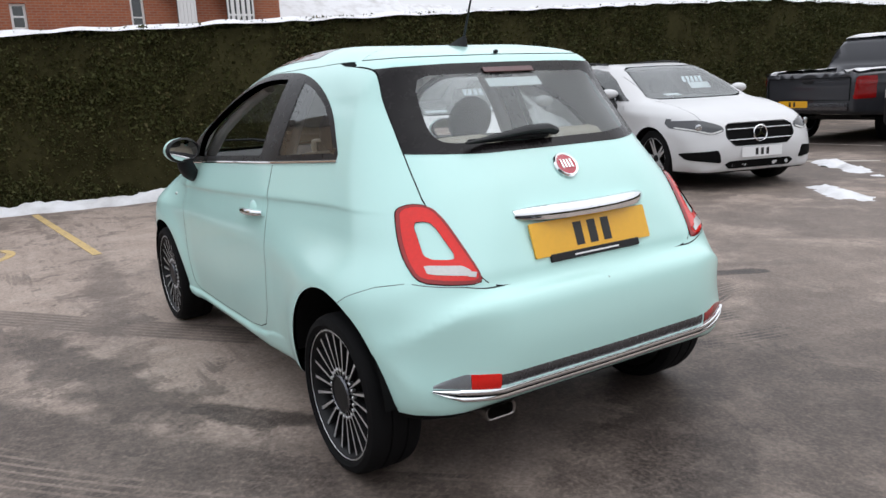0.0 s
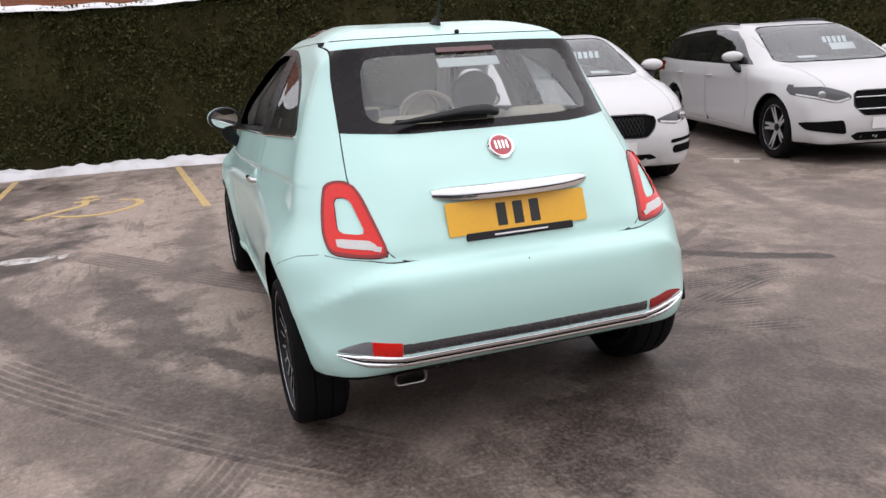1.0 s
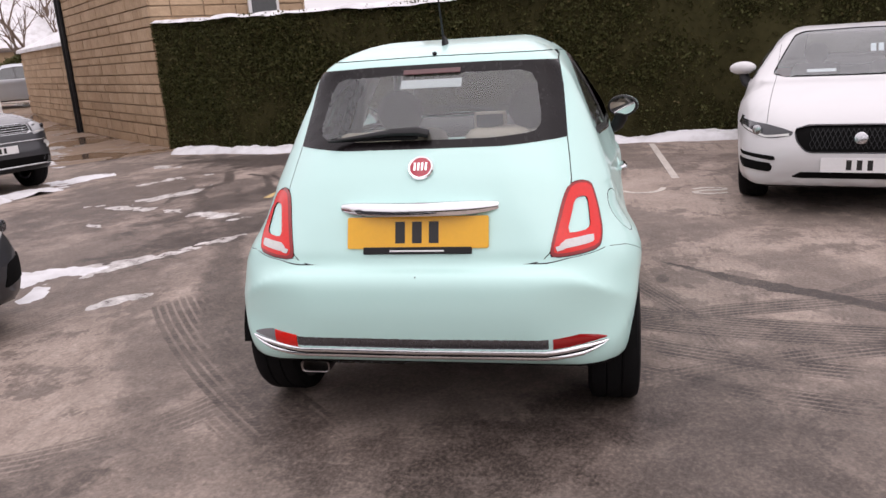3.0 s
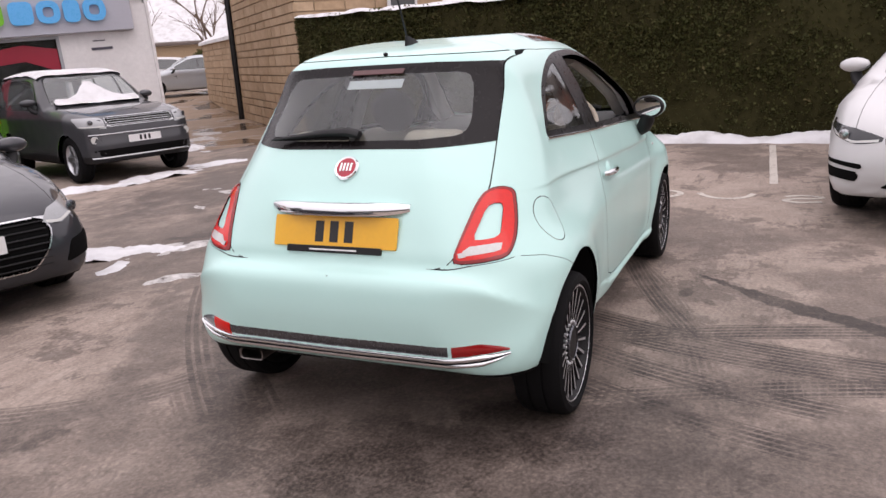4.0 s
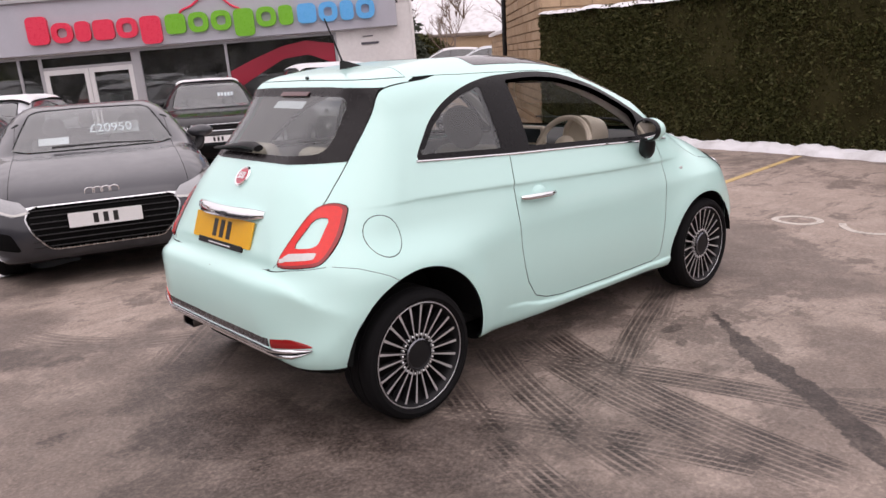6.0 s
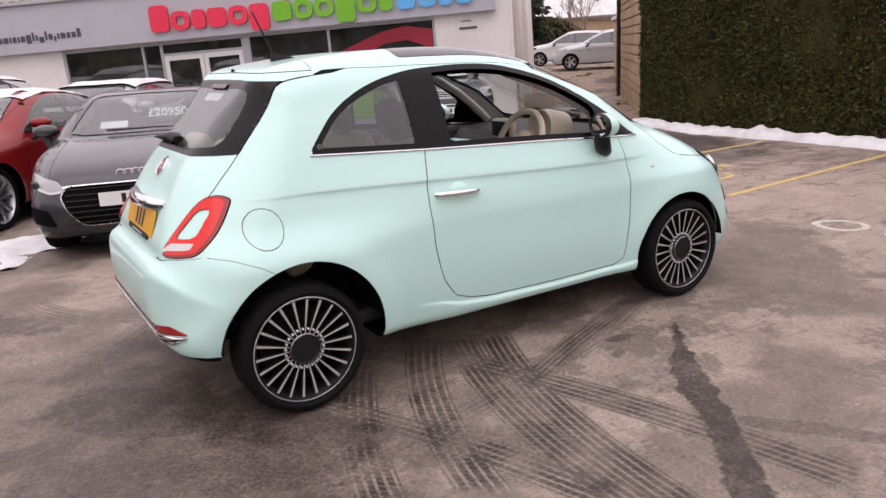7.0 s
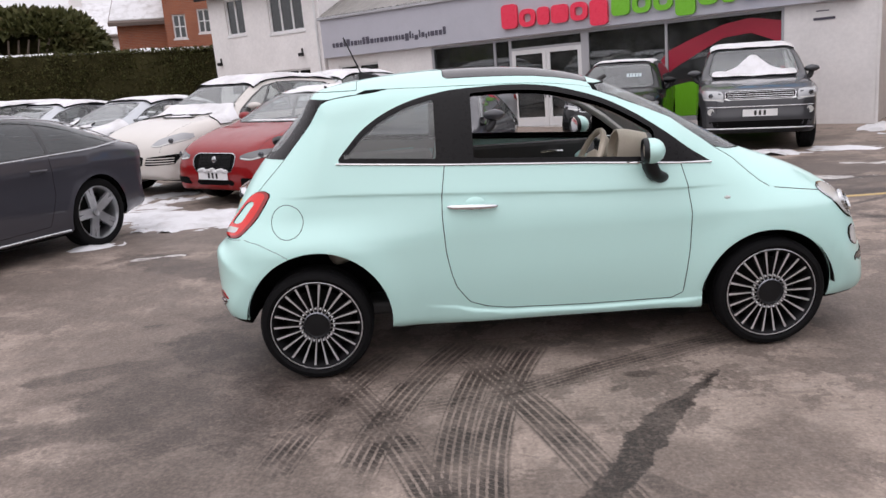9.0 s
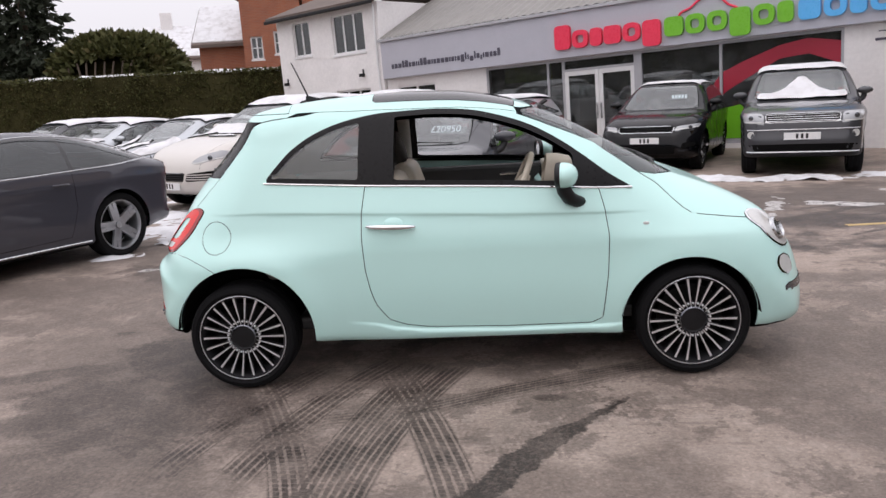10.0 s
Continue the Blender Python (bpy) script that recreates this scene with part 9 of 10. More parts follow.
        car, b = bg_car("parked_car", lab, m, pr, 2.84, 0.92, z0 - 0.05, pnt, dlo, [(-0.9, 0.2), (0.27, 1.06), (1.13, 2.3)],
                        [(-0.6, z0 + 0.015), (0.58, z0 + 0.02), (0.66, z0 + 0.05), (0.61, z0 + 0.2), (0.545, z0 + 0.36 + top), (0.48, z0 + 0.38 + top), (-0.6, z0 + 0.40 + top)],
                        [(0.50, 0.62), (0.86, 0.68), (0.86, 0.75), (0.54, 0.72)], [(-0.5, 0.5), (0.40, 0.5), (0.42, 0.66), (-0.5, 0.66)], (0.335, 0.235, 5, 0.03, 0.016, 0.028, SILVER_ALLOY),
                        rear_glass=rg, tails=[(0.5, 0.82), (0.86, 0.82), (0.86, 0.95), (0.5, 0.95)], res=((9, 34, 10), 28), pl=0.42, slats=3, dark=pnt is BLACK_PAINT)
        lay_snow(b, m, -0.9, 1.6, 0.8, sd, -0.7, 0.035, "white snow on a parked car's roof", sd)
        if kind != "estate" or sd == 14:
            lay_snow(b, m, 2.3, 3.5, 0.6, sd + 3, -0.2, 0.02, "white snow on a parked car's bonnet", sd + 1)


TINT_CARD = glass("price_card", (0.75, 0.82, 0.84))


def card(car, at, w, h, tip, mat=None):
    """A slip of paper lying inside the windscreen."""
    bm = bmesh.new()
    box(bm, (-w / 2, -h / 2, 0), (w / 2, h / 2, 0.002), 0, Matrix.Translation(at) @ Euler((0, 0, radians(180))).to_matrix().to_4x4() @ facing(0, 0, 0, 90 - tip))
    return part("windscreen_card", bm, mat or PAPER, car)


def price_bars(car, at, n):
    m = Matrix.Translation(at) @ Euler((0, 0, radians(180))).to_matrix().to_4x4() @ facing(0, 0, 0, 40)
    for k in range(n):
        bm = bmesh.new()
        box(bm, ((k - n / 2) * 0.062, -0.045, 0), ((k - n / 2) * 0.062 + 0.042, 0.045, 0.002), 0, m)
        part("price_bar", bm, PRICE, car)


def mesh_grille(car, b, lohi, nose):
    """A woven grille of thin slanting bars."""
    (y0, z0), (y1, z1) = lohi
    bm = bmesh.new()
    for sgn in (1, -1):
        for k in range(22):
            ya = y0 + (y1 - y0) * k / 21
            pts = []
            for j in range(5):
                z, y = z0 + (z1 - z0) * j / 4, ya + sgn * 0.07 * (j / 4 - 0.5)
                if abs(y) < max(abs(y0), abs(y1)):
                    pts.append((prof_x(b, abs(y), z, nose) - 0.008, y, z))
            if len(pts) > 1:
                tube(bm, pts, 0.003, 4)
    return part("grille_mesh", bm, RIM_BLACK, car)


make_cars()

# ---- sign shapes on the fascia ----
sign = thing("shop_sign", "raised red, green and blue shapes on the grey fascia", "sign", SHOP)


def ring_shape(bm, w, h, t, y0, y1):
    """A thick rounded hoop standing off the fascia."""
    out, inn = round_poly([(0, 0), (w, 0), (w, h), (0, h)], 0.19, 6), round_poly([(t, t), (w - t, t), (w - t, h - t), (t, h - t)], 0.10, 6)
    rows = [[bm.verts.new((p[0], y, p[1])) for p in poly] for poly, y in ((out, y1), (out, y0), (inn, y0), (inn, y1))]
    n = len(out)
    for A, B in zip(rows, rows[1:] + rows[:1]):
        for k in range(n):
            bm.faces.new((A[k], A[(k + 1) % n], B[(k + 1) % n], B[k]))


def sign_shapes(x0, x1, mat, kinds):
    """Raised plain shapes side by side: hoops, blocks and posts."""
    st = (x1 - x0) / sum(1.0 if k != "post" else 0.75 for k in kinds)
    x, z, t = x0, 2.10, 0.115
    for k in kinds:
        w = st * (1.0 if k != "post" else 0.75) - 0.055
        bm = bmesh.new()
        if k == "hoop":
            ring_shape(bm, w, 0.42, t, -0.31, -0.224)
        else:
            lo, hi = {"tall": (0, 0.58), "deep": (-0.16, 0.42), "block": (0, 0.42), "post": (0, 0.42)}[k]
            poly = [(0, lo), (w, lo), (w, hi), (0, hi)]
            prism(bm, round_poly(poly, 0.12, 6), -0.31, -0.224, "y")
        part("sign_shape", bm, mat, sign).location = (x + 0.027, 0, z)
        x += w + 0.055


sign_shapes(2.42, 5.26, SIGN_RED, ("tall", "hoop", "post", "block", "hoop", "deep"))
sign_shapes(5.30, 8.10, SIGN_GREEN, ("block", "hoop", "hoop", "deep", "hoop", "post"))
sign_shapes(8.14, 9.90, SIGN_BLUE, ("block", "hoop", "post", "hoop"))
bm = bmesh.new()
tube(bm, spline([(5.64, -0.25, 2.34), (5.68, -0.25, 2.56), (5.92, -0.25, 2.66), (6.2, -0.25, 2.84), (6.5, -0.25, 2.84), (6.75, -0.25, 2.62), (6.95, -0.25, 2.50), (6.92, -0.25, 2.28)], 6), 0.026, 6)
part("outline", bm, SIGN_RED, sign)
rng_ = random.Random(3)
x = -3.28
while x < 0.66:
    w, h = rng_.choice((0.05, 0.09, 0.10, 0.12)), rng_.choice((0.13, 0.13, 0.13, 0.20))
    z = 2.17 - (0.05 if rng_.random() < 0.12 else 0.0)
    bm = bmesh.new()
    prism(bm, round_poly([(x, z), (x + w, z), (x + w, z + h), (x, z + h)], 0.025, 3), -0.232, -0.222, "y")
    part("small_bar", bm, SIGN_DARK, sign)
    x += w + 0.032


# ---- snow and slush on the ground ----
def patch(name, cx, cy, rx, ry, turn, h, thr, seed, mat, label, step=0.045, sc=1.6):
    """A thin, ragged sheet of snow: kept where noise lets it lie."""
    c, s = math.cos(radians(turn)), math.sin(radians(turn))
    nx, ny = int(2 * rx / step), int(2 * ry / step)
    idx, V, F = {}, [], []
    H = {}
    for i in range(nx + 1):
        for j in range(ny + 1):
            u, v = -rx + i * step, -ry + j * step
            x, y = cx + u * c - v * s, cy + u * s + v * c
            e = 1 - math.hypot(u / rx, v / ry)
            k = noise.noise(Vector((x * sc, y * sc, seed))) + 0.55 * noise.noise(Vector((x * sc * 3, y * sc * 3, seed))) + 0.3 * noise.noise(Vector((x * 13, y * 13, seed)))
            H[i, j] = (x, y, k + 1.1 * e - thr)
    def vert(i, j):
        if (i, j) not in idx:
            x, y, k = H[i, j]
            idx[i, j] = len(V)
            V.append((x, y, gz(x, y) + max(-0.004, min(h, h * 1.6 * k) * (0.8 + 0.4 * noise.noise(Vector((x * 7, y * 7, 1)))))))
        return idx[i, j]
    for i in range(nx):
        for j in range(ny):
            if max(H[a][2] for a in ((i, j), (i + 1, j), (i + 1, j + 1), (i, j + 1))) > 0:
                F.append((vert(i, j), vert(i + 1, j), vert(i + 1, j + 1), vert(i, j + 1)))
    if F:
        tagged(link_mesh(name, V, F, mat), label, "snow", kind="stuff")


for k, a in enumerate(((2.15, 3.05, 0.75, 0.24, -47, 0.02, 0.45), (2.78, 2.55, 0.42, 0.15, -35, 0.015, 0.5), (4.60, 4.55, 1.0, 0.15, 66, 0.015, 0.45), (4.08, 3.35, 0.65, 0.24, 62, 0.02, 0.5), (3.55, 2.42, 0.5, 0.12, 76, 0.015, 0.55), (8.1, 6.25, 0.5, 0.26, 52, 0.015, 0.4), (1.25, 2.42, 0.35, 0.10, -45, 0.02, 0.5), (3.7, 4.4, 0.5, 0.10, 60, 0.012, 0.7), (6.6, 5.3, 0.7, 0.25, -50, 0.02, 0.6))):
    patch("slush", *a, k + 1, SLUSH, "thin grey-white slush melting on the asphalt", 0.035, 3.0)
for k, a in enumerate(((-2.3, 4.7, 1.8, 0.9, -20, 0.06, 0.12), (-0.9, 4.35, 1.0, 0.5, 5, 0.06, 0.1), (-2.7, 3.05, 0.35, 0.22, 30, 0.03, 0.4), (1.85, 3.75, 0.35, 0.75, 20, 0.05, 0.35), (1.35, 3.25, 0.5, 0.16, 25, 0.02, 0.6), (4.9, 7.6, 0.9, 0.34, -30, 0.06, 0.2), (6.1, 7.15, 0.9, 0.34, -30, 0.06, 0.2), (7.2, 7.1, 0.7, 0.34, -30, 0.05, 0.25), (2.15, -5.95, 0.62, 0.26, -40, 0.07, 0.25), (3.1, -7.9, 0.9, 0.22, -35, 0.07, 0.35), (9.3, 9.6, 0.35, 1.2, -35, 0.08, 0.4), (-3.6, 6.6, 1.2, 0.9, 0, 0.06, 0.4), (-5.2, 8.6, 1.5, 0.9, 0, 0.06, 0.4), (-7.4, 10.4, 1.5, 0.9, 0, 0.06, 0.4), (3.0, 8.6, 1.0, 0.5, -30, 0.06, 0.5))):
    patch("snow_patch", *a, k + 20, SNOW, "ragged white snow lying on the asphalt")
for k, a in enumerate(((5.6, 4.4, 1.2, 0.3, -20, 0.015, 0.7), (12.3, 11.7, 1.4, 0.5, 50, 0.02, 0.5), (11.0, 10.6, 0.5, 1.2, -35, 0.03, 0.5), (-1.9, 2.3, 0.5, 0.12, 15, 0.012, 0.8))):
    patch("slush", *a, k + 60, SLUSH, "thin grey-white slush melting on the asphalt")

# white strokes beyond the estate and a letter by it
for a, c in (((5.9, -10.6), (4.2, -10.9)), ((4.1, -8.2), (3.2, -8.9))):
    ground_strip("bay_line", [(a[0] + (c[0] - a[0]) * i / 6, a[1] + (c[1] - a[1]) * i / 6) for i in range(7)], 0.08, LINE_WHITE, "worn white parking bay line on the asphalt")
letter([(4.20, -4.55), (3.86, -4.98)], "T")
letter([(4.02, -4.78), (3.80, -4.60)], "T")


# ---- trees and houses beyond ----
BARK = plain("bark", (0.10, 0.075, 0.055), 0.9, 0, 0.3, 30, 0.4)
CONIFER = plain("conifer_needles", (0.022, 0.030, 0.014), 0.8, 0, 0.4, 3)
TWIG = plain("winter_twigs", (0.16, 0.115, 0.085), 0.9, 0, 0.3, 8)


def brick_mat():
    m, nt, b = mat_nodes("red_brick")
    tc = nt.nodes.new("ShaderNodeTexCoord").outputs["Object"]
    sep = nt.nodes.new("ShaderNodeSeparateXYZ")
    nt.links.new(tc, sep.inputs[0])
    com = nt.nodes.new("ShaderNodeCombineXYZ")
    nt.links.new(math_n(nt, "ADD", sep.outputs[0], sep.outputs[1]), com.inputs[0])
    nt.links.new(sep.outputs[2], com.inputs[1])
    br = nt.nodes.new("ShaderNodeTexBrick")
    nt.links.new(com.outputs[0], br.inputs["Vector"])
    br.inputs["Scale"].default_value = 1.0
    br.inputs["Brick Width"].default_value, br.inputs["Row Height"].default_value, br.inputs["Mortar Size"].default_value = 0.225, 0.075, 0.010
    br.inputs["Color1"].default_value, br.inputs["Color2"].default_value, br.inputs["Mortar"].default_value = (0.36, 0.105, 0.045, 1), (0.27, 0.075, 0.035, 1), (0.30, 0.22, 0.17, 1)
    c = mixc(nt, 0.3, br.outputs["Color"], ramp(nt, noise_tex(nt, 1.3, 6, 0.7, tc), [(0.3, (0.18, 0.05, 0.03)), (0.7, (0.42, 0.15, 0.07))]))
    nt.links.new(c, b.inputs["Base Color"])
    b.inputs["Roughness"].default_value = 0.9
    bump(nt, b, br.outputs["Fac"], -0.4, 0.01)
    return m


BRICK = brick_mat()


def house(name, m, w, d, h, rise, wins, label, wall=None, snow=True, bays=(), gable_front=False, chim=None):
    """A plain house: wall, roof with snow on it, windows in its front face at local y = 0."""
    b = thing(name, label, "house", m)
    wall_with_holes("wall", 0, w, -1.5, h, 0, 0.3, [tuple(q[:4]) for q in wins], wall or BRICK, b)
    bm = bmesh.new()
    box(bm, (0, 0.3, -1.5), (0.3, d, h))
    box(bm, (w - 0.3, 0.3, -1.5), (w, d, h))
    box(bm, (0.3, d - 0.3, -1.5), (w - 0.3, d, h))
    if gable_front:
        prism(bm, [(0, h), (w, h), (w / 2, h + rise)], 0.0, 0.3, "y")
    part("wall", bm, wall or BRICK, b)
    bm = bmesh.new()
    box(bm, (0.3, 1.6, -1.5), (w - 0.3, 1.7, h))
    part("partition", bm, DARK_IN, b)
    bm = bmesh.new()
    if gable_front:
        prism(bm, [(-0.3, h - 0.15), (w / 2, h + rise + 0.05), (w + 0.3, h - 0.15), (w + 0.3, h), (w / 2, h + rise + 0.25), (-0.3, h)], -0.25, d + 0.25, "y")
    else:
        prism(bm, [(-0.4, h - 0.1), (d / 2, h + rise), (d + 0.4, h - 0.1), (d + 0.4, h + 0.06), (d / 2, h + rise + 0.2), (-0.4, h + 0.06)], -0.3, w + 0.3, "x")
    part("roof", bm, TILE, b)
    if snow:
        bm = bmesh.new()
        if gable_front:
            prism(bm, [(-0.25, h + 0.04), (w / 2, h + rise + 0.27), (w / 2, h + rise + 0.36), (-0.25, h + 0.12)], -0.2, d + 0.2, "y")
        else:
            prism(bm, [(-0.25, h + 0.12), (d / 2, h + rise + 0.19), (d / 2, h + rise + 0.29), (-0.25, h + 0.21)], -0.25, w + 0.25, "x")
        part("roof_snow", bm, SNOW, b)
    for q in wins:
        window_unit(*q[:4], 0.08, q[4], b, UPVC, 0.07, TINT_GLASS, 2, True)
    for x0, x1, z0, z1 in bays:
        bm = bmesh.new()
        prism(bm, [(x0, -0.003), (x0 + 0.35, -0.6), (x1 - 0.35, -0.6), (x1, -0.003)], z0 - 1.2, z0, "z")
        prism(bm, [(x0, -0.003), (x0 + 0.35, -0.6), (x1 - 0.35, -0.6), (x1, -0.003)], z1, z1 + 0.5, "z")
        by = part("bay", bm, UPVC, b)
        n = 5
        for k in range(n):
            xx = x0 + 0.38 + (x1 - x0 - 0.76) * k / n
            bm = bmesh.new()
            ww = (x1 - x0 - 0.76) / n
            for e in (xx, xx + ww - 0.05):
                box(bm, (e, -0.58, z0), (e + 0.05, -0.52, z1))
            box(bm, (xx, -0.575, z0 + (z1 - z0) * 0.6), (xx + ww - 0.05, -0.525, z0 + (z1 - z0) * 0.6 + 0.06))
            part("bay_window", bm, UPVC, by)
        bm = bmesh.new()
        box(bm, (x0 + 0.36, -0.54, z0), (x1 - 0.36, -0.53, z1))
        part("pane", bm, TINT_GLASS, by)
    if chim:
        bm = bmesh.new()
        box(bm, (chim - 0.4, d / 2 - 0.4, h), (chim + 0.4, d / 2 + 0.4, h + rise + 1.2), 0.02)
        part("chimney", bm, wall or BRICK, b)
    return b


# seen over the hedge: front faces the yard, so local x runs along -y
FRONT = lambda x, y, turn=-90, z=0.0: Matrix.Translation((x, y, z)) @ Euler((0, 0, radians(turn))).to_matrix().to_4x4()
house("brick_house", FRONT(22.3, 5.0), 13.0, 8.0, 6.2, 3.0, [(3.9, 4.8, 2.9, 4.5, 2), (5.2, 5.6, 3.3, 4.0, 1), (8.35, 8.75, 2.9, 4.4, 1)], "red brick house with white windows and snowy roof", bays=((9.2, 10.5, 2.7, 4.3), (10.7, 12.3, 2.7, 4.3)))
house("brick_house", FRONT(25.5, -9.0), 6.0, 7.0, 3.35, 2.6, [(1.0, 2.2, 1.2, 2.6, 2)], "low brick house with a snow-covered roof", chim=1.0)
house("far_house", FRONT(40, -20.0), 9.0, 8.0, 3.4, 3.0, [(1.0, 2.2, 1.2, 2.6, 2)], "distant house with a snow-covered roof")
# beyond the annexe
house("brick_house", FRONT(-10.7, 33.3, 8), 2.9, 8.0, 6.4, 2.4, [(0.35, 0.95, 3.3, 4.4, 2), (1.5, 2.1, 3.5, 4.6, 2)], "red brick house with steep gables and white windows", gable_front=True, snow=False)
house("brick_house", FRONT(-7.7, 33.8, 8), 3.2, 8.0, 6.2, 2.6, [(0.5, 1.2, 3.3, 4.5, 2)], "red brick house with steep gables and white windows", gable_front=True, snow=False)
house("brick_house", FRONT(-13.2, 34.0, 8), 2.5, 5.0, 4.15, 1.9, [(0.6, 1.2, 1.4, 2.4, 1)], "low red brick wing with a snowy tiled roof")
house("far_house", FRONT(-22.0, 48.0, 20), 5.0, 6.0, 4.4, 2.2, [(1.0, 2.0, 2.4, 3.4, 2)], "distant pale house with snowy roof", wall=RENDER, chim=1.2)
house("far_house", FRONT(-18.0, 52.0, 10), 5.0, 6.0, 4.6, 2.4, [(1.0, 2.0, 2.4, 3.4, 2)], "distant pale house with snowy roof", wall=RENDER, chim=4.0)
house("far_house", FRONT(39.0, 46.0, -52), 12.0, 9.0, 3.0, 3.4, [(2.0, 3.4, 1.0, 2.2, 2)], "distant stone house with a snow-covered roof", wall=STONE)


def conifer(x, y, h, r, seed):
    rng = np.random.default_rng(seed)
    t = thing("conifer", "tall dark green conifer behind the hedge", "tree", Matrix.Translation((x, y, -0.8)))
    bm = bmesh.new()
    tube(bm, [(0, 0, 0), (0.05, 0, h * 0.5), (0, 0, h)], [0.25, 0.15, 0.03], 8)
    part("trunk", bm, BARK, t, smooth=True)
    pts, nr = [], []
    for z in np.arange(h * 0.06, h, 0.28):
        k = (1 - z / h) ** 0.75
        for _ in range(9):
            a, L = rng.random() * 6.28, r * k * rng.uniform(0.55, 1.1)
            n = max(4, int(L * 26))
            u = np.sqrt(rng.random(n)) * L
            P = np.column_stack([np.cos(a) * u, np.sin(a) * u, z - 0.22 * u + rng.normal(0, 0.05, n)])
            P[:, :2] += rng.normal(0, 0.10, (n, 2)) * (0.4 + u[:, None] * 0.5)
            pts.append(P)
            nr.append(np.tile([np.cos(a), np.sin(a), -0.5], (n, 1)))
    V, F = leaf_cloud(np.vstack(pts), np.vstack(nr), 0.34, rng, 0.5)
    link_mesh("crown", V, F, CONIFER, t, smooth=False)


conifer(-18.6, 28.2, 10.5, 3.2, 1)
conifer(-22.5, 30.0, 12.0, 3.4, 2)
conifer(30.0, 35.5, 7.5, 2.4, 3)


def domed_yew():
    rng = np.random.default_rng(12)
    t = thing("domed_yew", "large clipped dome of dark yew on bare pale stems", "tree", Matrix.Translation((-13.0, 25.0, -0.6)))
    for k in range(8):
        bm = bmesh.new()
        x = -0.9 + 0.28 * k
        tube(bm, [(x * 0.5, -1.2, 0.0), (x * 0.9, -1.75, 1.9), (x * 1.1 + rng.uniform(-0.1, 0.1), -1.90, 2.9), (x * 1.25, -1.75, 3.7)], [0.09, 0.07, 0.05, 0.03], 6)
        part("stem", bm, BARK, t, smooth=True)
    n = 16000
    a, b_ = rng.random(n) * 6.28, np.arccos(rng.random(n))
    d = np.column_stack([np.cos(a) * np.sin(b_), np.sin(a) * np.sin(b_), np.cos(b_)])
    sq = d / (np.abs(d) ** 3.2).sum(1, keepdims=True) ** (1 / 3.2)
    wob = np.array([1 + 0.06 * noise.noise(Vector(v) * 2.3) for v in d])[:, None]
    P = sq * (2.35, 1.9, 2.2) * wob + (0, 0, 2.5)
    # the front is bare round the stems
    keep = ~((d[:, 1] < -0.45) & (np.abs(P[:, 0]) < 1.0) & (P[:, 2] < 3.9))
    low = (P[:, 2] > 2.3) | (rng.random(n) < 0.9)
    V, F = leaf_cloud((P + d * rng.uniform(-0.25, 0.02, (n, 1)))[keep & low], d[keep & low], 0.26, rng, 0.8)
    link_mesh("crown", V, F, LEAF, t, smooth=False)
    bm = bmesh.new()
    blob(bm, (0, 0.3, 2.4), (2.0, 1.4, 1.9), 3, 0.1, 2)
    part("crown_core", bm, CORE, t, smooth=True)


domed_yew()


def bare_tree(x, y, h, seed):
    rng = random.Random(seed)
    t = thing("bare_tree", "bare brown winter tree in the distance", "tree", Matrix.Translation((x, y, -1.0)))
    bm = bmesh.new()
    def grow(p, d, L, r, depth):
        q = p + d * L
        tube(bm, [p, q], [r, r * 0.7], 4)
        if depth:
            for _ in range(3 if depth > 1 else 4):
                e = (d + Vector((rng.uniform(-0.8, 0.8), rng.uniform(-0.8, 0.8), rng.uniform(-0.1, 0.6)))).normalized()
                grow(p + d * L * rng.uniform(0.5, 1.0), e, L * rng.uniform(0.55, 0.8), r * 0.55, depth - 1)
    grow(Vector((0, 0, 0)), Vector((0, 0, 1)), h * 0.35, h * 0.018, 4)
    part("trunk", bm, TWIG, t)


for k, (x, y, h) in enumerate(((36, 37, 9), (40, 34, 10), (33, 40, 8), (44, 44, 11), (30, 44, 9), (48, 38, 12), (38, 50, 10))):
    bare_tree(x, y, h, k)

# snow field past the lane, and a fence line of scrub
bm = bmesh.new()
prism(bm, [(23.5, 37.0), (37.0, 24.0), (95.0, 60.0), (60.0, 95.0)], -1.2, 0.55, "z")
tagged(part("snow_field", bm, SNOW), "snow-covered field beyond the lane", "ground", kind="structure")
build_hedge("hedge", [(28.0, 46.0), (46.0, 27.0)], 1.5, lambda y: 1.9 + 0.8 * math.sin(y), 9000, 0.35, "brown scrub along the far field edge", 21)


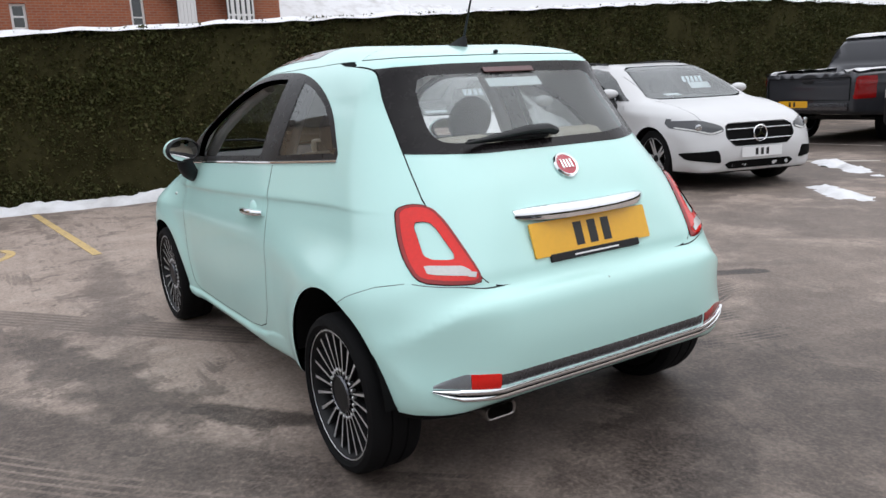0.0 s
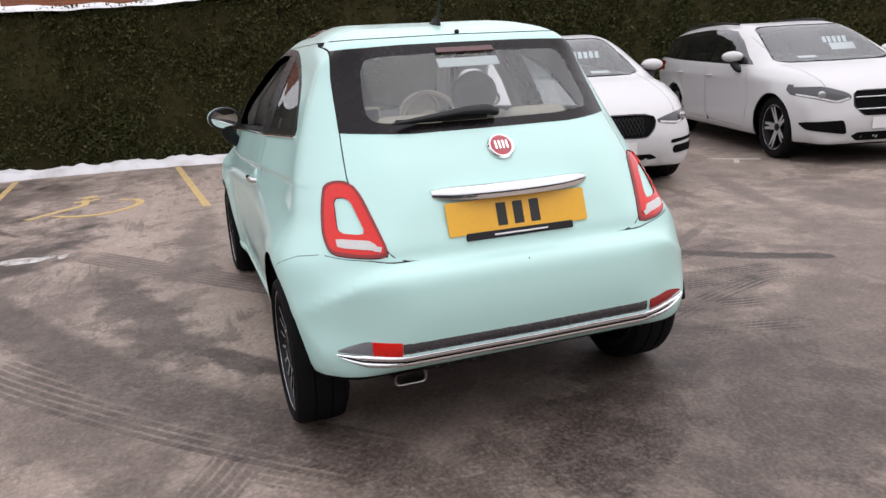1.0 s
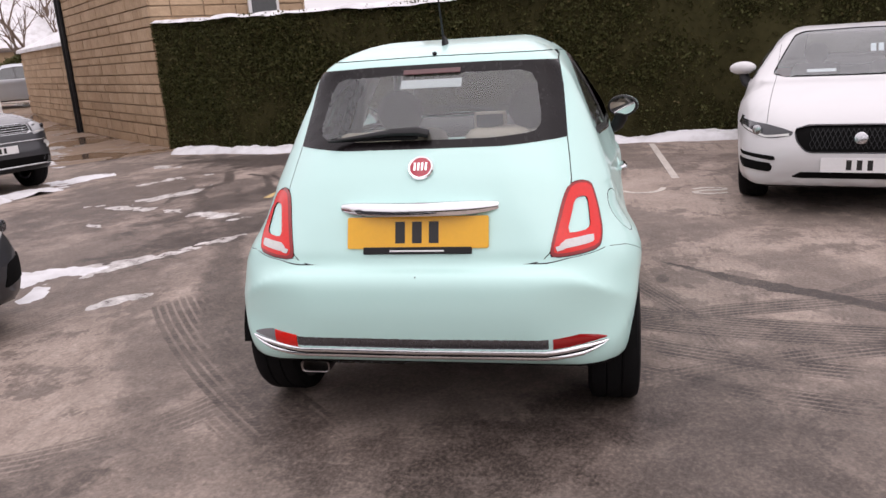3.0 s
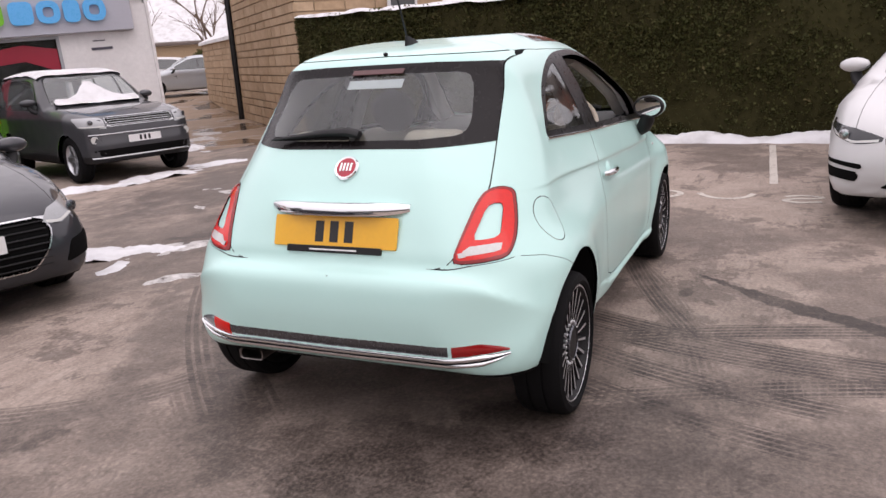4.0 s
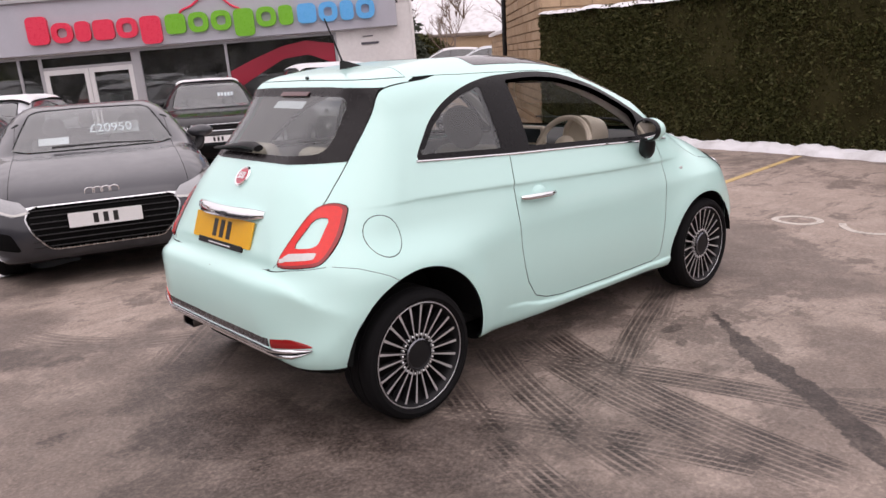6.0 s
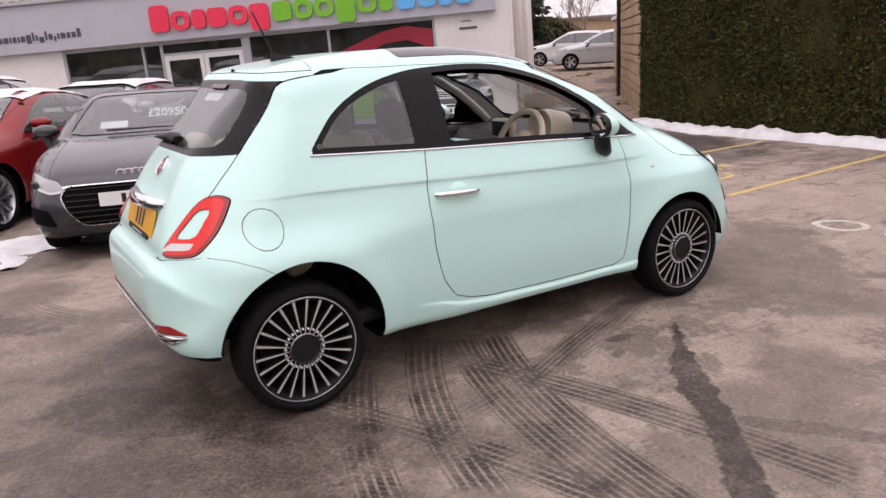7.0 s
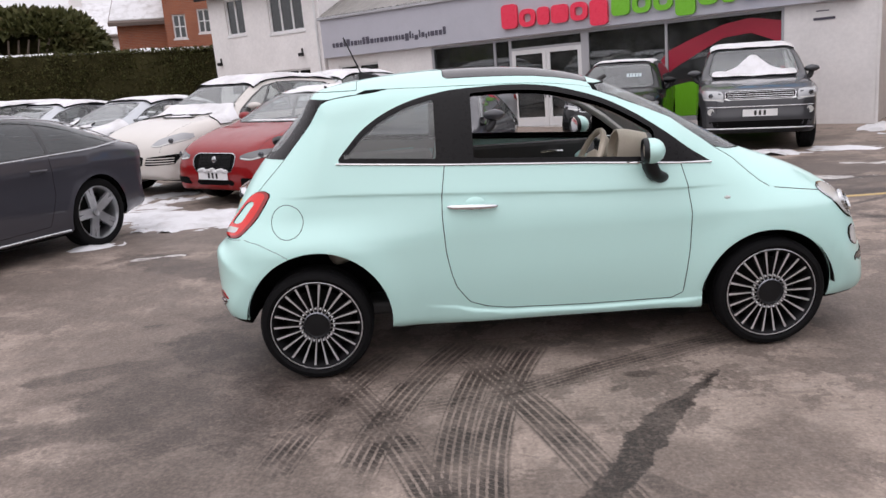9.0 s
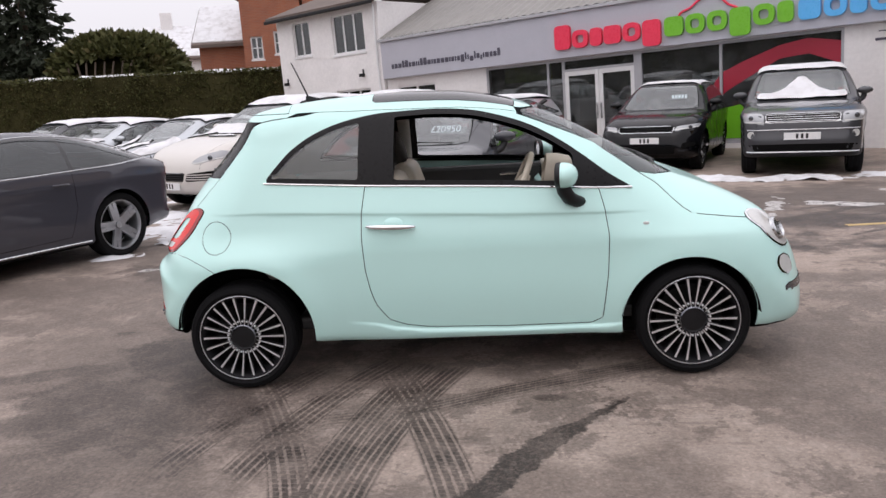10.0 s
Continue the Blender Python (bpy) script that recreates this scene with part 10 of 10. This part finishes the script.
# ---- pickup, and cars past the lane ----
def extra_cars():
    PICK = [(-1.15, 0.50, 0.06), (-1.32, 0.58, 0.1), (-1.33, 0.80, 0.08), (-1.32, 1.12, 0.06), (-1.26, 1.19, 0.05), (-0.4, 1.20, 0.05), (0.70, 1.22, 0.05), (0.80, 1.27, 0.08), (0.88, 1.60, 0.12), (1.02, 1.78, 0.12), (1.5, 1.83, 0.13), (2.0, 1.80, 0.14),
            (2.35, 1.62, 0.17), (2.75, 1.34, 0.17), (2.90, 1.25, 0.15), (3.4, 1.20, 0.16), (3.85, 1.10, 0.2), (4.02, 0.95, 0.22), (4.06, 0.70, 0.22), (4.02, 0.48, 0.16), (3.8, 0.38, 0.06), (2.5, 0.36, 0.05), (1.2, 0.38, 0.05), (0.2, 0.42, 0.05)]
    m = place(5.35, -11.83, 272)
    dlo = [(0.92, 1.28), (1.0, 1.62), (1.2, 1.70), (1.9, 1.70), (2.3, 1.55), (2.62, 1.30), (1.6, 1.25)]
    car, b = bg_car("pickup_truck", "dark grey pickup truck with snow along its load bed", m, PICK, 3.15, 0.92, 1.15, GREY_PAINT, dlo, [(0.8, 1.62), (1.7, 2.7)],
                    [(-0.6, 1.30), (0.62, 1.31), (0.70, 1.35), (0.62, 1.66), (-0.6, 1.74)], [(0.55, 0.9), (0.88, 0.92), (0.88, 1.05), (0.58, 1.03)], [(-0.5, 0.7), (0.48, 0.7), (0.5, 0.98), (-0.5, 0.98)],
                    (0.38, 0.24, 6, 0.03, 0.018, 0.02, SILVER_ALLOY), tumble=0.25, rear_glass=[(-0.6, 1.34), (0.60, 1.35), (0.54, 1.66), (-0.6, 1.69)], tails=[(0.76, 0.76), (0.89, 0.76), (0.89, 1.12), (0.78, 1.12)], res=((14, 50, 10), 40), dark=True, slats=3)
    b.strip([-0.70 + 1.4 * k / 20 for k in range(21)], lambda y: 0.60, lambda y: 0.70, 0.05, "rear_bumper", DARK_CHROME, car)
    plate(car, facing(-1.385, 0.22, 0.68), YELLOW, (-0.05, 0.03), 0.52, 0.11)
    bm = bmesh.new()
    box(bm, (-1.345, -0.70, 0.74), (-1.325, 0.70, 0.75), 0)
    box(bm, (-1.345, -0.70, 1.10), (-1.325, 0.70, 1.11), 0)
    for sg in (1, -1):
        box(bm, (-1.345, sg * 0.71 - 0.005, 0.74), (-1.325, sg * 0.71 + 0.005, 1.11), 0)
    part("tailgate_seam", bm, SEAM, car)
    bm = bmesh.new()
    box(bm, (-1.345, -0.10, 1.02), (-1.325, 0.10, 1.07), 0.01)
    part("tailgate_handle", bm, TRIM, car)
    bm = bmesh.new()
    tube(bm, [(-0.5, -0.98, 0.42), (1.9, -0.98, 0.42)], 0.04, 8)
    part("side_step", bm, SATIN, car)
    cover(b, "snow_cover", SNOW, m, lambda C, N: (N[:, 2] > 0.7) & (C[:, 0] > -1.28) & (C[:, 0] < 0.75) & (np.abs(C[:, 1]) > 0.60), 0.04, "white snow along the pickup's bed rails", 31)
    cover(b, "snow_cover", SNOW, m, lambda C, N: (N[:, 2] > 0.8) & (C[:, 0] > 0.95) & (C[:, 0] < 2.1), 0.04, "white snow on the pickup's roof", 32)
    m = place(3.0, -10.95, 272)
    dlo = [(-0.72, 1.16), (-0.50, 1.42), (-0.2, 1.53), (0.4, 1.58), (1.0, 1.585), (1.40, 1.53), (1.75, 1.38), (2.10, 1.20), (2.22, 1.12), (1.2, 1.11), (0.2, 1.12)]
    scr, lmp = [(-0.6, 1.14), (0.60, 1.15), (0.70, 1.18), (0.64, 1.36), (0.57, 1.56), (0.50, 1.60), (-0.6, 1.63)], [(0.50, 0.775), (0.62, 0.755), (0.88, 0.83), (0.90, 0.90), (0.80, 0.945), (0.60, 0.865)]
    bg_car("sports_utility", "white sports utility car with black lower cladding", m, SUV, 2.895, 0.93, 1.05, WHITE_PAINT, dlo, [(-0.9, -0.25), (-0.19, 0.98), (1.05, 2.4)], scr, lmp, [(-0.45, 0.50), (0.36, 0.50), (0.38, 0.62), (-0.45, 0.62)],
           (0.36, 0.25, 5, 0.03, 0.016, 0.028, SILVER_ALLOY), rear_glass=[(-0.6, 1.16), (0.6, 1.18), (0.52, 1.52), (-0.6, 1.55)], tails=[(0.66, 0.95), (0.90, 0.95), (0.90, 1.15), (0.70, 1.15)], res=((9, 34, 10), 28), dark=True, cladding=0.80, slats=0)
    for x, y, h, pnt, lab in ((27.6, 26.9, 137, WHITE_PAINT, "white off-road car parked side-on past the lane"), (25.3, 21.9, 137, SILVER_PAINT, "silver people carrier parked past the lane"), (22.2, 29.0, 240, BLACK_PAINT, "dark car with snow parked past the lane")):
        m = place(x, y, h)
        bg_car("parked_car", lab, m, SUV if "off" in lab or "people" in lab else ESTATE, 2.84, 0.93, 1.05 if "off" in lab or "people" in lab else 0.94, pnt, dlo if "off" in lab or "people" in lab else [(x_, z_ * 0.87) for x_, z_ in dlo], [(-0.9, -0.25), (-0.19, 0.98), (1.05, 2.4)],
               scr if "off" in lab or "people" in lab else [(y_, z_ * 0.87) for y_, z_ in scr], lmp, None, (0.36, 0.25, 5, 0.03, 0.016, 0.028, SILVER_ALLOY), tails=[(0.66, 0.85), (0.90, 0.85), (0.90, 1.0), (0.70, 1.0)], res=((7, 28, 8), 22), dark=True, slats=0, seats=False)


extra_cars()
